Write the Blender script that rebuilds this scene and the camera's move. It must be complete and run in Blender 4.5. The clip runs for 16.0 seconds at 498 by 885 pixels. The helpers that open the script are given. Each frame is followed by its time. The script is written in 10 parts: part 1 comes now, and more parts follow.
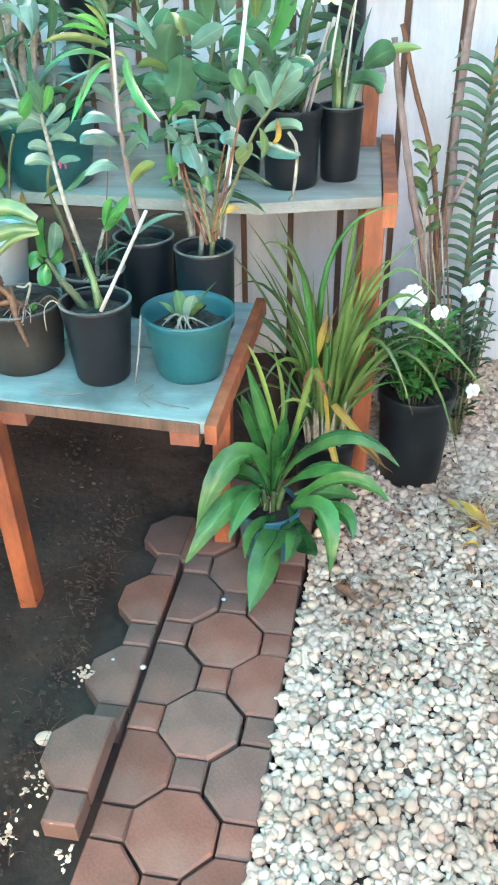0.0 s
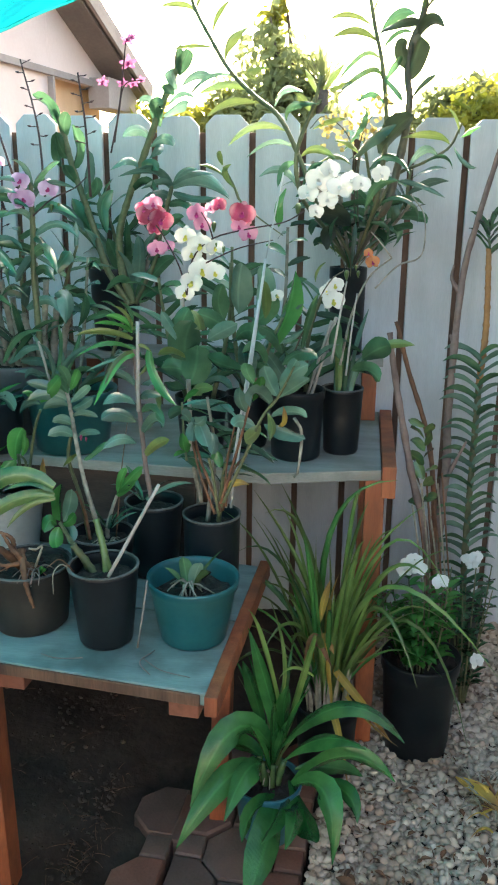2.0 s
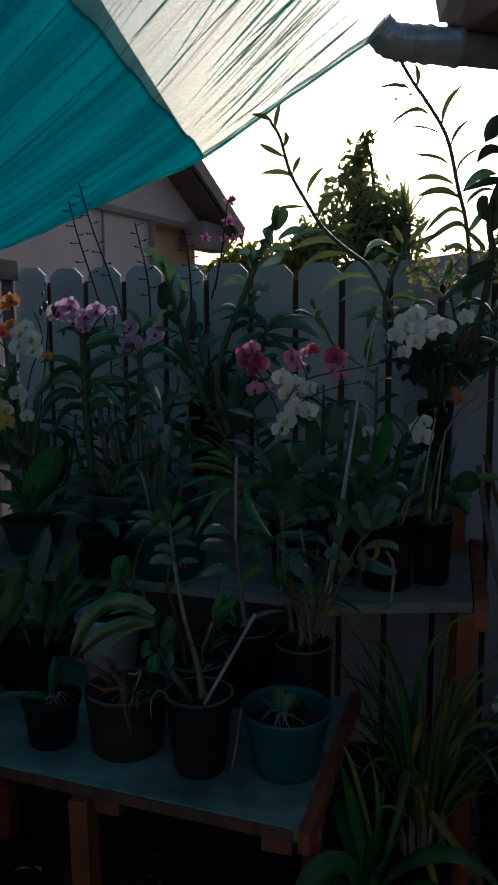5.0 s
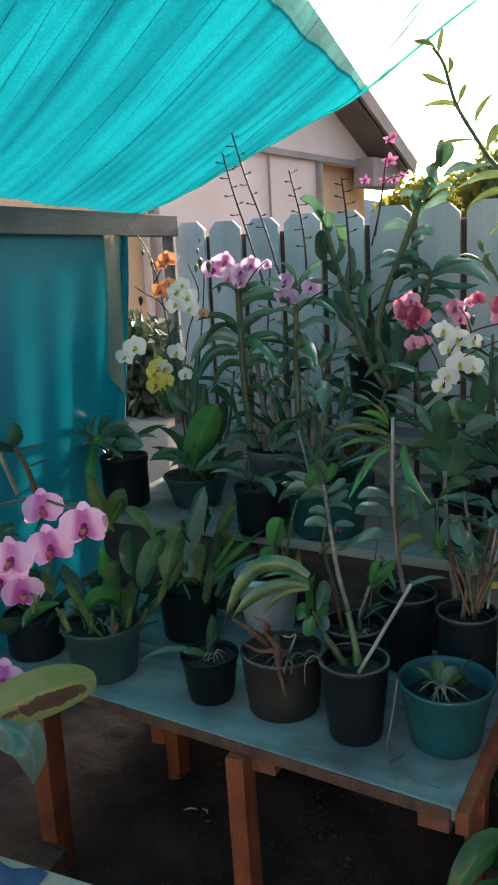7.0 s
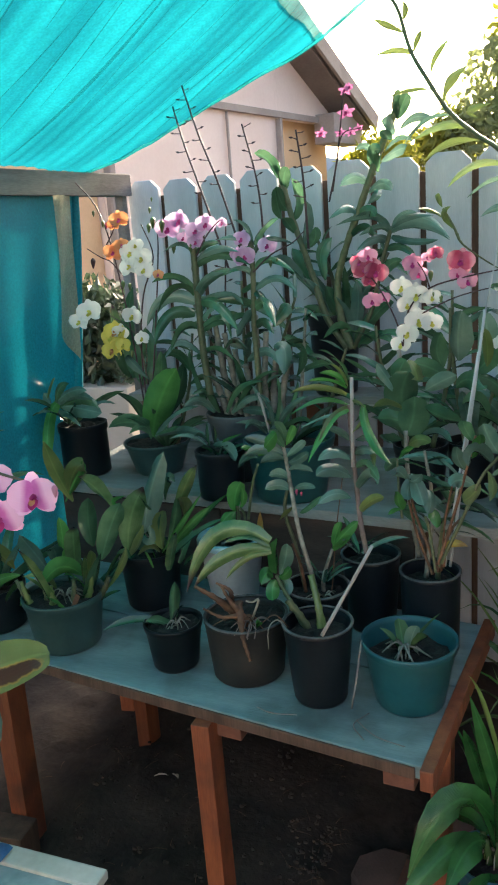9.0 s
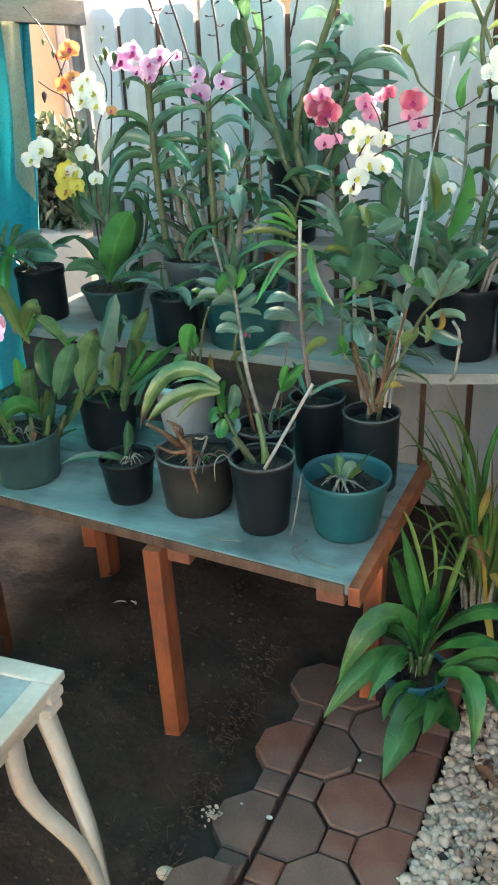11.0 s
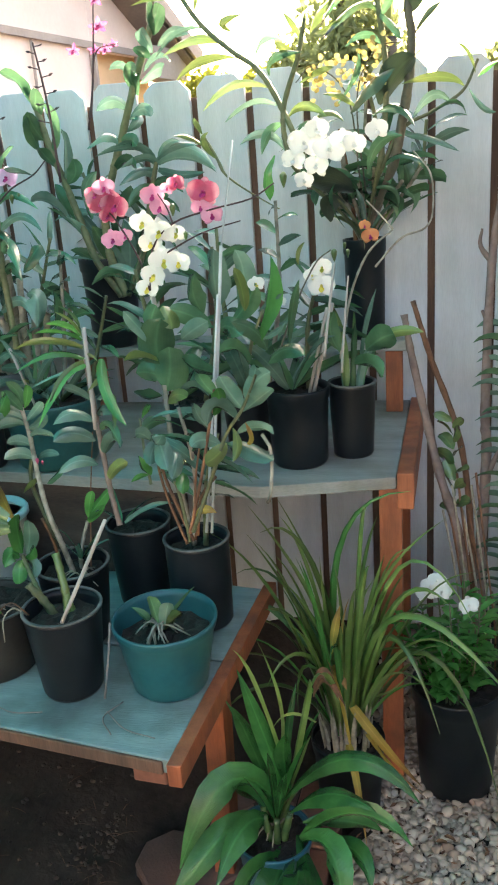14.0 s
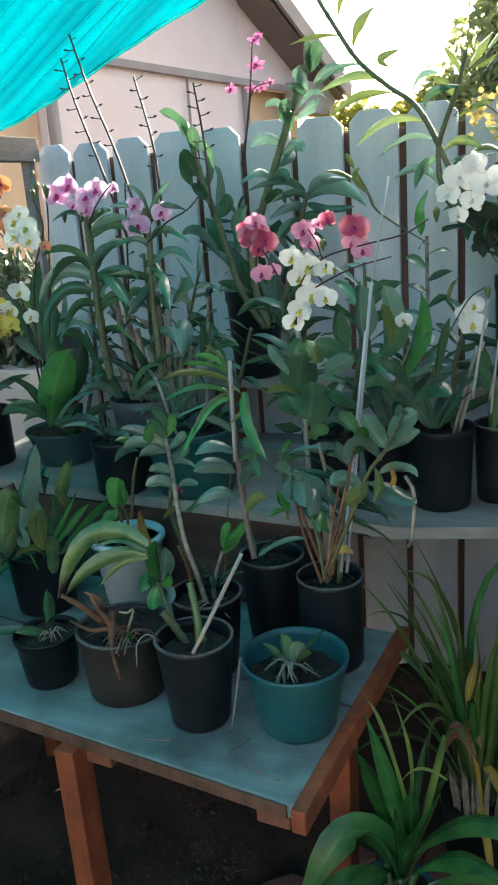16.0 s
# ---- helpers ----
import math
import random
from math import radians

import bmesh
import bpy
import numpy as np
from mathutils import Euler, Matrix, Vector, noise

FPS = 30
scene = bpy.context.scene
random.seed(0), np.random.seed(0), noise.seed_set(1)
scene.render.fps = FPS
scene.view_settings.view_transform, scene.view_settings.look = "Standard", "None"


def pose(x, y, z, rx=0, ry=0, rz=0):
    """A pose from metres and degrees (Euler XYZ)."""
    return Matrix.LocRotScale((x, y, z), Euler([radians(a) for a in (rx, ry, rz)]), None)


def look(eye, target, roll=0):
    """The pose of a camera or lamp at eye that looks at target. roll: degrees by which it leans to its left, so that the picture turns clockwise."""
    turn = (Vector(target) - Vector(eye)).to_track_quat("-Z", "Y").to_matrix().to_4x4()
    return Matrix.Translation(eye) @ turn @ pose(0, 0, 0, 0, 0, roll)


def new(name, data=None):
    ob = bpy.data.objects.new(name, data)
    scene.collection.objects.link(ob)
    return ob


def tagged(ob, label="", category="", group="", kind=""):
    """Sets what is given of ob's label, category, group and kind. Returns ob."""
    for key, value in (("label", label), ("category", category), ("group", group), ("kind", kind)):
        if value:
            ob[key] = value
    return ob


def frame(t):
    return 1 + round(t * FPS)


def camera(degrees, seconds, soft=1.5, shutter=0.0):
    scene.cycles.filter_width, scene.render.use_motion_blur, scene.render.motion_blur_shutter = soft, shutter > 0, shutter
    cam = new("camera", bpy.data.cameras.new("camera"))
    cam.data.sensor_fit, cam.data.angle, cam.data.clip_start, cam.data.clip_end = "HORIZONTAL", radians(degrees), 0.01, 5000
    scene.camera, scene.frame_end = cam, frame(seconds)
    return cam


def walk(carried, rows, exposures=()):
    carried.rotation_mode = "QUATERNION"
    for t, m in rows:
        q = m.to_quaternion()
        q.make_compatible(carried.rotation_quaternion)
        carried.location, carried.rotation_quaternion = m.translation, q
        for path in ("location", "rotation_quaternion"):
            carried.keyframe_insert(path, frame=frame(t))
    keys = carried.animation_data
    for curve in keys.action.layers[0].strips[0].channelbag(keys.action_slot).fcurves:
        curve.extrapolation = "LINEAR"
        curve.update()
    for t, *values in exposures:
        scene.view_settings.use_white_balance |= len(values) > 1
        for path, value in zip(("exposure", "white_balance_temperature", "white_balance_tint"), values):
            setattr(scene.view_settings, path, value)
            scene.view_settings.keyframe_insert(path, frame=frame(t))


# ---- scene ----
cam = camera(34.09, 16.0, soft=2.0)
PATH = [
    (0, (0.207, -1.501, 1.394), (0.040, 0.158, 0.291), -1.1),
    (0.5, (0.206, -1.486, 1.416), (0.024, 0.203, 0.362), -1.1),
    (1, (0.211, -1.495, 1.427), (0.021, 0.310, 0.588), -1.0),
    (1.5, (0.215, -1.502, 1.434), (0.018, 0.376, 0.775), -0.1),
    (2, (0.203, -1.510, 1.464), (0.010, 0.395, 0.888), 0.5),
    (2.5, (0.212, -1.520, 1.488), (0.010, 0.408, 0.995), 0.4),
    (3, (0.205, -1.529, 1.486), (0.006, 0.419, 1.078), 0.4),
    (3.5, (0.210, -1.539, 1.496), (0.006, 0.422, 1.164), -0.0),
    (4, (0.207, -1.556, 1.507), (0.006, 0.414, 1.230), 0.1),
    (4.5, (0.206, -1.573, 1.506), (-0.010, 0.399, 1.248), -0.0),
    (5, (0.190, -1.588, 1.511), (-0.214, 0.349, 1.220), -0.3),
    (5.2, (0.186, -1.587, 1.512), (-0.294, 0.332, 1.217), -0.8),
    (7.3, (0.217, -1.494, 1.540), (-0.602, 0.276, 1.099), -3.0),
    (7.5, (0.212, -1.488, 1.539), (-0.607, 0.280, 1.085), -2.9),
    (8, (0.208, -1.465, 1.532), (-0.605, 0.300, 1.058), -3.4),
    (8.5, (0.213, -1.452, 1.529), (-0.582, 0.314, 1.031), -4.0),
    (9, (0.225, -1.463, 1.529), (-0.512, 0.325, 1.019), -4.1),
    (9.5, (0.222, -1.494, 1.525), (-0.450, 0.319, 1.012), -3.9),
    (9.7, (0.218, -1.512, 1.521), (-0.447, 0.291, 0.964), -4.1),
    (11.8, (0.338, -1.519, 1.469), (-0.308, 0.157, 0.589), -1.7),
    (12, (0.332, -1.485, 1.447), (-0.314, 0.204, 0.591), -1.9),
    (12.5, (0.227, -1.339, 1.449), (-0.146, 0.410, 0.554), -2.8),
    (13, (0.268, -1.297, 1.427), (-0.105, 0.464, 0.555), -3.7),
    (13.5, (0.379, -1.246, 1.439), (-0.027, 0.526, 0.605), -4.3),
    (14, (0.400, -1.211, 1.476), (-0.022, 0.633, 0.827), -4.2),
    (14.5, (0.398, -1.200, 1.486), (-0.065, 0.662, 0.921), -3.9),
    (15, (0.399, -1.195, 1.492), (-0.185, 0.637, 0.943), -4.1),
    (15.5, (0.395, -1.192, 1.491), (-0.223, 0.628, 0.936), -4.1),
    (16, (0.376, -1.194, 1.486), (-0.352, 0.582, 0.925), -4.3),
]
EXPOSURE = [
    (0, 4.75, 6650, 12), (0.5, 4.65, 6650, 12), (1, 4.15, 6600, 11), (1.5, 3.65, 6550, 10), (2, 3.15, 6500, 7), (2.5, 2.7, 6300, 7), (3, 2.25, 6100, 8), (3.5, 1.6, 5950, 8),
    (4, 0.5, 5750, 9), (4.5, -0.3, 5550, 10), (5, -0.65, 5400, 11), (5.2, -0.4, 5500, 12), (7.3, 2.15, 6350, 13), (9.7, 2.65, 6650, 11), (11.8, 3.75, 7050, 9),
    (12.5, 3.55, 7000, 14), (13, 3.8, 7000, 15), (13.5, 3.8, 7050, 15), (14, 3.35, 7000, 12), (14.5, 2.8, 6800, 8), (16, 2.5, 6200, 7)]
walk(cam, [(t, look(eye, target, roll)) for t, eye, target, roll in PATH], EXPOSURE)

# ---- light ----
SUN_AZ, SUN_EL = radians(1.3), radians(17)          # low sun behind the fence
world = bpy.data.worlds.new("sky")
scene.world = world
world.use_nodes = True
wn = world.node_tree
sky = wn.nodes.new("ShaderNodeTexSky")
sky.sky_type, sky.sun_disc = "NISHITA", False
sky.sun_elevation, sky.sun_rotation = SUN_EL, SUN_AZ
sky.air_density, sky.dust_density = 1.0, 7.0
wn.links.new(sky.outputs["Color"], wn.nodes["Background"].inputs["Color"])
wn.nodes["Background"].inputs["Strength"].default_value = 0.15
sun = new("sun", bpy.data.lights.new("sun", "SUN"))
sun.data.energy, sun.data.angle, sun.data.color = 4.0, radians(0.6), (1.0, 0.86, 0.66)
sdir = Vector((math.sin(SUN_AZ) * math.cos(SUN_EL), math.cos(SUN_AZ) * math.cos(SUN_EL), math.sin(SUN_EL)))
sun.matrix_world = look(sdir * 30, (0, 0, 0))


# ---- materials ----
def nodes_of(name):
    m = bpy.data.materials.new(name)
    m.use_nodes = True
    return m, m.node_tree, m.node_tree.nodes["Principled BSDF"]


def surf(name, c1, c2, scale=8.0, rough=0.6, bump=0.2, fine=60.0, metal=0.0, stretch=(1, 1, 1), vary=0.0, spec=0.5,
         stain=None, stain_scale=3.0, stain_amount=0.5, coat=0.0, bump_dist=0.004):
    """A two-scale procedural surface: colour mixed by coarse and fine noise, optional stains, bump and change from piece to piece."""
    m, nt, p = nodes_of(name)
    N, L = nt.nodes, nt.links
    tc = N.new("ShaderNodeTexCoord")
    mp = N.new("ShaderNodeMapping")
    mp.inputs["Scale"].default_value = stretch
    L.new(tc.outputs["Object"], mp.inputs["Vector"])
    a, b = N.new("ShaderNodeTexNoise"), N.new("ShaderNodeTexNoise")
    for n, s, dt in ((a, scale, 5), (b, fine, 3)):
        n.inputs["Scale"].default_value, n.inputs["Detail"].default_value = s, dt
        L.new(mp.outputs["Vector"], n.inputs["Vector"])
    add = N.new("ShaderNodeMath")
    add.operation = "MULTIPLY_ADD"
    L.new(b.outputs["Fac"], add.inputs[0])
    add.inputs[1].default_value = 0.45
    L.new(a.outputs["Fac"], add.inputs[2])
    ramp = N.new("ShaderNodeValToRGB")
    ramp.color_ramp.elements[0].position, ramp.color_ramp.elements[1].position = 0.5, 0.95
    ramp.color_ramp.elements[0].color, ramp.color_ramp.elements[1].color = (*c1, 1), (*c2, 1)
    L.new(add.outputs[0], ramp.inputs[0])
    col = ramp.outputs["Color"]
    if stain:
        s = N.new("ShaderNodeTexNoise")
        s.inputs["Scale"].default_value, s.inputs["Detail"].default_value = stain_scale, 6
        L.new(tc.outputs["Object"], s.inputs["Vector"])
        r2 = N.new("ShaderNodeValToRGB")
        r2.color_ramp.elements[0].position, r2.color_ramp.elements[1].position = 0.48, 0.68
        r2.color_ramp.elements[1].color = (stain_amount,) * 3 + (1,)
        L.new(s.outputs["Fac"], r2.inputs[0])
        mx = N.new("ShaderNodeMix")
        mx.data_type = "RGBA"
        L.new(r2.outputs["Color"], mx.inputs[0])
        L.new(col, mx.inputs[6])
        mx.inputs[7].default_value = (*stain, 1)
        col = mx.outputs[2]
    if vary:
        oi = N.new("ShaderNodeObjectInfo")
        hs = N.new("ShaderNodeHueSaturation")
        mr = N.new("ShaderNodeMapRange")
        mr.inputs[3].default_value, mr.inputs[4].default_value = 1 - vary, 1 + vary
        L.new(oi.outputs["Random"], mr.inputs[0])
        L.new(mr.outputs[0], hs.inputs["Value"])
        L.new(col, hs.inputs["Color"])
        col = hs.outputs["Color"]
    L.new(col, p.inputs["Base Color"])
    p.inputs["Roughness"].default_value, p.inputs["Metallic"].default_value = rough, metal
    p.inputs["Specular IOR Level"].default_value, p.inputs["Coat Weight"].default_value = spec, coat
    if bump:
        bp = N.new("ShaderNodeBump")
        bp.inputs["Strength"].default_value, bp.inputs["Distance"].default_value = bump, bump_dist
        L.new(add.outputs[0], bp.inputs["Height"])
        L.new(bp.outputs["Normal"], p.inputs["Normal"])
    return m


def leafy(name, c1, c2, rough=0.42, glow=0.3, scale=14.0, vary=0.3, tip=None, stripe=False, tip_at=0.72, scar=None):
    """Leaf or petal: glossy skin over a sheet that lets some light through, veined along its length by the UV map."""
    m, nt, p = nodes_of(name)
    N, L = nt.nodes, nt.links
    tc = N.new("ShaderNodeTexCoord")
    a = N.new("ShaderNodeTexNoise")
    a.inputs["Scale"].default_value, a.inputs["Detail"].default_value = scale, 4
    L.new(tc.outputs["Object"], a.inputs["Vector"])
    ramp = N.new("ShaderNodeValToRGB")
    ramp.color_ramp.elements[0].position, ramp.color_ramp.elements[1].position = 0.3, 0.7
    ramp.color_ramp.elements[0].color, ramp.color_ramp.elements[1].color = (*c1, 1), (*c2, 1)
    L.new(a.outputs["Fac"], ramp.inputs[0])
    col = ramp.outputs["Color"]
    sx = N.new("ShaderNodeSeparateXYZ")
    L.new(tc.outputs["UV"], sx.inputs[0])
    if tip:
        r2 = N.new("ShaderNodeValToRGB")
        r2.color_ramp.elements[0].position, r2.color_ramp.elements[1].position = min(0.95, tip_at), min(1.0, tip_at + 0.28)
        nz = N.new("ShaderNodeMath")
        nz.operation = "MULTIPLY_ADD"
        L.new(a.outputs["Fac"], nz.inputs[0])
        nz.inputs[1].default_value = 0.35 if tip_at < 0.9 else 0.1
        L.new(sx.outputs[1], nz.inputs[2])
        L.new(nz.outputs[0], r2.inputs[0])
        mx = N.new("ShaderNodeMix")
        mx.data_type = "RGBA"
        L.new(r2.outputs["Color"], mx.inputs[0])
        L.new(col, mx.inputs[6])
        mx.inputs[7].default_value = (*tip, 1)
        col = mx.outputs[2]
    if scar:                                             # a rotted brown patch with a yellow margin, on one half of the blade
        mp = N.new("ShaderNodeMapping")
        mp.inputs["Location"].default_value = (-scar[0] / scar[2], -scar[1] / scar[3], 0)
        mp.inputs["Scale"].default_value = (1 / scar[2], 1 / scar[3], 0)
        L.new(tc.outputs["UV"], mp.inputs["Vector"])
        ln = N.new("ShaderNodeVectorMath")
        ln.operation = "LENGTH"
        L.new(mp.outputs["Vector"], ln.inputs[0])
        n2 = N.new("ShaderNodeTexNoise")
        n2.inputs["Scale"].default_value, n2.inputs["Detail"].default_value = 45, 5
        L.new(tc.outputs["Object"], n2.inputs["Vector"])
        ed = N.new("ShaderNodeMath")
        ed.operation = "MULTIPLY_ADD"
        L.new(n2.outputs["Fac"], ed.inputs[0])
        ed.inputs[1].default_value = 1.1
        L.new(ln.outputs["Value"], ed.inputs[2])
        for inner, outer, tone in ((1.32, 1.5, (0.24, 0.2, 0.05)), (1.18, 1.34, (0.05, 0.033, 0.026))):
            r3 = N.new("ShaderNodeMapRange")
            r3.inputs[1].default_value, r3.inputs[2].default_value = inner, outer
            r3.inputs[3].default_value, r3.inputs[4].default_value = 1, 0
            L.new(ed.outputs[0], r3.inputs[0])
            mx = N.new("ShaderNodeMix")
            mx.data_type = "RGBA"
            L.new(r3.outputs[0], mx.inputs[0])
            L.new(col, mx.inputs[6])
            mx.inputs[7].default_value = (*tone, 1)
            col = mx.outputs[2]
    hs = N.new("ShaderNodeHueSaturation")
    oi = N.new("ShaderNodeObjectInfo")
    mr = N.new("ShaderNodeMapRange")
    mr.inputs[3].default_value, mr.inputs[4].default_value = 1 - vary, 1 + vary
    L.new(oi.outputs["Random"], mr.inputs[0])
    rib = N.new("ShaderNodeMath")                        # paler midrib along the middle of the blade
    rib.operation = "SUBTRACT"
    L.new(sx.outputs[0], rib.inputs[0])
    rib.inputs[1].default_value = 0.5
    ab = N.new("ShaderNodeMath")
    ab.operation = "ABSOLUTE"
    L.new(rib.outputs[0], ab.inputs[0])
    m4 = N.new("ShaderNodeMapRange")
    m4.inputs[1].default_value, m4.inputs[2].default_value = 0.015, 0.07
    m4.inputs[3].default_value, m4.inputs[4].default_value = 1.0 if "petal" in name else 1.3, 1.0
    L.new(ab.outputs[0], m4.inputs[0])
    mu = N.new("ShaderNodeMath")
    mu.operation = "MULTIPLY"
    L.new(mr.outputs[0], mu.inputs[0])
    L.new(m4.outputs[0], mu.inputs[1])
    L.new(mu.outputs[0], hs.inputs["Value"])
    L.new(col, hs.inputs["Color"])
    L.new(hs.outputs["Color"], p.inputs["Base Color"])
    p.inputs["Roughness"].default_value = rough
    p.inputs["Coat Weight"].default_value, p.inputs["Coat Roughness"].default_value = 0.6 if rough < 0.4 else 0.0, 0.16
    wv = N.new("ShaderNodeTexWave")
    wv.bands_direction = "X"
    wv.inputs["Scale"].default_value, wv.inputs["Distortion"].default_value = (9.0 if stripe else 4.0), 0.4
    L.new(tc.outputs["UV"], wv.inputs["Vector"])
    bp = N.new("ShaderNodeBump")
    bp.inputs["Strength"].default_value, bp.inputs["Distance"].default_value = (0.5 if stripe else 0.1), 0.002
    L.new(wv.outputs["Fac"], bp.inputs["Height"])
    L.new(bp.outputs["Normal"], p.inputs["Normal"])
    tr = N.new("ShaderNodeBsdfTranslucent")
    L.new(hs.outputs["Color"], tr.inputs["Color"])
    mix = N.new("ShaderNodeMixShader")
    mix.inputs[0].default_value = glow
    L.new(p.outputs[0], mix.inputs[1])
    L.new(tr.outputs[0], mix.inputs[2])
    L.new(mix.outputs[0], nt.nodes["Material Output"].inputs["Surface"])
    return m


def mesh_cloth(name, colour, clear, glow):
    """Knitted shade cloth: fine rows of yarn with open holes between them."""
    m, nt, p = nodes_of(name)
    N, L = nt.nodes, nt.links
    tc = N.new("ShaderNodeTexCoord")
    nz = N.new("ShaderNodeTexNoise")
    nz.inputs["Scale"].default_value, nz.inputs["Detail"].default_value = 5, 5
    L.new(tc.outputs["Object"], nz.inputs["Vector"])
    wv = N.new("ShaderNodeTexWave")
    wv.inputs["Scale"].default_value, wv.inputs["Distortion"].default_value = 70.0, 0.6
    wv.bands_direction = "Y"
    L.new(tc.outputs["Object"], wv.inputs["Vector"])
    hs = N.new("ShaderNodeHueSaturation")
    hs.inputs["Color"].default_value = (*colour, 1)
    mr = N.new("ShaderNodeMapRange")
    mr.inputs[3].default_value, mr.inputs[4].default_value = 0.7, 1.25
    L.new(nz.outputs["Fac"], mr.inputs[0])
    n3 = N.new("ShaderNodeTexNoise")                     # uneven yarn
    n3.inputs["Scale"].default_value, n3.inputs["Detail"].default_value = 150, 3
    L.new(tc.outputs["Object"], n3.inputs["Vector"])
    m3 = N.new("ShaderNodeMapRange")
    m3.inputs[1].default_value, m3.inputs[2].default_value = 0.3, 0.7
    m3.inputs[3].default_value, m3.inputs[4].default_value = 0.84, 1.16
    L.new(n3.outputs["Fac"], m3.inputs[0])
    mu = N.new("ShaderNodeMath")
    mu.operation = "MULTIPLY"
    L.new(mr.outputs[0], mu.inputs[0])
    L.new(m3.outputs[0], mu.inputs[1])
    L.new(mu.outputs[0], hs.inputs["Value"])
    L.new(hs.outputs["Color"], p.inputs["Base Color"])
    p.inputs["Roughness"].default_value = 0.55
    tr = N.new("ShaderNodeBsdfTranslucent")
    L.new(hs.outputs["Color"], tr.inputs["Color"])
    a = N.new("ShaderNodeMixShader")
    a.inputs[0].default_value = glow
    L.new(p.outputs[0], a.inputs[1])
    L.new(tr.outputs[0], a.inputs[2])
    tp = N.new("ShaderNodeBsdfTransparent")
    m2 = N.new("ShaderNodeMapRange")
    m2.inputs[3].default_value, m2.inputs[4].default_value = clear * 0.55, min(1, clear * 1.45)
    L.new(wv.outputs["Fac"], m2.inputs[0])
    b = N.new("ShaderNodeMixShader")
    L.new(m2.outputs[0], b.inputs[0])
    L.new(a.outputs[0], b.inputs[1])
    L.new(tp.outputs[0], b.inputs[2])
    L.new(b.outputs[0], nt.nodes["Material Output"].inputs["Surface"])
    return m


SOIL = surf("soil", (0.0135, 0.009, 0.007), (0.05, 0.034, 0.0265), 5, 0.95, 0.9, 45, stain=(0.075, 0.058, 0.046), stain_scale=2.2, stain_amount=0.5, bump_dist=0.012)
STONE = surf("white_gravel", (0.4, 0.295, 0.225), (0.68, 0.555, 0.45), 12, 0.8, 0.4, 90, stain=(0.36, 0.27, 0.21), stain_scale=4, stain_amount=0.6)
PAVER = surf("red_concrete", (0.122, 0.054, 0.04), (0.2, 0.088, 0.064), 9, 0.9, 0.6, 160, vary=0.22, stain=(0.17, 0.12, 0.1), stain_scale=5, stain_amount=0.6)
PAVER_GREY = surf("faded_concrete", (0.095, 0.062, 0.052), (0.155, 0.103, 0.088), 9, 0.9, 0.6, 160, vary=0.2, stain=(0.2, 0.1, 0.08), stain_scale=5, stain_amount=0.6)
FENCE = surf("grey_fence_paint", (0.44, 0.475, 0.515), (0.595, 0.63, 0.67), 3, 0.75, 0.35, 70, stretch=(6, 6, 0.6), vary=0.07, stain=(0.3, 0.31, 0.31), stain_scale=2.5, stain_amount=0.4)
BATTEN = surf("bare_brown_wood", (0.05, 0.028, 0.02), (0.13, 0.075, 0.05), 5, 0.85, 0.4, 60, stretch=(6, 6, 0.5), vary=0.2)
BENCHTOP = surf("weathered_blue_grey_board", (0.15, 0.225, 0.225), (0.27, 0.37, 0.365), 3, 0.7, 0.4, 60, stretch=(0.6, 7, 6), stain=(0.075, 0.098, 0.094), stain_scale=6, stain_amount=0.85, vary=0.06)
SHELFTOP = surf("weathered_grey_board", (0.17, 0.18, 0.17), (0.31, 0.32, 0.3), 3, 0.75, 0.4, 60, stretch=(0.6, 7, 6), stain=(0.13, 0.11, 0.09), stain_scale=6, stain_amount=0.7)
REDWOOD = surf("orange_redwood", (0.2, 0.053, 0.023), (0.36, 0.11, 0.044), 4, 0.6, 0.35, 50, stretch=(7, 7, 0.7), vary=0.15, stain=(0.085, 0.034, 0.022), stain_scale=7, stain_amount=0.75)
FILLERBOARD = surf("dark_brown_board", (0.03, 0.021, 0.018), (0.085, 0.058, 0.048), 4, 0.85, 0.4, 60, stretch=(0.7, 6, 6), stain=(0.05, 0.05, 0.05), stain_scale=5, stain_amount=0.6)
ENDGRAIN = surf("red_end_grain", (0.14, 0.055, 0.035), (0.24, 0.095, 0.06), 10, 0.8, 0.3, 90)
BEAMWOOD = surf("silvered_beam", (0.13, 0.12, 0.115), (0.27, 0.25, 0.24), 4, 0.85, 0.5, 60, stretch=(5, 0.6, 5), stain=(0.08, 0.07, 0.06), stain_scale=6, stain_amount=0.6)
BLACKPOT = surf("black_nursery_plastic", (0.004, 0.0065, 0.009), (0.009, 0.012, 0.016), 6, 0.42, 0.05, 90, vary=0.3, stain=(0.014, 0.02, 0.024), stain_scale=5, stain_amount=0.4, spec=0.28)
BROWNPOT = surf("dusty_brown_black_plastic", (0.011, 0.011, 0.01), (0.024, 0.023, 0.02), 6, 0.6, 0.1, 90, stain=(0.045, 0.041, 0.034), stain_scale=6, stain_amount=0.6)
TEALPOT = surf("teal_plastic", (0.005, 0.066, 0.082), (0.01, 0.098, 0.118), 5, 0.38, 0.05, 90, stain=(0.05, 0.13, 0.12), stain_scale=5, stain_amount=0.35)
DARKTEAL = surf("dark_teal_plastic", (0.008, 0.06, 0.066), (0.014, 0.1, 0.1), 5, 0.4, 0.05, 90, stain=(0.05, 0.09, 0.085), stain_scale=5, stain_amount=0.4)
GREENPOT = surf("grey_green_plastic", (0.02, 0.055, 0.055), (0.035, 0.085, 0.08), 5, 0.45, 0.05, 90, stain=(0.07, 0.09, 0.08), stain_scale=5, stain_amount=0.5)
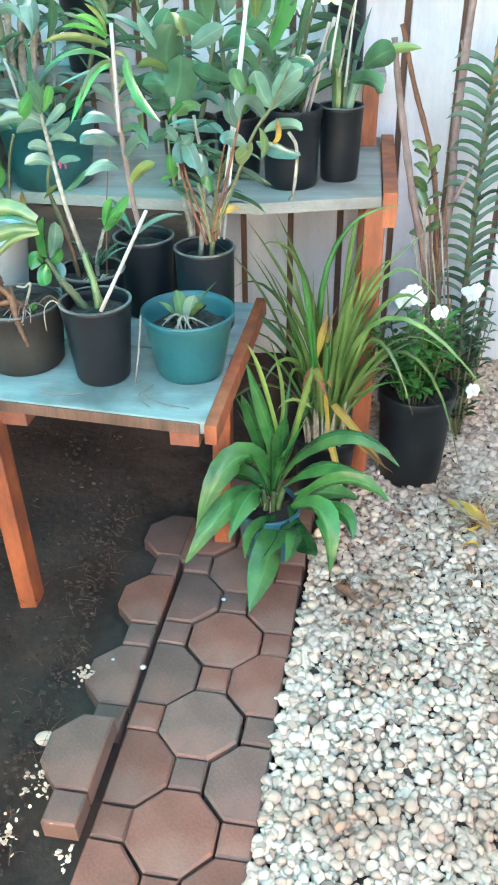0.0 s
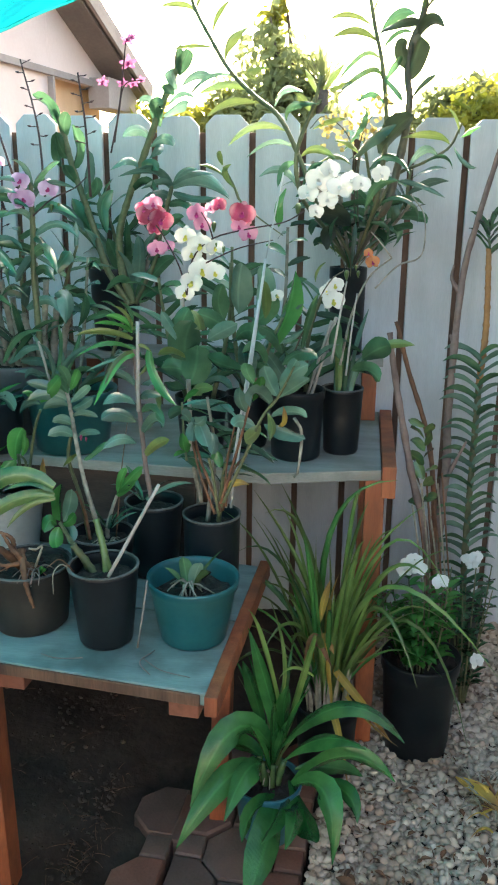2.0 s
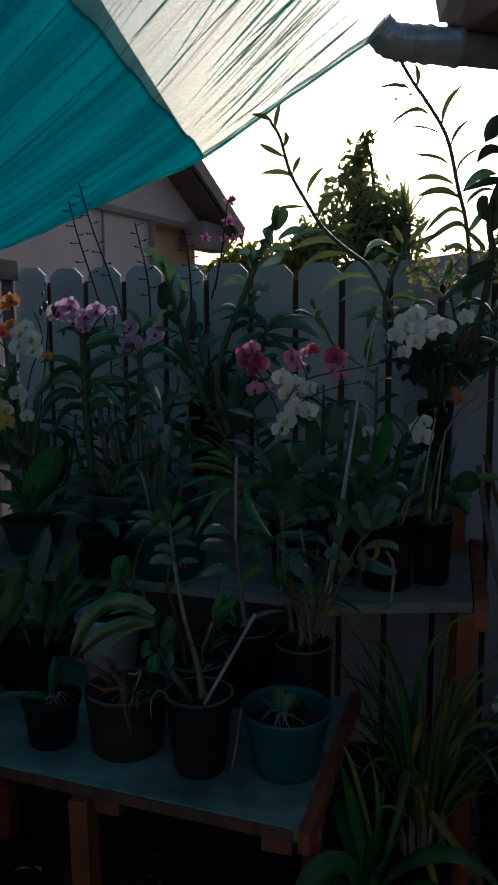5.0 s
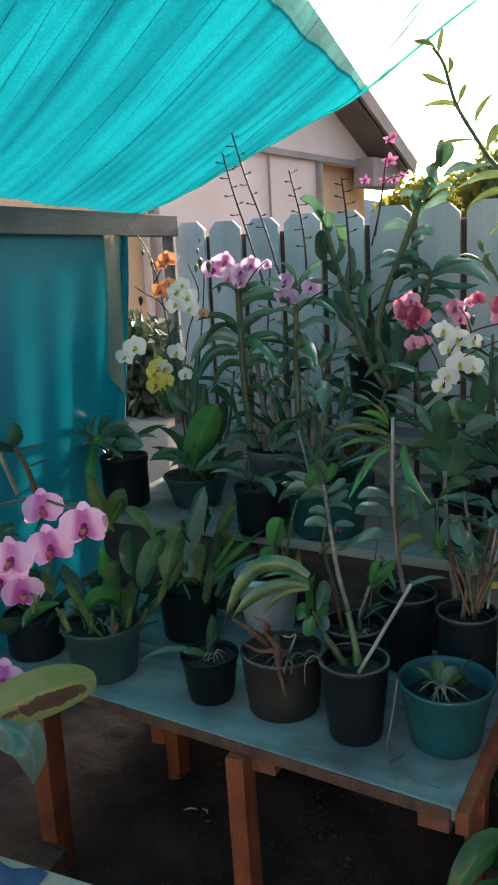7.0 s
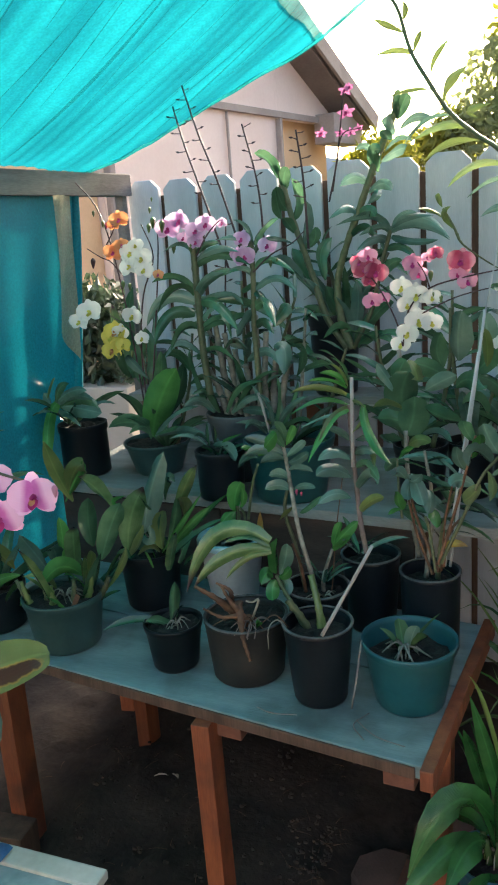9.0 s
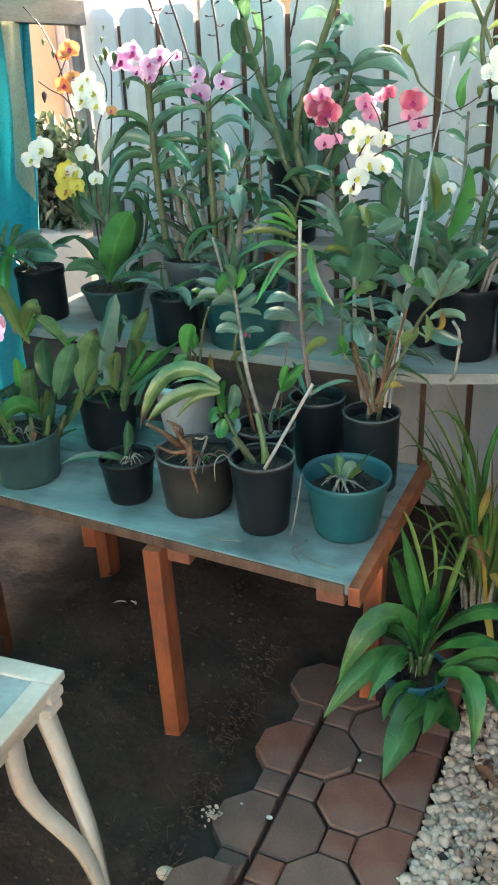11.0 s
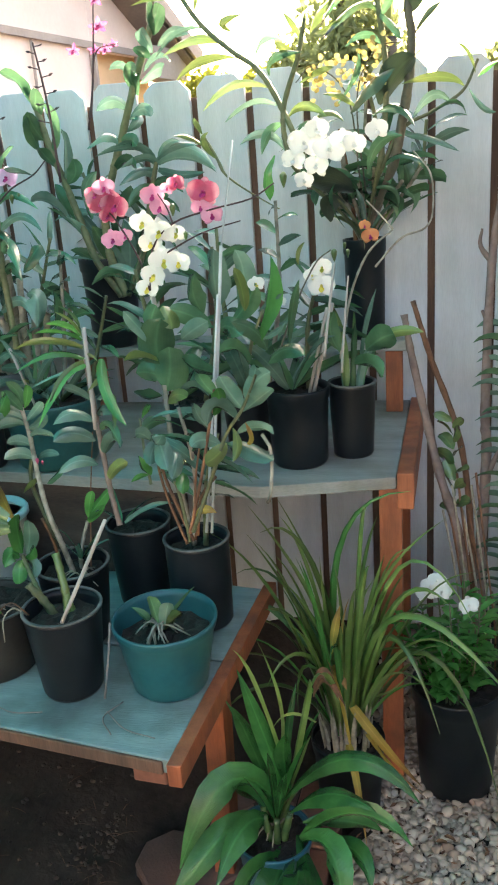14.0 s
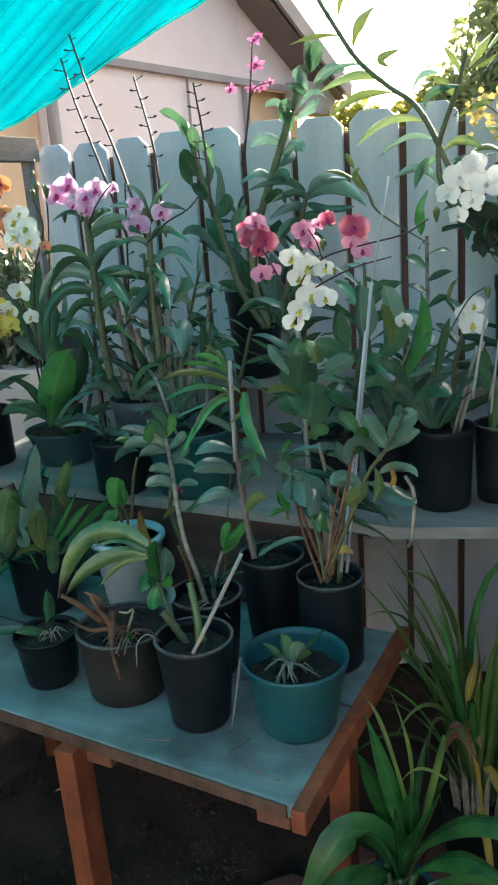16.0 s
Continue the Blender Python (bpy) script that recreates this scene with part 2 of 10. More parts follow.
BLUEPOT = surf("blue_plastic", (0.012, 0.085, 0.13), (0.02, 0.13, 0.18), 5, 0.4, 0.05, 90)
GREYPOT = surf("grey_blue_plastic", (0.045, 0.06, 0.07), (0.08, 0.1, 0.11), 5, 0.5, 0.05, 90, stain=(0.12, 0.12, 0.11), stain_scale=5, stain_amount=0.5)
WHITEPOT = surf("dirty_white_plastic", (0.27, 0.29, 0.29), (0.44, 0.46, 0.46), 5, 0.45, 0.05, 90, stain=(0.3, 0.28, 0.24), stain_scale=4, stain_amount=0.6)
AQUARIM = surf("pale_aqua_plastic", (0.3, 0.52, 0.58), (0.42, 0.66, 0.7), 5, 0.4, 0.05, 90)
BARK = surf("orchid_bark", (0.006, 0.005, 0.0045), (0.028, 0.02, 0.015), 40, 0.9, 1.0, 140, bump_dist=0.008)
HOUSEPINK = surf("pale_pink_wall_board", (0.72, 0.57, 0.5), (0.8, 0.65, 0.58), 2, 0.85, 0.1, 40)
# warm sunlight on these walls is put into the peach colour
SUNLITPEACH = surf("sunlit_peach_stucco", (0.64, 0.42, 0.24), (0.74, 0.5, 0.3), 4, 0.9, 0.3, 80)
TRIM = surf("taupe_trim", (0.27, 0.22, 0.2), (0.36, 0.31, 0.28), 4, 0.8, 0.2, 50)
SOFFIT = surf("brown_soffit", (0.14, 0.112, 0.1), (0.21, 0.17, 0.152), 3, 0.85, 0.2, 40)
ROOFING = surf("grey_shingle", (0.12, 0.11, 0.1), (0.2, 0.18, 0.17), 8, 0.9, 0.6, 40)
GUTTER = surf("grey_gutter_metal", (0.2, 0.2, 0.2), (0.28, 0.28, 0.28), 5, 0.5, 0.05, 60, metal=0.2)
TAPE = surf("silver_tape", (0.42, 0.43, 0.44), (0.62, 0.63, 0.64), 14, 0.35, 0.6, 40, metal=0.5)
FASCIA = surf("brown_fascia", (0.22, 0.13, 0.1), (0.3, 0.18, 0.14), 4, 0.8, 0.2, 40)
BEIGE = surf("beige_paint", (0.5, 0.44, 0.37), (0.58, 0.51, 0.44), 4, 0.8, 0.1, 40)
# tone of the added unseen walls, set for the light they bounce
PLAINWALL = surf("unseen_wall_tone", (0.47, 0.425, 0.37), (0.55, 0.5, 0.44), 4, 0.8, 0.1, 40)
WHITEPLASTIC = surf("aged_white_plastic", (0.45, 0.42, 0.35), (0.64, 0.61, 0.54), 4, 0.5, 0.1, 60, stain=(0.42, 0.37, 0.29), stain_scale=5, stain_amount=0.6)
GLASSTOP = surf("cloudy_grey_tray", (0.2, 0.27, 0.27), (0.36, 0.44, 0.44), 8, 0.25, 0.1, 60, stain=(0.14, 0.19, 0.19), stain_scale=9, stain_amount=0.6)
BLUECLOTH = surf("blue_rag", (0.03, 0.09, 0.2), (0.06, 0.15, 0.3), 14, 0.95, 0.6, 200)
CLOTH_DENSE = mesh_cloth("teal_shade_cloth", (0.004, 0.2, 0.245), 0.002, 0.8)
# thin strip; sun glow through it is put into the paler, clearer cloth
CLOTH_THIN = mesh_cloth("sunglow_thin_cloth", (0.08, 0.26, 0.25), 0.27, 0.7)
CLOTH_FOLD = mesh_cloth("fold_ribbon_cloth", (0.02, 0.2, 0.21), 0.5, 0.6)
CLOTH_EDGE = mesh_cloth("gathered_shade_cloth", (0.02, 0.34, 0.36), 0.1, 0.8)
# sheer strip; the warm light coming through is put into this beige
CLOTH_SUNLIT = mesh_cloth("sunlit_strip_cloth", (0.55, 0.5, 0.34), 0.2, 0.6)
CLOTH_SIDE = mesh_cloth("blue_teal_side_cloth", (0.005, 0.24, 0.31), 0.012, 0.55)


# ---- building tools ----
def empty(name, loc=(0, 0, 0)):
    ob = new(name)
    ob.empty_display_size = 0.05
    ob.location = loc
    return ob


def part(name, bm, material, parent=None, label="", smooth=False):
    """One mesh object from a bmesh in world coordinates, under parent."""
    me = bpy.data.meshes.new(name)
    if smooth:
        for f in bm.faces:
            f.smooth = True
    bm.to_mesh(me)
    bm.free()
    return link(name, me, material, parent, label)


def link(name, me, material, parent=None, label=""):
    me.materials.append(material)
    ob = new(name, me)
    if parent:
        ob.parent = parent
        ob.matrix_parent_inverse = Matrix.Translation(-parent_origin(parent))
    if label:
        ob["label"] = label
    return ob


def parent_origin(ob):
    p = Vector(ob.location)
    return p + parent_origin(ob.parent) if ob.parent and ob.type == "EMPTY" else p


def grid_mesh(name, verts, faces, uvs=None, smooth=True):
    me = bpy.data.meshes.new(name)
    me.from_pydata([tuple(v) for v in verts], [], faces)
    if uvs is not None:
        uv = me.uv_layers.new(name="UVMap")
        idx = np.empty(len(me.loops), dtype=np.int32)
        me.loops.foreach_get("vertex_index", idx)
        uv.data.foreach_set("uv", np.asarray(uvs, dtype=np.float32)[idx].ravel())
    if smooth:
        me.polygons.foreach_set("use_smooth", [True] * len(me.polygons))
    return me


def prism(bm, poly, z0, z1, bevel=0.0):
    """An upright block over a polygon of (x, y)."""
    lo = [bm.verts.new((x, y, z0)) for x, y in poly]
    hi = [bm.verts.new((x, y, z1)) for x, y in poly]
    n = len(poly)
    made = [bm.faces.new(lo[::-1]), bm.faces.new(hi)]
    made += [bm.faces.new((lo[i], lo[(i + 1) % n], hi[(i + 1) % n], hi[i])) for i in range(n)]
    bmesh.ops.recalc_face_normals(bm, faces=made)
    if bevel:
        bmesh.ops.bevel(bm, geom=list({e for f in made for e in f.edges}), offset=bevel, segments=2, affect="EDGES", profile=0.6)


def bar(bm, a, b, w, h, up=(0, 0, 1), bevel=0.003):
    """A squared timber from a to b, w across and h along up."""
    a, b, up = Vector(a), Vector(b), Vector(up)
    d = (b - a).normalized()
    s = d.cross(up).normalized()
    u = s.cross(d).normalized()
    vs = [bm.verts.new(p + s * (i * w / 2) + u * (j * h / 2)) for p in (a, b) for i, j in ((-1, -1), (1, -1), (1, 1), (-1, 1))]
    fs = [bm.faces.new([vs[k] for k in q]) for q in ((3, 2, 1, 0), (4, 5, 6, 7), (0, 1, 5, 4), (1, 2, 6, 5), (2, 3, 7, 6), (3, 0, 4, 7))]
    bmesh.ops.recalc_face_normals(bm, faces=fs)
    if bevel:
        bmesh.ops.bevel(bm, geom=list({e for f in fs for e in f.edges}), offset=bevel, segments=2, affect="EDGES", profile=0.6)


def timber(name, a, b, w, h, material, parent, up=(0, 0, 1), label="", bevel=0.003):
    bm = bmesh.new()
    bar(bm, a, b, w, h, up, bevel)
    return part(name, bm, material, parent, label)


def spline(pts, n):
    """n + 1 points of a smooth curve through pts, as an array."""
    p = np.array(pts, dtype=float)
    if len(p) == 2:
        return p[0] + (p[1] - p[0]) * np.linspace(0, 1, n + 1)[:, None]
    q = np.vstack([2 * p[0] - p[1], p, 2 * p[-1] - p[-2]])
    out = []
    for u in np.linspace(0, len(p) - 1 - 1e-9, n + 1):
        i = int(u)
        f = u - i
        a, b, c, d = q[i], q[i + 1], q[i + 2], q[i + 3]
        out.append(0.5 * (2 * b + (c - a) * f + (2 * a - 5 * b + 4 * c - d) * f * f + (3 * b - a - 3 * c + d) * f ** 3))
    return np.array(out)


def tube_data(pts, radius, n=12, sides=7, nodes=0, swell=0.0, cap=True):
    """Vertices and faces of a tube along a curve; radius is a number or one for each end; nodes makes the joints of a cane."""
    c = spline(pts, n)
    r0, r1 = radius if isinstance(radius, tuple) else (radius, radius)
    verts, faces = [], []
    ref = np.array([0.31, 0.17, 0.93])
    for i in range(n + 1):
        d = c[min(i + 1, n)] - c[max(i - 1, 0)]
        d = d / (np.linalg.norm(d) + 1e-9)
        s = np.cross(d, ref)
        s = s / (np.linalg.norm(s) + 1e-9)
        u = np.cross(s, d)
        f = i / n
        r = r0 + (r1 - r0) * f
        if nodes:
            r *= 1 + swell * (abs(math.cos(math.pi * nodes * f)) ** 6) - swell * 0.3
        for k in range(sides):
            a = 2 * math.pi * k / sides
            verts.append(c[i] + r * (math.cos(a) * s + math.sin(a) * u))
    for i in range(n):
        for k in range(sides):
            faces.append((i * sides + k, i * sides + (k + 1) % sides, (i + 1) * sides + (k + 1) % sides, (i + 1) * sides + k))
    if cap:
        faces.append(tuple(range(sides))[::-1])
        faces.append(tuple(n * sides + k for k in range(sides)))
    return verts, faces


def tube(name, pts, radius, material, parent, label="", **kw):
    v, f = tube_data(pts, radius, **kw)
    return link(name, grid_mesh(name, v, f), material, parent, label)


def lathe(name, centre, profile, material, parent, label="", sides=40, wobble=0.0, closed=False):
    """A turned shape: profile is (radius, height) pairs from outside bottom round to inside bottom."""
    verts, faces = [], []
    x, y, z = centre
    n = len(profile)
    ph = random.uniform(0, 6)
    for r, h in profile:
        for k in range(sides):
            a = 2 * math.pi * k / sides
            w = 1 + wobble * math.sin(2 * a + ph)
            verts.append((x + r * w * math.cos(a), y + r * w * math.sin(a), z + h))
    for i in range(n - 1):
        for k in range(sides):
            faces.append((i * sides + k, i * sides + (k + 1) % sides, (i + 1) * sides + (k + 1) % sides, (i + 1) * sides + k))
    if closed:
        faces += [((n - 1) * sides + k, (n - 1) * sides + (k + 1) % sides, (k + 1) % sides, k) for k in range(sides)]
    else:
        faces.append(tuple(range(sides))[::-1])
        faces.append(tuple((n - 1) * sides + k for k in range(sides)))
    me = grid_mesh(name, verts, faces)
    return link(name, me, material, parent, label)


# ---- ground ----
def bank(x, y):
    """Height of the ground: level, with a little soil heaped against the fence."""
    f = min(1, max(0, (y - 0.8) / 0.28))
    return 0.06 * f * f * (3 - 2 * f) * min(1, max(0, (1.5 - y) / 0.3))


def axis(lo, hi, step):
    a = list(np.arange(lo, hi, step))
    s = step
    while a[-1] < 900:
        s *= 1.6
        a.append(a[-1] + s)
    s = step
    while a[0] > -900:
        s *= 1.6
        a.insert(0, a[0] - s)
    return a


gx, gy = axis(-1.8, 1.7, 0.025), axis(-1.4, 1.4, 0.025)
verts, faces = [], []
for yy in gy:
    for xx in gx:
        z = bank(xx, yy) - (0.006 if 0.24 < xx < 1.4 else 0.012)
        if abs(xx) < 3 and abs(yy) < 3:
            k = 0.12 if xx > 0.24 else 1.0
            z += k * 0.026 * noise.noise(Vector((xx * 5, yy * 5, 0))) + k * 0.016 * noise.noise(Vector((xx * 17, yy * 17, 3)))
            if -0.3 < xx - 0.09 * yy < 0.2 and yy < 0.3:
                z -= 0.03
        verts.append((xx, yy, z))
W = len(gx)
for j in range(len(gy) - 1):
    for i in range(W - 1):
        faces.append((j * W + i, j * W + i + 1, (j + 1) * W + i + 1, (j + 1) * W + i))
tagged(link("ground", grid_mesh("ground", verts, faces), SOIL), "bare dark brown soil with lumps and dry bits", "ground", kind="structure")

# ---- fence ----
fence = tagged(empty("fence", (-0.2, 1.1, 0)), "grey painted dog-eared picket fence with brown battens behind the gaps", "fence")
GAPS = [-1.215, -1.08, -0.942, -0.803, -0.656, -0.512, -0.36, -0.21, -0.058, 0.095, 0.255, 0.418, 0.578, 0.743, 0.9, 1.06, 1.22, 1.38, 1.54, 1.7]
FY = 1.085
for a, b in zip(GAPS, GAPS[1:]):
    x0, x1, top = a + 0.010, b - 0.010, 1.702 + random.uniform(-0.006, 0.006)
    if a > 0.4:
        top -= 0.012
    bm = bmesh.new()
    c = 0.028
    prof = [(x0, -0.1), (x1, -0.1), (x1, top - c), (x1 - c, top), (x0 + c, top), (x0, top - c)]
    dy = random.uniform(-0.003, 0.003)
    lo = [bm.verts.new((x, FY + dy, z)) for x, z in prof]
    hi = [bm.verts.new((x, FY + dy + 0.018, z)) for x, z in prof]
    fs = [bm.faces.new(lo), bm.faces.new(hi[::-1])] + [bm.faces.new((lo[i], hi[i], hi[(i + 1) % 6], lo[(i + 1) % 6])) for i in range(6)]
    bmesh.ops.recalc_face_normals(bm, faces=fs)
    bmesh.ops.bevel(bm, geom=bm.edges[:], offset=0.002, segments=1, affect="EDGES")
    part("picket", bm, FENCE, fence)
for g in GAPS[1:-1]:
    timber("batten", (g, FY + 0.032, -0.1), (g, FY + 0.032, 1.655), 0.075, 0.016, BATTEN, fence, up=(0, 1, 0), bevel=0.002)
for z in (0.35, 1.4):
    timber("rail", (-1.215, FY + 0.062, z), (1.7, FY + 0.062, z), 0.038, 0.085, BATTEN, fence)

# ---- bench in steps ----
bench = tagged(empty("plant_bench", (-0.6, 0.5, 0)), "stepped wooden plant bench with weathered blue-grey boards on orange redwood legs", "bench")


def slab(name, poly, z, thick, material, label=""):
    bm = bmesh.new()
    prism(bm, poly, z - thick, z, 0.003)
    return part(name, bm, material, bench, label)


slab("front_board", [(-0.0115, -0.177), (0.012, 0.105), (-1.27, 0.296), (-1.27, 0.011)], 0.556, 0.028, BENCHTOP, "weathered blue-grey bench board")
timber("front_edge", (-0.022, -0.1795, 0.5415), (-1.27, 0.0085, 0.5415), 0.006, 0.025, BATTEN, bench, label="worn bare brown board edge")
slab("back_board", [(0.0125, 0.114), (0.036, 0.40), (-1.27, 0.60), (-1.27, 0.305)], 0.554, 0.028, BENCHTOP)
timber("end_board", (0.0, -0.19, 0.535), (0.052, 0.43, 0.535), 0.026, 0.044, REDWOOD, bench, label="orange redwood end board")
for x, y0 in ((-0.06, -0.15), (-0.435, -0.095), (-1.05, -0.005)):
    timber("cross_rail", (x, y0, 0.504), (x + 0.05, y0 + 0.56, 0.504), 0.062, 0.046, ENDGRAIN, bench)
timber("leg", (-0.482, -0.104, 0.527), (-0.474, -0.108, -0.02), 0.042, 0.06, REDWOOD, bench, up=(0, 1, 0))
timber("leg", (-1.088, 0.0, 0.527), (-1.09, 0.0, -0.02), 0.05, 0.07, REDWOOD, bench, up=(0, 1, 0))
timber("leg", (-0.018, 0.15, 0.526), (-0.03, 0.15, -0.02), 0.044, 0.07, REDWOOD, bench, up=(0, 1, 0))
timber("leg", (-0.985, 0.475, 0.525), (-0.985, 0.475, -0.02), 0.042, 0.07, REDWOOD, bench, up=(0, 1, 0))
slab("middle_shelf", [(0.34, 0.452), (0.362, 1.045), (-1.27, 1.06), (-1.27, 0.545), (0.05, 0.388)], 0.811, 0.028, SHELFTOP, "weathered grey shelf board")
for x0, x1, z in ((-0.13, -0.68, 0.667), (-0.685, -1.25, 0.662)):        # dark boards added to fill the dark space under the shelf
    timber("step_board", (x0, 0.388 + 0.119 * (0.05 - x0) + 0.022, z), (x1, 0.388 + 0.119 * (0.05 - x1) + 0.022, z), 0.012, 0.222, FILLERBOARD, bench, label="dark brown board added under the shelf")
timber("shelf_end", (0.36, 0.45, 0.778), (0.382, 1.04, 0.778), 0.036, 0.085, REDWOOD, bench)
timber("post", (0.327, 0.485, -0.02), (0.327, 0.485, 0.783), 0.05, 0.06, REDWOOD, bench, up=(0, 1, 0))
timber("post", (0.335, 1.02, 0.0), (0.335, 1.02, 0.783), 0.05, 0.05, REDWOOD, bench, up=(0, 1, 0))
timber("post", (-1.13, 0.62, -0.02), (-1.13, 0.62, 0.783), 0.05, 0.06, REDWOOD, bench, up=(0, 1, 0))
slab("top_shelf", [(0.36, 0.925), (0.36, 1.075), (-1.2, 1.075), (-1.2, 0.935)], 1.006, 0.026, SHELFTOP)
timber("riser", (0.321, 0.955, 0.811), (0.321, 0.955, 0.98), 0.045, 0.05, REDWOOD, bench, up=(0, 1, 0))
timber("riser", (-0.55, 1.0, 0.811), (-0.55, 1.0, 0.98), 0.045, 0.05, REDWOOD, bench, up=(0, 1, 0))
timber("riser", (-1.15, 1.0, 0.811), (-1.15, 1.0, 0.98), 0.045, 0.05, REDWOOD, bench, up=(0, 1, 0))

# ---- neighbour's house ----
HA, HD = Vector((-2.409, 3.615, 0)), Vector((0.183, 0.983, 0)).normalized()
HN = Vector((HD.y, -HD.x, 0))


def hp(s, off, z):
    """A point of the house: s along its wall, off outwards from it, z up."""
    return HA + HD * (s * 1.742) + HN * (off * 1.6) + Vector((0, 0, max(0.0, 1.069 * z - 0.695)))


house = tagged(empty("house", HA), "neighbour's pale pink house with sunlit peach stucco and a brown gable overhang", "house")


def plate(name, corners, thick, material, parent=house, label="", bevel=0.004):
    """A flat board: corners in one plane, thickened away from the first face's normal."""
    bm = bmesh.new()
    a = [bm.verts.new(c) for c in corners]
    n = (Vector(corners[1]) - Vector(corners[0])).cross(Vector(corners[2]) - Vector(corners[0])).normalized() * thick
    b = [bm.verts.new(Vector(c) + n) for c in corners]
    k = len(a)
    fs = [bm.faces.new(a), bm.faces.new(b[::-1])] + [bm.faces.new((a[i], b[i], b[(i + 1) % k], a[(i + 1) % k])) for i in range(k)]
    bmesh.ops.recalc_face_normals(bm, faces=fs)
    if bevel:
        bmesh.ops.bevel(bm, geom=bm.edges[:], offset=bevel, segments=1, affect="EDGES")
    return part(name, bm, material, parent, label)


plate("wall", [hp(-0.3, 0, 0), hp(0.97, 0, 0), hp(0.97, 0, 3.44), hp(-0.3, 0, 4.44)], -0.12, HOUSEPINK, label="pale pink boarded wall")
plate("wall", [hp(-1.5, -0.03, 0), hp(-0.305, -0.03, 0), hp(-0.305, -0.03, 4.42), hp(-1.5, -0.03, 5.35)], -0.12, SUNLITPEACH, label="sunlit peach stucco wall")
plate("wall", [hp(0.975, -0.07, 0), hp(1.6, -0.07, 0), hp(1.6, -0.07, 2.9), hp(0.975, -0.07, 3.4)], -0.12, SUNLITPEACH, label="sunlit peach stucco wall")
plate("wall", [hp(0.972, -0.002, 2.88), hp(1.58, -0.002, 2.88), hp(1.58, -0.002, 2.94), hp(0.972, -0.002, 3.43)], -0.06, HOUSEPINK, label="pale pink boarded gable")
timber("trim", hp(-0.3, 0.015, 2.9), hp(1.36, 0.015, 2.9), 0.03, 0.05, TRIM, house)
timber("trim", hp(0.96, 0.017, 0.4), hp(0.96, 0.017, 2.87), 0.03, 0.05, TRIM, house, up=HN)
timber("trim", hp(0.52, 0.012, 0.4), hp(0.52, 0.012, 2.87), 0.012, 0.02, TRIM, house, up=HN)
timber("drain_pipe", hp(-0.3, 0.04, 0), hp(-0.3, 0.04, 3.9), 0.06, 0.06, TRIM, house, up=HN, bevel=0.02)
roof_pts = [hp(1.75, 0.17, 2.86), hp(-1.6, 0.17, 5.54), hp(-1.6, -3, 5.54), hp(1.75, -3, 2.86)]
plate("roof", [p + Vector((0, 0, 0.06)) for p in roof_pts], 0.06, ROOFING)
plate("soffit", [p + Vector((0, 0, -0.03)) for p in (hp(1.73, 0.16, 2.875), hp(-1.6, 0.16, 5.54), hp(-1.6, -3, 5.54), hp(1.73, -3, 2.875))], 0.02, SOFFIT)
timber("fascia", hp(1.75, 0.185, 2.89), hp(-1.6, 0.185, 5.57), 0.03, 0.13, TRIM, house)
bm = bmesh.new()
bar(bm, hp(1.37, 0.05, 2.83), hp(1.71, 0.05, 2.83), 0.20, 0.25, (0, 0, 1), 0.006)
part("eave_box", bm, TRIM, house)

# ---- low wall end, ledge and shrub seen past the side cloth ----
bm = bmesh.new()
prism(bm, [(-2.3, 1.2), (-1.36, 1.2), (-1.36, 1.47), (-2.3, 1.47)], 0.0, 0.97, 0.01)
tagged(part("garden_wall", bm, BEIGE), "low pale beige garden wall below a shrub", "wall", kind="structure")

# ---- roof edge and gutter overhead ----
G0, G1 = Vector((0.069, 0.873, 2.30)), Vector((1.73, 1.80, 2.30))
GD = (G1 - G0).normalized()
GS = Vector((GD.y, -GD.x, 0))
eave = tagged(empty("roof_edge", G0), "brown roof edge with a grey gutter and taped gutter end", "roof", kind="structure")
tube("gutter", [G0 + GD * 0.12, G1], 0.048, GUTTER, eave, n=10, sides=18)
v, f = tube_data([G0 - GD * 0.015 + Vector((0, 0, 0.03)), G0 + GD * 0.03, G0 + GD * 0.1, G0 + GD * 0.24], (0.047, 0.053), n=22, sides=18, nodes=9, swell=0.1)
link("gutter_end", grid_mesh("gutter_end", v, f), TAPE, eave, "gutter end wrapped in crinkled silver tape")
plate("fascia", [G0 + GD * 0.2 + Vector((0, 0, 0.05)), G1 + Vector((0, 0, 0.05)), G1 + Vector((0, 0, 0.24)), G0 + GD * 0.2 + Vector((0, 0, 0.24))], 0.03, FASCIA, eave)
# soffit is carried on out of view over the walk to cut sky light
plate("soffit", [G0 + GD * 0.24 + Vector((0, 0, 0.06)), G1 + Vector((0, 0, 0.06)), G1 + GS * 4.2 + Vector((0, 0, 0.06)), G0 + GD * 0.3 + GS * 4.2 + Vector((0, 0, 0.06))], 0.02, FASCIA, eave)
timber("rafter", G0 + GD * 0.2 + Vector((0, 0, 0.1)), G0 + GD * 0.1 + GS * 0.5 + Vector((0, 0, 0.36)), 0.06, 0.1, BEIGE, eave)
# unseen house wall under this roof, added beside the walk to block low sun
plate("wall", [(1.75, -4.5, 0), (1.75, 1.9, 0), (1.75, 1.9, 2.3), (1.75, -4.5, 2.3)], 0.12, PLAINWALL, eave)

# unseen wall added behind the walk; closes the yard and cuts sky light
bm = bmesh.new()
prism(bm, [(-6, -3.6), (1.75, -3.6), (1.75, -3.4), (-6, -3.4)], 0, 1.8, 0.01)
tagged(part("wall_south", bm, PLAINWALL), "unseen plain wall added behind the walk to cut light", "wall", kind="structure")

# unseen wall, added to keep side light from under the bench
bm = bmesh.new()
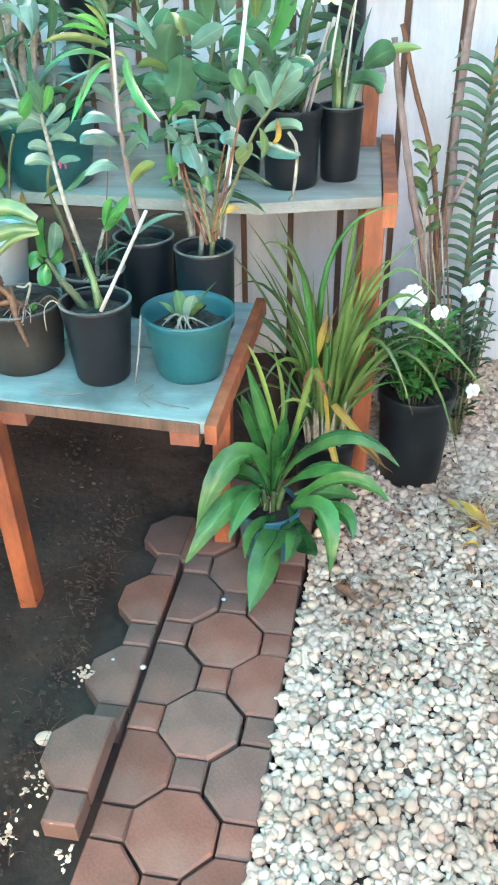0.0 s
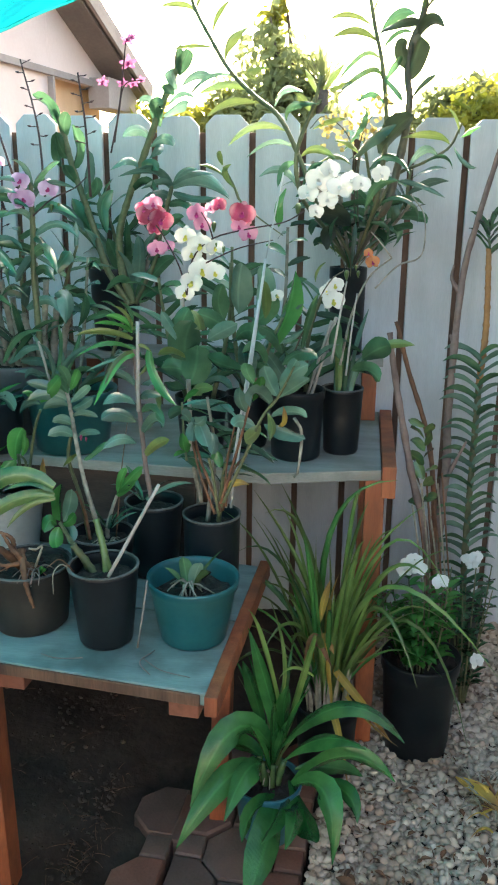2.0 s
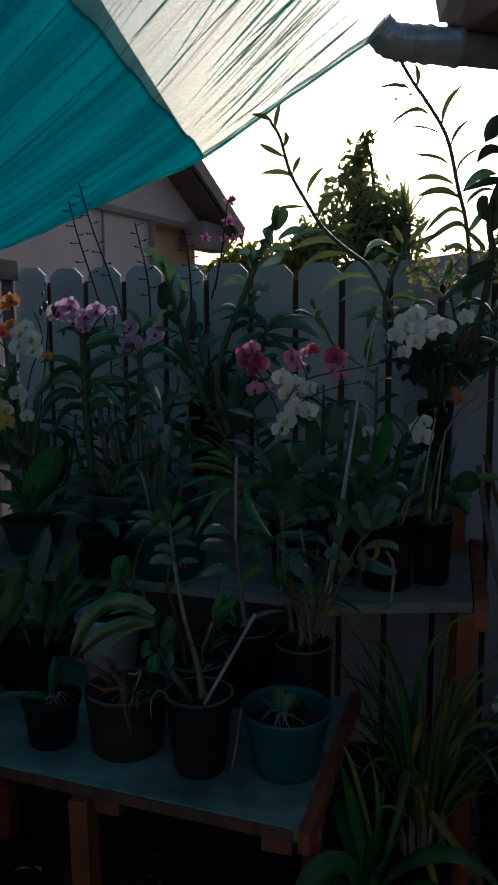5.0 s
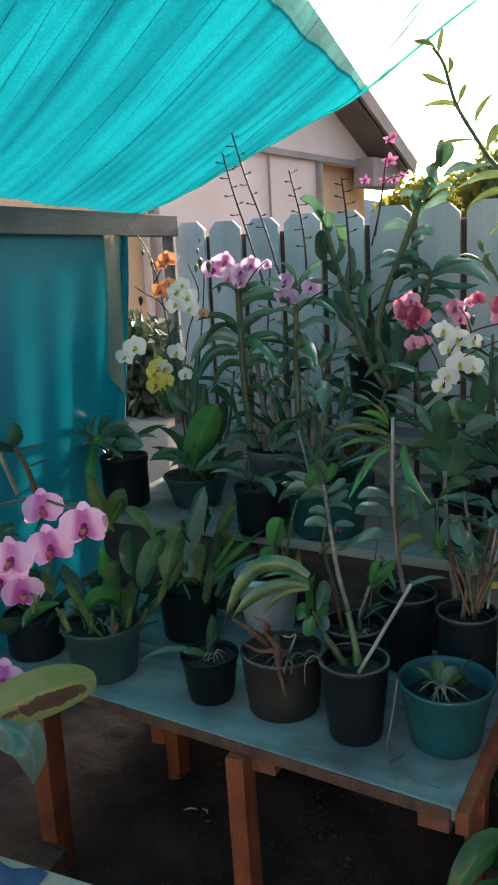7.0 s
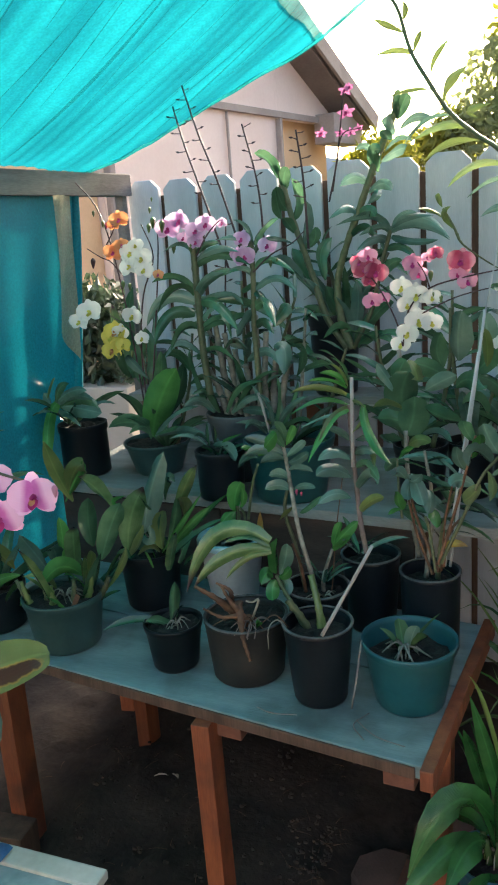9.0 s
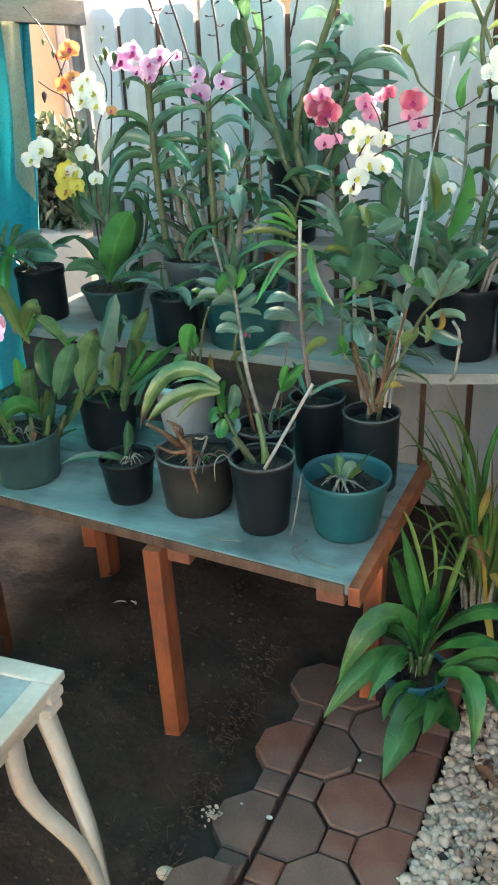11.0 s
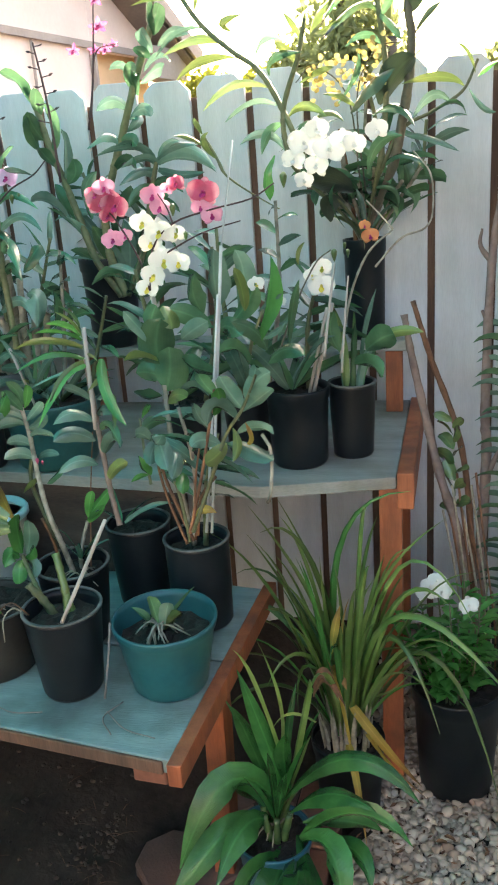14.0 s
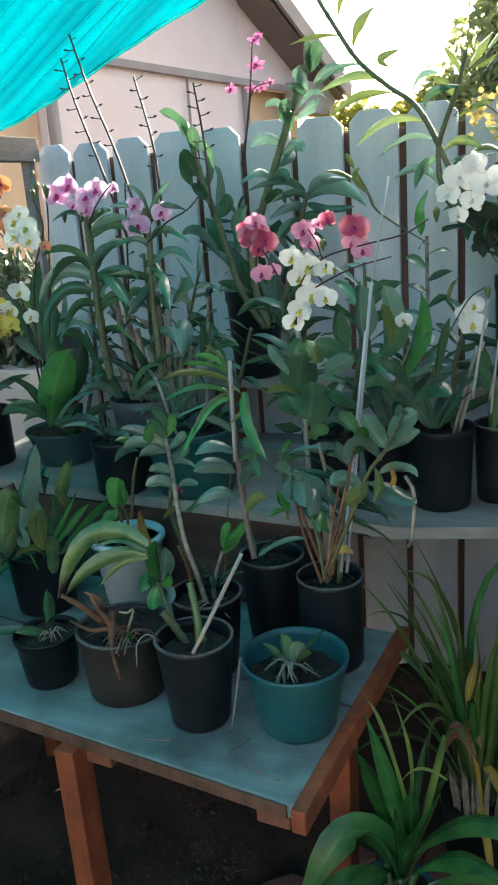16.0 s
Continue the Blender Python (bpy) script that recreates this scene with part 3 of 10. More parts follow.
prism(bm, [(-4.2, -3.4), (-4.0, -3.4), (-4.0, 1.6), (-4.2, 1.6)], 0, 2.6, 0.01)
tagged(part("wall_west", bm, PLAINWALL), "unseen plain wall added beyond the side cloth to cut light", "wall", kind="structure")

# ---- beam and shade cloths ----
beam = tagged(empty("beam", (-1.25, 0.4, 1.7)), "silvered wooden beam carrying the shade cloth", "beam")
timber("beam_timber", (-1.205, 1.07, 1.695), (-1.322, -0.6, 1.695), 0.05, 0.07, BEAMWOOD, beam)
timber("post", (-1.215, 1.05, 0.0), (-1.215, 1.05, 1.66), 0.03, 0.03, BEAMWOOD, beam, up=(0, 1, 0))


def cloth_z(u, w):
    """Height of the roof cloth: u across from the beam (0) to the gutter (1), w back from the fence (0) to behind the camera (1)."""
    z = 1.735 + 0.275 * min(u / 0.6, 1) ** 1.3 + (max(0, u - 0.6) / 0.4) * 0.325
    z += 0.2 * math.sin(min(1, w * 1.4) * 1.6) * (0.3 + u)
    q = w - 0.14 * u                     # pulls run across the cloth, a little aslant
    fold = 0.006 * math.sin(q * 95 + 2 * noise.noise(Vector((u * 1.5, q * 9, 3)))) * (0.4 + 0.6 * u)
    fold += 0.004 * abs(math.sin(q * 210 + 2 * noise.noise(Vector((u * 1.5, q * 20, 8))))) + 0.02 * noise.noise(Vector((u * 2, q * 7, 5)))
    return z + fold


def roof_cloth(u0, u1, nu, nv, lift, depth=1.0):
    verts, faces, uvs = [], [], []
    for j in range(nv + 1):
        for i in range(nu + 1):
            u, w = u0 + (u1 - u0) * i / nu, depth * j / nv
            x = -1.29 + 1.365 * u - 0.2 * w * (1 - u) ** 2
            front = 0.93 - 0.02 * math.sin(u * 3.1) - 0.04 * max(0, u - 0.6) / 0.4
            y = front - 3.4 * w + 0.006 * math.sin(u * 60) * (w < 0.01)
            verts.append((x, y, cloth_z(u, w) + lift))
            uvs.append((u, w))
    for j in range(nv):
        for i in range(nu):
            a = j * (nu + 1) + i
            faces.append((a, a + 1, a + nu + 2, a + nu + 1))
    return grid_mesh("cloth", verts, faces, uvs)


roofcloth = tagged(empty("shade_cloth", (-0.6, 0, 2.1)), "sagging teal shade cloth with a thin strip toned paler for sun glow", "shade cloth")
link("dense_panel", roof_cloth(0.0, 0.605, 110, 200, 0.0), CLOTH_DENSE, roofcloth, "dense teal shade cloth")
link("thin_panel", roof_cloth(0.600, 1.0, 90, 200, 0.006), CLOTH_THIN, roofcloth, "thin shade cloth with the sun's glow in its pale tone")
link("gathered_edge", roof_cloth(0.6, 1.0, 90, 6, 0.0, 0.008), CLOTH_EDGE, roofcloth, "gathered teal edge of the cloth")
hem = []
for k in range(25):
    u = k / 24
    hem.append((-1.29 + 1.365 * u, 0.93 - 0.02 * math.sin(u * 3.1) - 0.04 * max(0, u - 0.6) / 0.4, cloth_z(u, 0) - 0.003))
tube("hem", hem, 0.0045, CLOTH_EDGE, roofcloth, n=60, sides=6)
for k in range(84):                       # flat ribbons for doubled folds and their shade, from beam up to gutter
    w0 = -0.10 + 0.46 * ((k * 0.618) % 1) ** 1.3
    sl, u0 = random.uniform(0.10, 0.19), random.uniform(0.0, 0.45) if k % 2 else random.uniform(0.55, 0.75)
    u1, wd = min(1.0, u0 + random.uniform(0.25, 0.6)), random.uniform(0.0005, 0.0016) * (2.2 if k % 9 == 0 else 1)
    L0, verts, faces = 30, [], []
    for i in range(L0 + 1):
        u = u0 + (u1 - u0) * i / L0
        w = w0 + sl * u + 0.002 * math.sin(u * 7 + k)
        half = wd * math.sin(math.pi * (0.06 + 0.9 * i / L0))
        for sg in (-1, 1):
            ww = max(0.003, w + sg * half / 1.6)
            x = -1.29 + 1.365 * u - 0.2 * ww * (1 - u) ** 2
            front = 0.93 - 0.02 * math.sin(u * 3.1) - 0.04 * max(0, u - 0.6) / 0.4
            verts.append((x, front - 3.4 * ww, cloth_z(u, ww) - 0.005))
        if w < 0.02:
            verts = verts[:-2]
    faces = [(2 * i, 2 * i + 1, 2 * i + 3, 2 * i + 2) for i in range(len(verts) // 2 - 1)]
    if len(faces) > 4:
        link("pleat", grid_mesh("pleat", verts, faces), CLOTH_FOLD, roofcloth)
for k in range(84):                       # finer ribbons for the creases and their shade in the thin strip
    w0 = -0.10 + 0.40 * ((k * 0.618) % 1) ** 1.4
    sl, u0 = random.uniform(0.10, 0.2), random.uniform(0.6, 0.8)
    u1, wd = min(1.0, u0 + random.uniform(0.12, 0.4)), random.uniform(0.0008, 0.0024) * (1.8 if k % 5 == 0 else 1)
    verts = []
    for i in range(25):
        u = u0 + (u1 - u0) * i / 24
        w = w0 + sl * u + 0.003 * math.sin(u * 12 + k)
        if w < 0.02:
            continue
        half = wd * math.sin(math.pi * (0.06 + 0.9 * i / 24))
        for sg in (-1, 1):
            ww = max(0.003, w + sg * half / 1.6)
            x = -1.29 + 1.365 * u - 0.2 * ww * (1 - u) ** 2
            verts.append((x, 0.93 - 0.02 * math.sin(u * 3.1) - 0.04 * max(0, u - 0.6) / 0.4 - 3.4 * ww, cloth_z(u, ww) - 0.003))
    faces = [(2 * i, 2 * i + 1, 2 * i + 3, 2 * i + 2) for i in range(len(verts) // 2 - 1)]
    if len(faces) > 4:
        link("pleat", grid_mesh("pleat", verts, faces), CLOTH_EDGE, roofcloth)
tube("tie_cord", [hem[-1], (0.08, 0.875, 2.325), (0.085, 0.88, 2.33)], 0.005, CLOTH_SIDE, roofcloth, n=6, sides=6)

verts, faces, uvs = [], [], []
nu, nv = 70, 50
for j in range(nv + 1):
    for i in range(nu + 1):
        u, w = i / nu, j / nv
        x, y = -1.225 - 0.095 * u - 0.11 * w, 0.785 - 1.35 * u - 0.09 * w * (1 - u)
        z = 1.665 - (1.35 + 0.1 * u) * w
        d = 0.005 * math.sin(u * 44 + 1.5 * math.sin(w * 2)) * (0.4 + w) + 0.012 * noise.noise(Vector((u * 8, w * 3, 1)))
        verts.append((x + d, y, z))
        uvs.append((u, w))
for j in range(nv):
    for i in range(nu):
        a = j * (nu + 1) + i
        faces.append((a, a + 1, a + nu + 2, a + nu + 1))
sidecloth = tagged(link("side_cloth", grid_mesh("side_cloth", verts, faces, uvs), CLOTH_SIDE), "blue-teal shade cloth hanging down from the beam", "shade cloth")
verts, faces, uvs = [], [], []
for j in range(25):
    for i in range(7):
        u, w = i / 6, j / 24
        x, y = -1.2 - 0.008 * u - 0.03 * w, 0.632 + 0.115 * u - 0.03 * w * u
        verts.append((x + 0.01 * math.sin(u * 5 + w * 3), y, 1.66 - 0.5 * w * (0.8 + 0.2 * u)))
        uvs.append((u, w))
for j in range(24):
    for i in range(6):
        faces.append((j * 7 + i, j * 7 + i + 1, j * 7 + i + 8, j * 7 + i + 7))
link("frayed_strip", grid_mesh("frayed_strip", verts, faces, uvs), CLOTH_SUNLIT, sidecloth, "sheer strip of cloth with sunlit beige in its colour")
tagged(tube("cloth_edge", [(-1.222, 0.785, 1.665), (-1.228, 0.78, 1.58), (-1.24, 0.765, 1.4), (-1.28, 0.73, 0.95)], (0.012, 0.02), CLOTH_SIDE, sidecloth, "rolled cloth edge", n=14, sides=6))

# ---- low white plastic table ----
table = tagged(empty("plastic_table", (-0.93, -0.78, 0)), "low white plastic table with a cloudy grey top panel", "table")
TX0, TX1, TY0, TY1, TZ = -1.165, -0.515, -1.02, -0.465, 0.45
for k, (z, ins) in enumerate(((TZ, 0.0), (TZ - 0.026, 0.012), (TZ - 0.05, 0.022))):
    for a, b in (((TX0, TY1), (TX1, TY1)), ((TX1, TY1 - 0.046), (TX1, TY0 + 0.046)), ((TX1, TY0), (TX0, TY0)), ((TX0, TY0 + 0.046), (TX0, TY1 - 0.046))):
        horizontal = a[1] == b[1]
        sy = (-1 if a[1] > -0.7 else 1) if horizontal else 0
        sx = 0 if horizontal else (-1 if a[0] > -0.8 else 1)
        o = Vector((sx * (0.022 + ins), sy * (0.022 + ins), z - 0.01))
        timber("rim_rail", Vector((*a, 0)) + o, Vector((*b, 0)) + o, 0.044, 0.02, WHITEPLASTIC, table, bevel=0.004)
bm = bmesh.new()
prism(bm, [(TX0 + 0.04, TY0 + 0.04), (TX1 - 0.04, TY0 + 0.04), (TX1 - 0.04, TY1 - 0.04), (TX0 + 0.04, TY1 - 0.04)], TZ - 0.022, TZ - 0.006, 0.002)
part("top_panel", bm, GLASSTOP, table, "cloudy grey top panel")
for cx, cy, ox, oy, px, py in ((TX1 - 0.03, TY1 - 0.05, 0.14, -0.085, 0, -1), (TX1 - 0.03, TY0 + 0.05, 0.14, 0.085, 0, 1), (TX0 + 0.03, TY1 - 0.05, -0.14, -0.085, 0, -1), (TX0 + 0.03, TY0 + 0.05, -0.14, 0.085, 0, 1)):
    foot = (cx + ox, cy + oy, 0.012)
    for off, bend in ((0.0, 0.1), (0.10, 0.0)):            # two blades that join at the foot
        a = Vector((cx, cy + py * off, TZ - 0.055))
        ctl = [a, a + Vector((ox * (0.15 + bend), oy * 0.1, -0.12)), a.lerp(Vector(foot), 0.62) + Vector((ox * 0.12, 0, -0.015)), Vector(foot)]
        c = spline([tuple(p) for p in ctl], 14)
        vs, fs = [], []
        for i in range(15):
            h = 0.022 * (1 - 0.45 * i / 14)
            for dx, dy in ((-0.008, -h), (0.008, -h), (0.011, 0), (0.008, h), (-0.008, h)):
                vs.append((c[i][0] + dx, c[i][1] + dy, c[i][2]))
            if i:
                fs += [(5 * i - 5 + k, 5 * i - 5 + (k + 1) % 5, 5 * i + (k + 1) % 5, 5 * i + k) for k in range(5)]
        fs += [(4, 3, 2, 1, 0), tuple(70 + k for k in range(5))]
        link("leg", grid_mesh("leg", vs, fs), WHITEPLASTIC, table)
verts, faces = [], []
for j in range(13):
    for i in range(13):
        a, b = i / 12, j / 12
        h = 0.05 * math.sin(a * 3.14) * math.sin(b * 3.14) * (1 + 0.8 * noise.noise(Vector((a * 5, b * 5, 2))))
        verts.append((-0.88 + 0.17 * a, -0.62 + 0.14 * b + 0.01 * math.sin(a * 9), TZ + 0.004 + max(0, h)))
for j in range(12):
    for i in range(12):
        faces.append((j * 13 + i, j * 13 + i + 1, j * 13 + i + 14, j * 13 + i + 13))
tagged(link("rag", grid_mesh("rag", verts, faces), BLUECLOTH), "crumpled blue cloth on the white table", "cloth")

# ---- far trees and hill ----
# veiling haze over the trees is put into this lightened green
TREELEAF = leafy("hazed_tree_leaf", (0.14, 0.17, 0.07), (0.27, 0.3, 0.12), 0.5, 0.6, 3.0, 0.3)
# the low sun's yellow is put into this leaf colour
SUNLITLEAF = leafy("sunlit_leaf", (0.16, 0.2, 0.02), (0.36, 0.34, 0.04), 0.5, 0.4, 2.0, 0.3)
SHRUBLEAF = leafy("shrub_leaf", (0.03, 0.06, 0.03), (0.1, 0.15, 0.08), 0.3, 0.25, 30.0, 0.3)
TRUNK = surf("tree_bark", (0.05, 0.04, 0.03), (0.13, 0.1, 0.075), 6, 0.9, 0.6, 40)
# haze of distance is put into the hills' pale grey
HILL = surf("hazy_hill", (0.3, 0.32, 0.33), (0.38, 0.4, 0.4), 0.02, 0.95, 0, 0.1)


def crown(name, clumps, n, size, material, parent, seed, aspect=2.0):
    """Many small leaves strewn through ellipsoid clumps (x, y, z, rx, rz)."""
    rng = np.random.default_rng(seed)
    verts, faces = [], []
    wts = np.array([c[3] ** 2 * c[4] for c in clumps])
    pick = rng.choice(len(clumps), n, p=wts / wts.sum())
    for k in pick:
        x, y, z, rx, rz = clumps[k]
        d = rng.normal(size=3)
        d /= np.linalg.norm(d)
        r = rng.uniform(0.6, 1.28) if rng.random() < 0.85 else rng.uniform(0.1, 0.6)
        c = np.array((x, y, z)) + d * r * np.array((rx, rx, rz))
        a = rng.normal(size=3)
        a /= np.linalg.norm(a)
        b = np.cross(a, rng.normal(size=3))
        b /= np.linalg.norm(b)
        s = size * rng.uniform(0.6, 1.3)
        i = len(verts)
        a, b = a * s * aspect / 2, b * s / 2
        m = np.cross(a, b) / (np.linalg.norm(a) + 1e-9) * 0.3
        verts += [c - a, c + b + m, c + a, c - b + m]
        faces += [(i, i + 1, i + 2), (i, i + 2, i + 3)]
    return link(name, grid_mesh(name, verts, faces, smooth=False), material, parent)


def tree(name, base, clumps, n, size, material, label, seed, limbs=6):
    t = tagged(empty(name, base), label, "tree")
    top = clumps[0]
    b = Vector(base)
    tube("trunk", [b, b + Vector((0.1, 0, top[2] * 0.4)), (top[0], top[1], top[2])], (0.14, 0.05), TRUNK, t, n=14, sides=9)
    for k, c in enumerate(clumps[1:limbs]):
        tube("limb", [b + Vector((0.08, 0, top[2] * (0.5 + 0.05 * k))), (0.5 * (b.x + c[0]), c[1], c[2] * 0.88), (c[0], c[1], c[2])], (0.05, 0.015), TRUNK, t, n=8, sides=6)
    crown("crown", clumps, n, size, material, t, seed)
    return t


tree("tree", (-0.72, 12, 0), [(-0.77, 12, 3.23, 0.6, 0.55), (-0.97, 12, 3.68, 0.32, 0.3), (-0.42, 12, 3.03, 0.5, 0.45), (-1.32, 12.1, 2.88, 0.5, 0.4), (-0.72, 11.8, 2.63, 0.8, 0.5), (-0.9, 12, 4.08, 0.16, 0.3), (-0.17, 12, 2.73, 0.4, 0.4)], 2900, 0.085,
     TREELEAF, "dark green broad-leaved tree behind the fence", 3, 7)
tree("tree", (-0.52, 12.6, 0), [(-0.88, 12.4, 4.18, 0.2, 0.4), (-0.72, 12.4, 4.43, 0.14, 0.16), (-1.82, 12.4, 2.53, 0.5, 0.35), (-1.57, 12.2, 2.83, 0.25, 0.3)], 900, 0.1, SUNLITLEAF, "young tree with pale yellow-green leaves in the sun", 4, 3)
palm = tagged(empty("yucca", (-0.03, 11.5, 0)), "spiky-headed yucca behind the fence", "plant")
tube("trunk", [(-0.03, 11.5, 0), (-0.08, 11.5, 1.6), (-0.065, 11.5, 3.0)], (0.12, 0.09), TRUNK, palm, n=12, sides=9)
rng = np.random.default_rng(8)
for k in range(46):
    az, el = rng.uniform(0, 6.28), rng.uniform(-0.2, 1.45)
    d = np.array((math.cos(az) * math.cos(el), math.sin(az) * math.cos(el), math.sin(el)))
    c0 = np.array((-0.065, 11.5, 3.06))
    ln = rng.uniform(0.55, 0.85)
    s = np.cross(d, (0, 0, 1.0))
    s /= np.linalg.norm(s) + 1e-6
    p1, p2 = c0 + d * ln * 0.5, c0 + d * ln + np.array((0, 0, -0.06))
    me = grid_mesh("blade", [c0 - s * 0.02, c0 + s * 0.02, p1 + s * 0.03, p2, p1 - s * 0.03, p1 + np.array((0, 0, -0.012))], [(0, 1, 5), (1, 2, 5), (2, 3, 5), (3, 4, 5), (4, 0, 5)], smooth=False)
    link("blade", me, TREELEAF, palm)
tree("tree", (3.18, 13, 0), [(2.33, 13, 2.88, 0.42, 0.35), (2.98, 13, 3.03, 0.5, 0.4), (1.93, 13, 2.63, 0.3, 0.3), (3.68, 13.2, 3.03, 0.6, 0.5), (3.18, 13, 2.43, 0.7, 0.5), (2.28, 13, 2.23, 0.6, 0.5), (4.38, 13, 2.73, 0.7, 0.6)], 3600, 0.09, SUNLITLEAF, "yellow-green trees lit by the low sun", 5, 7)
tree("tree", (1.98, 14, 0), [(2.08, 14.2, 3.08, 0.45, 0.3), (1.68, 14.2, 2.63, 0.4, 0.35), (2.58, 14.3, 3.13, 0.5, 0.4)], 1300, 0.1, TREELEAF, "dull green tree far behind the fence", 6, 3)
tree("tree", (-1.5, 6.4, 0), [(-1.5, 6.4, 2.12, 0.2, 0.16), (-1.3, 6.4, 2.05, 0.16, 0.12), (-1.75, 6.4, 2.0, 0.16, 0.12)], 700, 0.05, SUNLITLEAF, "low bush beyond the fence with leaves toned sunlit yellow-green", 12, 3)
shrub = tagged(empty("shrub", (-1.75, 1.36, 0.97)), "leafy green shrub on the garden wall", "shrub")
crown("foliage", [(-1.61, 1.39, 1.12, 0.2, 0.2), (-1.81, 1.44, 1.08, 0.22, 0.16), (-1.48, 1.37, 1.08, 0.14, 0.16), (-1.66, 1.43, 1.24, 0.22, 0.12), (-1.36, 1.34, 1.03, 0.1, 0.12)], 3200, 0.03, SHRUBLEAF, shrub, 9)
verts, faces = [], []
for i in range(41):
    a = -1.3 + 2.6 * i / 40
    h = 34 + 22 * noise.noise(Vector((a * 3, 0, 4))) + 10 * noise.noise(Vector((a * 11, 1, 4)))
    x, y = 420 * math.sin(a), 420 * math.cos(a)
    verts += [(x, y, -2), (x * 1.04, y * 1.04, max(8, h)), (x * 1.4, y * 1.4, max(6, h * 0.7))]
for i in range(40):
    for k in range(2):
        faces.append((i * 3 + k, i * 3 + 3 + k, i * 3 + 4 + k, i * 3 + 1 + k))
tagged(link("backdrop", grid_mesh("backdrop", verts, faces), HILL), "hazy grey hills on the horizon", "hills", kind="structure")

# ---- pots ----
WORN_RIM = surf("scuffed_plastic", (0.008, 0.01, 0.011), (0.13, 0.14, 0.14), 14, 0.6, 0.2, 60)


def potted(name, label, category, x, y, z, rt, rb, h, material, fill=0.83, lip=True, rim_material=None, group="", pot_label=""):
    """A thing made of a plastic pot and its potting mix; plants are added to it as parts."""
    t = tagged(empty(name, (x, y, z)), label, category, group)
    prof = [(rb * 0.94, 0.0), (rb, 0.006)]
    if lip:
        k = 0.86
        r1 = rb + (rt * 0.955 - rb) * k
        prof += [(rb + (r1 - rb) * 0.5, h * k * 0.5), (r1, h * k - 0.003), (r1 + rt * 0.045, h * k + 0.002), (rt, h - 0.004), (rt * 0.995, h), (rt - 0.005, h)]
    else:
        prof += [(rb + (rt - rb) * 0.5, h * 0.5), (rt * 0.985, h - 0.012), (rt, h - 0.009), (rt, h - 0.002), (rt - 0.003, h)]
    prof += [(rt * 0.93, h * 0.9), (rb + (rt - rb) * 0.7 - 0.006, h * 0.6), (rb * 0.9, 0.01)]
    pot = lathe("pot", (x, y, z), prof, material, t, pot_label, wobble=0.012)
    zi = h * fill
    ri = (rb + (rt - rb) * fill) * 0.95 - 0.002
    verts, faces = [(x, y, z + zi + 0.008)], []
    for j in range(1, 7):
        for k in range(20):
            a = 2 * math.pi * k / 20
            r = ri * j / 6
            verts.append((x + r * math.cos(a), y + r * math.sin(a), z + zi + 0.012 * noise.noise(Vector((x * 50 + r * 60 * math.cos(a), r * 60 * math.sin(a), y * 9)))))
    for k in range(20):
        faces.append((0, 1 + k, 1 + (k + 1) % 20))
        for j in range(5):
            faces.append((1 + j * 20 + k, 1 + (j + 1) * 20 + k, 1 + (j + 1) * 20 + (k + 1) % 20, 1 + j * 20 + (k + 1) % 20))
    link("potting_mix", grid_mesh("potting_mix", verts, faces, smooth=False), BARK, t, "dark chunky orchid bark")
    if rim_material:
        lathe("rim", (x, y, z + h - 0.016), [(rt + 0.001, 0), (rt + 0.006, 0.003), (rt + 0.006, 0.014), (rt + 0.002, 0.02), (rt - 0.004, 0.02), (rt - 0.006, 0.0)], rim_material, t, "pale aqua rim")
    elif not lip:
        drawn = random.getstate()
        lathe("rim", (x, y, z + h - 0.003), [(rt - 0.005, 0.0005), (rt + 0.0012, 0.0005), (rt + 0.0012, 0.003), (rt - 0.001, 0.0042), (rt - 0.005, 0.0036)], WORN_RIM, t, "pale scuffed pot rim", closed=True)
        random.setstate(drawn)
    return t


B, S2, S3 = 0.557, 0.812, 1.007
teal = potted("orchid_pot", "teal plastic pot with a small bare-rooted orchid seedling", "potted orchid", -0.07, 0.036, B, 0.1, 0.072, 0.141, TEALPOT, 0.7)
black = potted("orchid_pot", "black nursery pot with cut canes, fresh shoot and white stake", "potted orchid", -0.254, 0.002, B, 0.074, 0.057, 0.173, BLACKPOT, 0.84, False)
brown = potted("orchid_pot", "dusty brown-black pot with dry brown orchid canes", "potted orchid", -0.439, 0.056, B, 0.094, 0.08, 0.143, BROWNPOT, 0.9, False)
small = potted("orchid_pot", "small black pot with a young strap-leaved orchid", "potted orchid", -0.618, 0.044, B, 0.069, 0.053, 0.11, BLACKPOT, 0.88)
green = potted("orchid_pot", "wide grey-green pot crowded with thick-leaved orchids", "potted orchid", -0.933, 0.071, B, 0.102, 0.081, 0.136, GREENPOT, 0.92)
left = potted("orchid_pot", "dark pot with blotched orchid leaves", "potted orchid", -1.176, 0.106, B, 0.081, 0.074, 0.114, BLACKPOT, 0.9)
p7 = potted("orchid_pot", "black pot with a lanky leafy cane orchid", "potted orchid", -0.305, 0.17, B, 0.075, 0.058, 0.173, BLACKPOT, 0.84, False)
p8 = potted("orchid_pot", "black pot with a tall leafy climbing orchid", "potted orchid", -0.219, 0.337, B, 0.072, 0.057, 0.192, BLACKPOT, 0.86, False)
p9 = potted("orchid_pot", "black pot with many leafy dendrobium canes", "potted orchid", -0.063, 0.258, B, 0.069, 0.064, 0.196, BLACKPOT, 0.84, False)
white = potted("orchid_pot", "dirty white pot with a pale aqua rim and an arching orchid", "potted orchid", -0.609, 0.387, B, 0.086, 0.062, 0.184, WHITEPOT, 0.9, False, AQUARIM)
dark = potted("orchid_pot", "black pot with a thick-leaved orchid", "potted orchid", -0.824, 0.326, B, 0.085, 0.07, 0.157, BLACKPOT, 0.9)
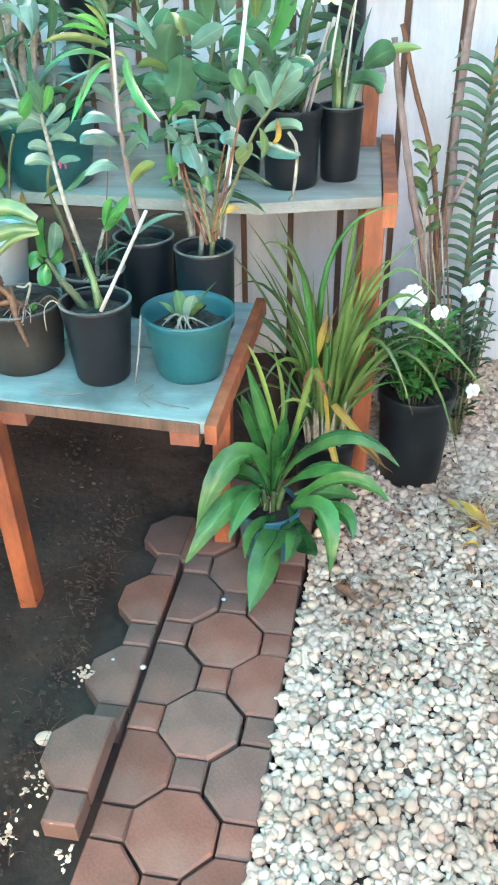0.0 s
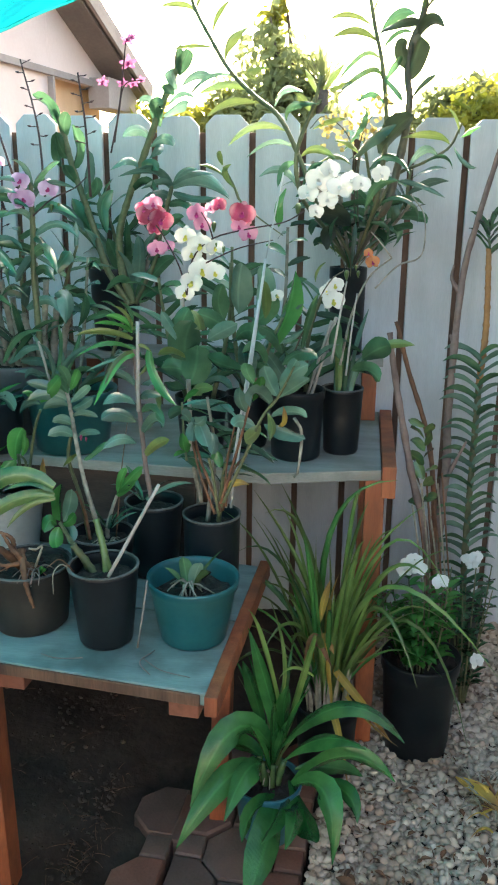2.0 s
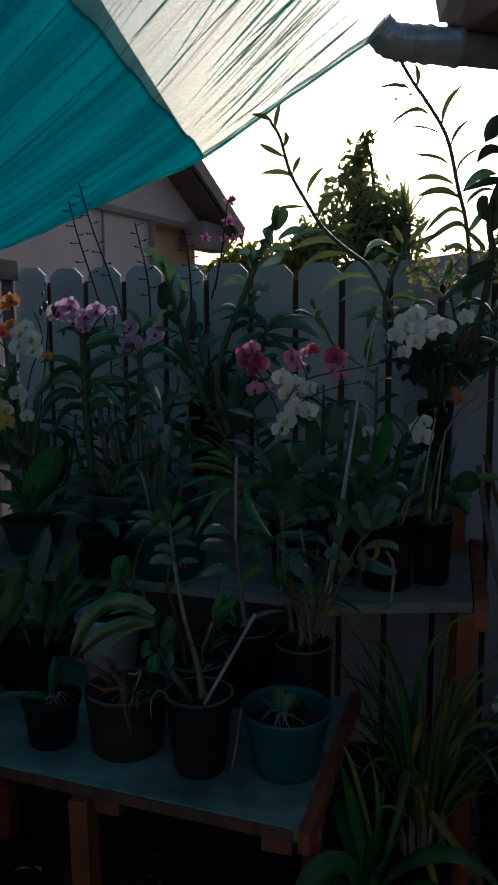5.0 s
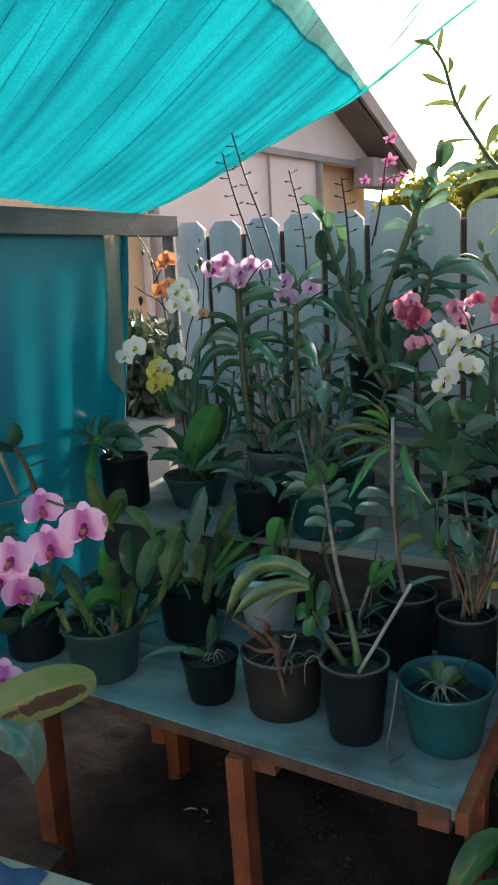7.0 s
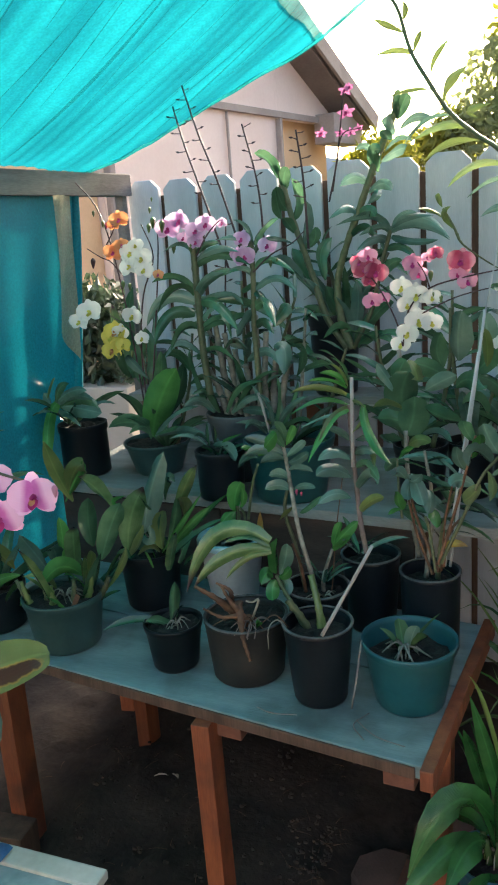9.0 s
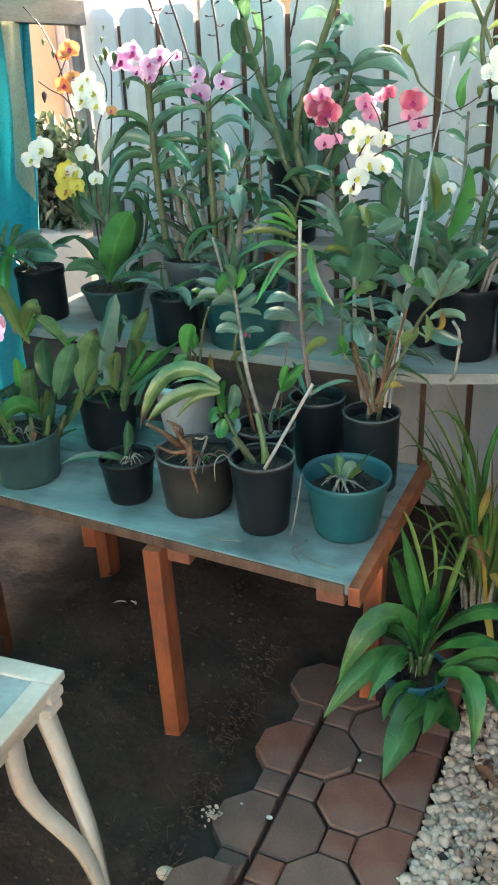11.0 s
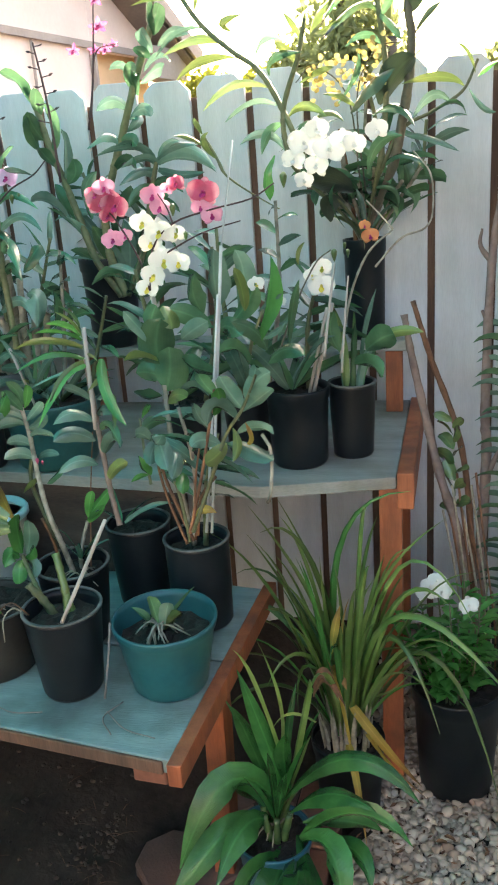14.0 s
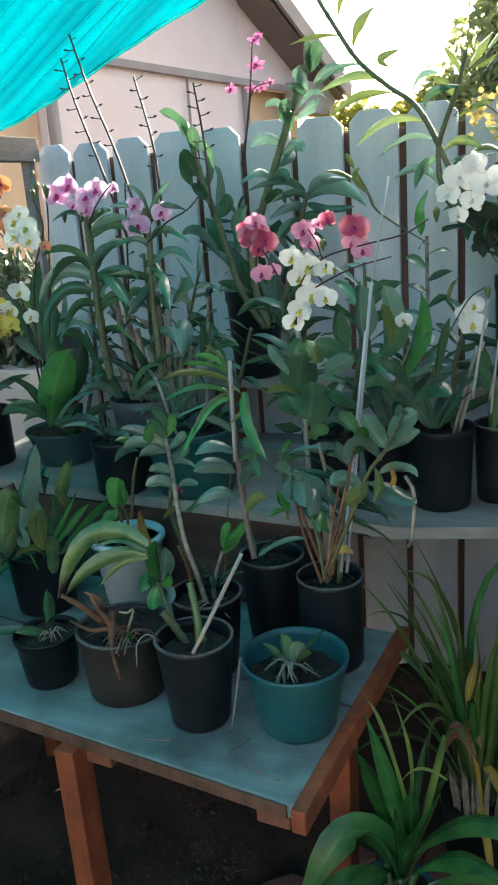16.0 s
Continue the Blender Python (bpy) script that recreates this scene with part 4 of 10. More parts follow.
p12 = potted("orchid_pot", "small black pot on the middle shelf", "potted orchid", -0.674, 0.502, S2, 0.069, 0.062, 0.136, BLACKPOT, 0.88)
p13 = potted("orchid_pot", "large dark teal pot with a vanda-like orchid", "potted orchid", -0.486, 0.549, S2, 0.124, 0.095, 0.164, DARKTEAL, 0.82)
p14 = potted("orchid_pot", "dark green pot with a broad-leaved moth orchid", "potted orchid", -0.976, 0.702, S2, 0.107, 0.073, 0.1, GREENPOT, 0.88)
p15 = potted("orchid_pot", "tall black pot with drooping strap leaves", "potted orchid", -1.207, 0.649, S2, 0.077, 0.074, 0.162, BLACKPOT, 0.92)
p16 = potted("orchid_pot", "grey-blue pot full of purple-flowered dendrobium canes", "potted orchid", -0.684, 0.688, S2, 0.1, 0.072, 0.202, GREYPOT, 0.92)
p17 = potted("orchid_pot", "tall black nursery pot on the middle shelf", "potted orchid", 0.118, 0.55, S2, 0.075, 0.065, 0.181, BLACKPOT, 0.9)
p18 = potted("orchid_pot", "slim black nursery pot on the middle shelf", "potted orchid", 0.237, 0.606, S2, 0.055, 0.047, 0.175, BLACKPOT, 0.84, False)
p19 = potted("orchid_pot", "black pot with a very tall leafy dendrobium", "potted orchid", 0.245, 0.995, S3, 0.056, 0.05, 0.262, BLACKPOT, 0.9)
p20 = potted("orchid_pot", "black pot with thick silvery orchid stems", "potted orchid", -0.47, 0.985, S3, 0.082, 0.066, 0.25, BLACKPOT, 0.9)
strap = potted("strap_leaf_plant", "lush strap-leaved orchid in a blue pot on the pavers", "potted plant", 0.091, 0.1, 0.0, 0.083, 0.063, 0.15, BLUEPOT, 0.9)
cym = potted("grassy_orchid", "grassy cymbidium in a black pot beside the bench post", "potted plant", 0.227, 0.354, 0.0, 0.085, 0.07, 0.2, BLACKPOT, 0.95)
vinca = potted("flowering_plant", "white periwinkle in a black nursery pot on gravel", "potted plant", 0.476, 0.469, 0.0, 0.106, 0.086, 0.286, BLACKPOT, 0.92)
p21 = potted("orchid_pot", "black pot with a red and pink moth orchid", "potted orchid", -0.134, 0.562, S2, 0.071, 0.057, 0.154, BLACKPOT, 0.9)
p22 = potted("orchid_pot", "black pot with a white moth orchid", "potted orchid", -0.017, 0.63, S2, 0.065, 0.052, 0.147, BLACKPOT, 0.9)
pinkpot = potted("orchid_pot", "black pot with a pink moth orchid on the white table", "potted orchid", -0.9, -0.68, TZ - 0.005, 0.09, 0.072, 0.33, BLACKPOT, 0.93)
vanda = potted("vanda_orchid", "old vanda orchid with bare orange-brown stem and strap leaves", "potted plant", 0.64, 0.93, 0.03, 0.086, 0.07, 0.168, BROWNPOT, 0.9)
p23 = potted("orchid_pot", "slim grey pot with dark broad orchid leaves on the top shelf", "potted orchid", -1.13, 1.01, S3, 0.048, 0.041, 0.138, GREYPOT, 0.9)

# ---- plants: materials ----
LEAF = leafy("orchid_leaf", (0.038, 0.108, 0.056), (0.1, 0.21, 0.11), 0.24, 0.26, vary=0.4)
LEAF_BLUE = leafy("grey_green_leaf", (0.072, 0.155, 0.118), (0.165, 0.27, 0.21), 0.24, 0.26, vary=0.35)
LEAF_BRIGHT = leafy("fresh_leaf", (0.045, 0.19, 0.045), (0.11, 0.33, 0.09), 0.26, 0.32)
# yellow-green leaves; backlit glow of the high ones is in this tone too
LEAF_SUN = leafy("yellow_green_leaf", (0.09, 0.145, 0.042), (0.175, 0.23, 0.075), 0.34, 0.22)
LEAF_OLD = leafy("blotched_leaf", (0.05, 0.13, 0.05), (0.17, 0.24, 0.09), 0.26, 0.24, 22, tip=(0.06, 0.035, 0.035), tip_at=0.9)
LEAF_BLOTCH = leafy("bruised_leaf", (0.075, 0.16, 0.06), (0.18, 0.31, 0.14), 0.26, 0.26, 18.0, 0.15, tip=(0.055, 0.034, 0.036), tip_at=0.9)
LEAF_SCAR = leafy("scarred_leaf", (0.07, 0.14, 0.05), (0.13, 0.22, 0.085), 0.3, 0.24, 12.0, 0.1, scar=(0.3, 0.6, 0.22, 0.3))
# dark olive leaves; their silhouette against the sky is in this tone too
LEAF_DARK = leafy("dark_olive_backlit_leaf", (0.022, 0.038, 0.024), (0.055, 0.085, 0.05), 0.32, 0.08, vary=0.3)
LEAF_DEAD = leafy("yellow_dead_leaf", (0.42, 0.28, 0.05), (0.58, 0.42, 0.1), 0.6, 0.3, tip=(0.3, 0.17, 0.06))
LEAF_PLEAT = leafy("pleated_leaf", (0.02, 0.115, 0.03), (0.06, 0.235, 0.062), 0.25, 0.26, stripe=True)
LEAF_GRASS = leafy("grassy_leaf", (0.075, 0.165, 0.038), (0.18, 0.28, 0.085), 0.3, 0.36, vary=0.4)
CANE = surf("green_cane", (0.06, 0.08, 0.035), (0.13, 0.14, 0.07), 30, 0.6, 0.3, 120, vary=0.2)
CANE_OLD = surf("papery_old_cane", (0.1, 0.092, 0.072), (0.36, 0.335, 0.28), 26, 0.8, 0.4, 90, vary=0.2)
CANE_BROWN = surf("dry_brown_cane", (0.07, 0.032, 0.018), (0.22, 0.105, 0.055), 18, 0.8, 0.5, 90, vary=0.15)
BRANCH = surf("grey_brown_branch", (0.13, 0.095, 0.085), (0.26, 0.2, 0.18), 14, 0.9, 0.7, 80)
VSTEM = surf("orange_brown_stem", (0.26, 0.13, 0.05), (0.42, 0.24, 0.1), 20, 0.8, 0.5, 90)
SPIKE = surf("flower_spike", (0.05, 0.05, 0.035), (0.1, 0.09, 0.06), 30, 0.6, 0.1, 120)
SPIKE_DARK = surf("dark_flower_spike", (0.03, 0.012, 0.016), (0.07, 0.03, 0.035), 30, 0.6, 0.1, 120)
ROOT = surf("pale_root", (0.19, 0.17, 0.125), (0.38, 0.345, 0.27), 30, 0.8, 0.3, 120)
STAKE = surf("white_stake", (0.34, 0.38, 0.4), (0.46, 0.5, 0.52), 8, 0.5, 0.1, 80)
STAKE_WOOD = surf("weathered_stake", (0.3, 0.28, 0.26), (0.44, 0.42, 0.4), 8, 0.8, 0.2, 80)
P_WHITE = leafy("white_petal", (0.74, 0.76, 0.74), (0.84, 0.85, 0.83), 0.5, 0.35, 10, 0.06)
P_CREAM = leafy("cream_petal", (0.73, 0.74, 0.7), (0.82, 0.83, 0.8), 0.5, 0.35, 10, 0.08)
P_YELLOW = leafy("yellow_petal", (0.6, 0.52, 0.08), (0.72, 0.62, 0.14), 0.5, 0.35, 10, 0.15)
P_RED = leafy("crimson_petal", (0.3, 0.02, 0.07), (0.5, 0.08, 0.17), 0.5, 0.3, 40, 0.2, tip=(0.6, 0.26, 0.32))
P_ROSE = leafy("rose_petal", (0.55, 0.22, 0.36), (0.68, 0.36, 0.5), 0.5, 0.35, 26, 0.15)
P_PINK = leafy("pink_petal", (0.55, 0.1, 0.44), (0.72, 0.3, 0.63), 0.5, 0.35, 18, 0.1, tip=(0.8, 0.5, 0.74), tip_at=0.4)
P_PURPLE = leafy("purple_petal", (0.46, 0.22, 0.46), (0.66, 0.46, 0.64), 0.5, 0.35, 26, 0.15, tip=(0.7, 0.5, 0.7))
P_MAUVE = leafy("mauve_petal", (0.42, 0.12, 0.3), (0.56, 0.22, 0.42), 0.5, 0.2, 26, 0.15)
P_ORANGE = leafy("orange_petal", (0.5, 0.17, 0.07), (0.64, 0.33, 0.15), 0.5, 0.35, 26, 0.15)
P_LIP = leafy("magenta_lip", (0.4, 0.02, 0.16), (0.55, 0.06, 0.24), 0.5, 0.3, 20, 0.1)
P_GOLD = leafy("gold_petal", (0.35, 0.28, 0.08), (0.5, 0.42, 0.17), 0.5, 0.25, 20, 0.3)
prng = np.random.default_rng(77)


def vec(*a):
    return np.array(a, dtype=float)


def unit(a):
    return a / (np.linalg.norm(a) + 1e-9)


CAMERA_SPOT = np.array((0.4, -1.45, 1.25))        # camera position; broad leaves are turned to show it their flat side


def outline(shape, t):
    if shape == "strap":
        return min(1, 0.5 + t * 4) * (1 - max(0, (t - 0.5) / 0.5) ** 2.4)
    if shape == "grass":
        return min(1, 0.6 + t * 3) * (1 - t ** 2.5)
    if shape == "oval":
        return (4 * t * (1 - t)) ** 0.62 * (0.8 + 0.3 * t) + 0.12 * (1 - t)
    if shape == "round":
        return (4 * t * (1 - t)) ** 0.48 + 0.1 * (1 - t)
    return math.sin(math.pi * min(1, 0.04 + 0.96 * t)) ** 0.9 * (0.75 + 0.25 * t)


def blade_on(spine, width, shape="strap", fold=0.25, twist=0.0, wave=0.0, facing=False):
    """A leaf along a row of points, with a trough along its middle and its flat rolled about its length by twist."""
    seg = len(spine) - 1
    verts, uvs, faces = [], [], []
    cols = (-1, -0.5, 0, 0.5, 1)
    ph = prng.uniform(0, 6.28)
    for i in range(seg + 1):
        t = i / seg
        d = unit(spine[min(i + 1, seg)] - spine[max(i - 1, 0)])
        side = np.cross(d, (0, 0.02, 1.0))
        side = unit(side) if np.linalg.norm(side) > 0.05 else vec(1, 0, 0)
        if facing:
            side = unit(np.cross(d, spine[i] - CAMERA_SPOT))
        n = np.cross(side, d)
        side, n = side * math.cos(twist) + n * math.sin(twist), n * math.cos(twist) - side * math.sin(twist)
        w = max(outline(shape, t), 0.03) * width / 2
        for c in cols:
            rise = fold * abs(c) ** 1.3 + wave * math.sin(9 * t + ph + 2 * c) * abs(c)
            verts.append(spine[i] + side * c * w * (1 - 0.3 * fold) + n * rise * w)
            uvs.append((0.5 + c / 2, t))
    for i in range(seg):
        for k in range(4):
            a = i * 5 + k
            faces.append((a, a + 1, a + 6, a + 5))
    return grid_mesh("leaf", verts, faces, uvs)


def blade_mesh(base, d, length, width, droop, shape="strap", fold=0.25, seg=8, twist=0.0, facing=False):
    """A leaf from base along d that bends down as it goes."""
    p, d = np.array(base, float), unit(np.array(d, float))
    pts = [p]
    step = length / seg
    for i in range(seg):
        p = p + d * step
        pts.append(p)
        d = unit(d + vec(0, 0, -droop / seg * (0.4 + 1.2 * i / seg)))
    return blade_on(np.array(pts), width, shape, fold, twist, 0.12, facing)


def turned():
    return prng.uniform(0.25, 1.0) * (1 if prng.random() < 0.5 else -1)


def leaf(parent, material, base, d, length, width, droop=0.5, shape="strap", fold=0.25, seg=8, twist=None, name="leaf", label=""):
    broad = shape in ("oval", "round") and twist is None and prng.random() < 0.5
    me = blade_mesh(base, d, length, width, droop, shape, fold, seg, turned() * (0.7 if broad else 1) if twist is None else twist, broad)
    return link(name, me, material, parent, label)


def leaf_to(parent, material, base, tip, width, sag=0.25, shape="strap", fold=0.25, seg=9, twist=None):
    """A leaf from base to tip that rises first and then arches over."""
    b, t = np.array(base, float), np.array(tip, float)
    ln = np.linalg.norm(t - b)
    k = b + (t - b) * 0.45 + vec(0, 0, sag * ln * 0.75)
    u = np.linspace(0, 1, seg + 1)[:, None]
    sp = (1 - u) ** 2 * b + 2 * u * (1 - u) * k + u * u * t
    broad = shape in ("oval", "round") and twist is None and prng.random() < 0.75
    me = blade_on(sp, width, shape, fold, turned() * 0.6 if twist is None else twist, 0.1, broad)
    return link("leaf", me, material, parent)


def leaf3(parent, material, base, mid, tip, width, shape="lance", fold=0.38, seg=9, twist=None):
    """A leaf that springs from base, bends through mid and ends at tip, its face turned mostly towards the camera."""
    b, m, t = np.array(base, float), np.array(mid, float), np.array(tip, float)
    k = 2 * m - 0.5 * (b + t)
    u = np.linspace(0, 1, seg + 1)[:, None]
    sp = (1 - u) ** 2 * b + 2 * u * (1 - u) * k + u * u * t
    tw = prng.uniform(0.1, 0.95) * (1 if prng.random() < 0.7 else -1) if twist is None else twist
    if shape == "grass":
        fold, tw = 0.5, tw * 1.3
    return link("leaf", blade_on(sp, width, shape, fold, tw, 0.14, True), material, parent)


def cane(parent, pts, r, material=None, nodes=8, n=18, name="cane", swell=0.16):
    return tube(name, pts, r, material or CANE, parent, n=n, sides=8, nodes=nodes, swell=swell)


def dress(parent, pts, t0, t1, count, length, width, material, droop=0.6, rise=0.45, shape="oval", fold=0.3, plane=None, jitter=0.25, mats=None):
    """Alternate leaves along a cane, in two ranks about the direction plane."""
    c = spline(pts, 60)
    count = int(count * 1.45)
    for k in range(count):
        t = t0 + (t1 - t0) * (k + 0.5) / count
        i = min(59, int(t * 60))
        d = unit(c[i + 1] - c[i])
        a = np.array(plane if plane is not None else (math.cos(1.9 * len(pts)), math.sin(1.9 * len(pts)), 0), float)
        a = unit(a - d * (a @ d)) * (1 if k % 2 else -1)
        a = unit(a + prng.normal(size=3) * jitter)
        sz = prng.uniform(0.8, 1.15) * (1 - 0.35 * max(0, (t - 0.8) / 0.2))
        m = mats[k % len(mats)] if mats else material
        leaf(parent, m, c[i], a + d * rise, length * sz * 1.12, width * sz * (1.2 if shape == "oval" else 1.1), droop * prng.uniform(0.6, 1.3), shape, fold * 0.7, 7)
    return c


def tuft(parent, base, count, length, width, material, spread=0.8, droop=0.8, shape="strap", fold=0.3, aim=(0, 0, 1), mats=None):
    for k in range(count):
        a = 2 * math.pi * (k * 0.382 + prng.uniform(-0.06, 0.06))
        d = vec(math.cos(a) * spread, math.sin(a) * spread, 0) + np.array(aim, float) * prng.uniform(0.55, 1.2)
        m = mats[k % len(mats)] if mats else material
        leaf(parent, m, np.array(base) + vec(math.cos(a), math.sin(a), 0) * 0.008, d, length * prng.uniform(0.7, 1.15), width * prng.uniform(0.8, 1.1), droop * prng.uniform(0.6, 1.4), shape, fold)


def petal_mesh(c, out, normal, length, width, cup, point=1.0, blunt=0.65):
    verts, uvs, faces = [], [], []
    out, normal = unit(out), unit(normal)
    s = np.cross(normal, out)
    for i in range(6):
        t = i / 5
        w = width / 2 * max(0.12, math.sin(math.pi * min(1, 0.08 + 0.9 * t) ** point) ** blunt)
        for k in range(5):
            u = k / 2 - 1
            verts.append(c + out * t * length + s * u * w + normal * (cup * length * (t * t * 0.6 + 0.35 * u * u * t) - 0.004))
            uvs.append((0.5 + u / 2, t))
    for i in range(5):
        for k in range(4):
            a = i * 5 + k
            faces.append((a, a + 1, a + 6, a + 5))
    return grid_mesh("petal", verts, faces, uvs)


def flower(parent, at, face, size, petal, lip=None, sepal=None, kind="moth", roll=0.0):
    """An orchid flower: three sepals, two broad petals and a lip round a small column."""
    size *= 0.9
    c, f = np.array(at, float), unit(np.array(face, float) + prng.normal(size=3) * 0.12)
    up = vec(0, 0, 1) - f * f[2]
    up = unit(up)
    rt = np.cross(up, f)
    roll += prng.uniform(-0.25, 0.25)
    up, rt = up * math.cos(roll) + rt * math.sin(roll), rt * math.cos(roll) - up * math.sin(roll)
    v, fc = tube_data([c - f * 0.004, c + f * size * 0.14], (size * 0.07, size * 0.04), n=3, sides=6)
    fl = link("flower", grid_mesh("flower", v, fc), lip or petal, parent)
    r = size / 2
    wide, blunt = (1.32, 0.42) if kind == "moth" else (0.55, 0.65)
    for ang, wd, ln, pt in ((0, 0.72, 0.98, 0.85), (2.25, 0.7, 0.95, 0.85), (-2.25, 0.7, 0.95, 0.85)):
        o = up * math.cos(ang) + rt * math.sin(ang)
        link("sepal", petal_mesh(c - f * 0.002, o, f, r * ln, r * wd * (1 if kind == "moth" else 0.75), prng.uniform(-0.3, 0.35), pt, blunt), sepal or petal, fl)
    for sg in (-1, 1):
        o = up * 0.22 + rt * sg
        link("petal", petal_mesh(c + f * 0.002, o, f, r * 1.02, r * wide, prng.uniform(-0.15, 0.45), 0.75, blunt), petal, fl)
    if lip:
        link("lip", petal_mesh(c + f * 0.004, unit(-up + f * 0.7), unit(f + up * 0.6), r * 0.55, r * 0.42, 0.35, 0.9), lip, fl)
    return fl


def bud(parent, at, r, material, d=(0, 0, -1)):
    a = np.array(at, float)
    v, fc = tube_data([a, a + unit(np.array(d, float)) * r * 0.9, a + unit(np.array(d, float)) * r * 2.2], (r * 0.55, r * 0.25), n=6, sides=7, nodes=1, swell=-0.9)
    return link("bud", grid_mesh("bud", v, fc), material, parent)


def spike(parent, pts, r=0.0028, material=None, n=20):
    return tube("flower_spike", pts, (r, r * 0.6), material or SPIKE, parent, n=n, sides=6)


def roots(parent, c, count, length, r=0.003, material=None):
    for k in range(count):
        a = prng.uniform(0, 6.28)
        o = vec(math.cos(a), math.sin(a), 0)
        ln = length * prng.uniform(0.6, 1.2)
        sv = np.cross(o, (0, 0, 1)) * prng.uniform(-0.4, 0.4)
        c0 = np.array(c, float)
        tube("root", [c0, c0 + o * ln * 0.35 + vec(0, 0, 0.014), c0 + o * ln * 0.7 + sv * ln * 0.4 + vec(0, 0, 0.004), c0 + o * ln + sv * ln + vec(0, 0, -0.012)], (r, r * 0.6), material or ROOT, parent, n=10, sides=5)


FRONT = (0.25, -1, 0.0)

# teal pot: seedling with bare roots
c = vec(-0.045, 0.375, 0.618)
roots(teal, c, 13, 0.07)
leaf(teal, LEAF, c + vec(0.01, 0, 0), (-0.1, -0.2, 1), 0.085, 0.04, 0.5, "oval", 0.5)
leaf(teal, LEAF_BLUE, c + vec(0.02, 0, 0), (0.25, -0.25, 1), 0.08, 0.036, 0.7, "oval", 0.5)
leaf(teal, LEAF, c + vec(0.03, 0, 0.02), (0.6, 0.05, 0.9), 0.1, 0.014, 0.3, "strap", 0.5)
leaf(teal, LEAF_OLD, c + vec(0.02, 0, 0), (0.4, -0.1, 0.6), 0.07, 0.03, 0.9, "oval", 0.5)
leaf(teal, LEAF, c, (-0.5, -0.2, 0.9), 0.07, 0.02, 0.9, "strap", 0.4)
roots(teal, c + vec(0.015, -0.01, 0.01), 10, 0.05, 0.0026, CANE_OLD)

# black pot: lanky canes, fresh shoots, white stake
tube("stake", [(-0.225, 0.285, 0.65), (-0.113, 0.289, 0.872)], (0.0045, 0.004), STAKE_WOOD, black, n=4, sides=8)

# brown pot: dead canes
roots(brown, (-0.455, 0.38, 0.61), 7, 0.06, 0.002, CANE_OLD)
roots(brown, (-0.48, 0.37, 0.62), 9, 0.06, 0.0024, CANE_BROWN)
roots(brown, (-0.44, 0.36, 0.62), 8, 0.06, 0.002, BRANCH)
for k in range(3):
    leaf(brown, LEAF_BRIGHT, (-0.42, 0.345, 0.62), (0.3 + 0.2 * k, -0.3, 0.8), 0.03, 0.012, 0.4, "oval")

# small pot: strap leaves
c = vec(-0.69, 0.39, 0.57)
leaf_to(small, LEAF, c, (-0.86, 0.32, 0.565), 0.032, 0.3, fold=0.5)
leaf(small, LEAF, c, (0.12, -0.1, 1), 0.13, 0.036, 0.2, "oval", 0.6)
leaf(small, LEAF_BLUE, c, (0.4, -0.2, 0.8), 0.09, 0.03, 0.7, "oval", 0.4)
leaf(small, LEAF, c, (-0.4, -0.5, 0.5), 0.08, 0.028, 1.0, "strap", 0.4)
roots(small, c + vec(0.02, 0, 0), 8, 0.06, 0.0025)

# green pot
bm = bmesh.new()
bar(bm, (-0.985, 0.34, 0.57), (-0.955, 0.345, 0.645), 0.014, 0.002, (0, 1, 0), 0.0006)
part("plant_tag", bm, CANE_BROWN, green, "tan wooden plant tag")

roots(p7, (-0.32, 0.57, 0.645), 8, 0.06, 0.002)
tube("stake", [(-0.253, 0.60, 1.0), (-0.255, 0.592, 1.235)], 0.005, STAKE_WOOD, p8, n=4, sides=7)
for x0, x1 in ((-0.022, 0.057), (-0.035, 0.044)):
    tube("stake", [(x0, 0.60, 0.7), (x1, 0.55, 1.345 - (0.1 if x0 < -0.03 else 0))], 0.0035, STAKE, p9, n=4, sides=8)
tube("stake", [(0.057, 0.55, 1.34), (0.095, 0.55, 1.55)], 0.002, STAKE, p9, n=4, sides=6)
tube("root", [(0.145, 0.5, 0.985), (0.165, 0.49, 0.95), (0.16, 0.49, 0.86), (0.15, 0.5, 0.84)], 0.004, CANE_OLD, p9, n=8, sides=5)

tube("stake", [(-0.54, 0.77, 0.98), (-0.57, 0.70, 1.18)], 0.004, STAKE_WOOD, p13, n=4, sides=6)
# purple dendrobium: old canes, budded spikes
for k in range(9):
    x = -0.79 + 0.022 * k
    pts = [(x + 0.01, 0.94, 1.09), (x - 0.006 * (4 - k), 0.92 + 0.01 * (k % 3), 1.2), (x - 0.014 * (4 - k), 0.9, 1.26 + 0.05 * ((k * 7) % 4))]
    cane(p16, pts, (0.012, 0.009), CANE_OLD, 5, 20, swell=0.22)
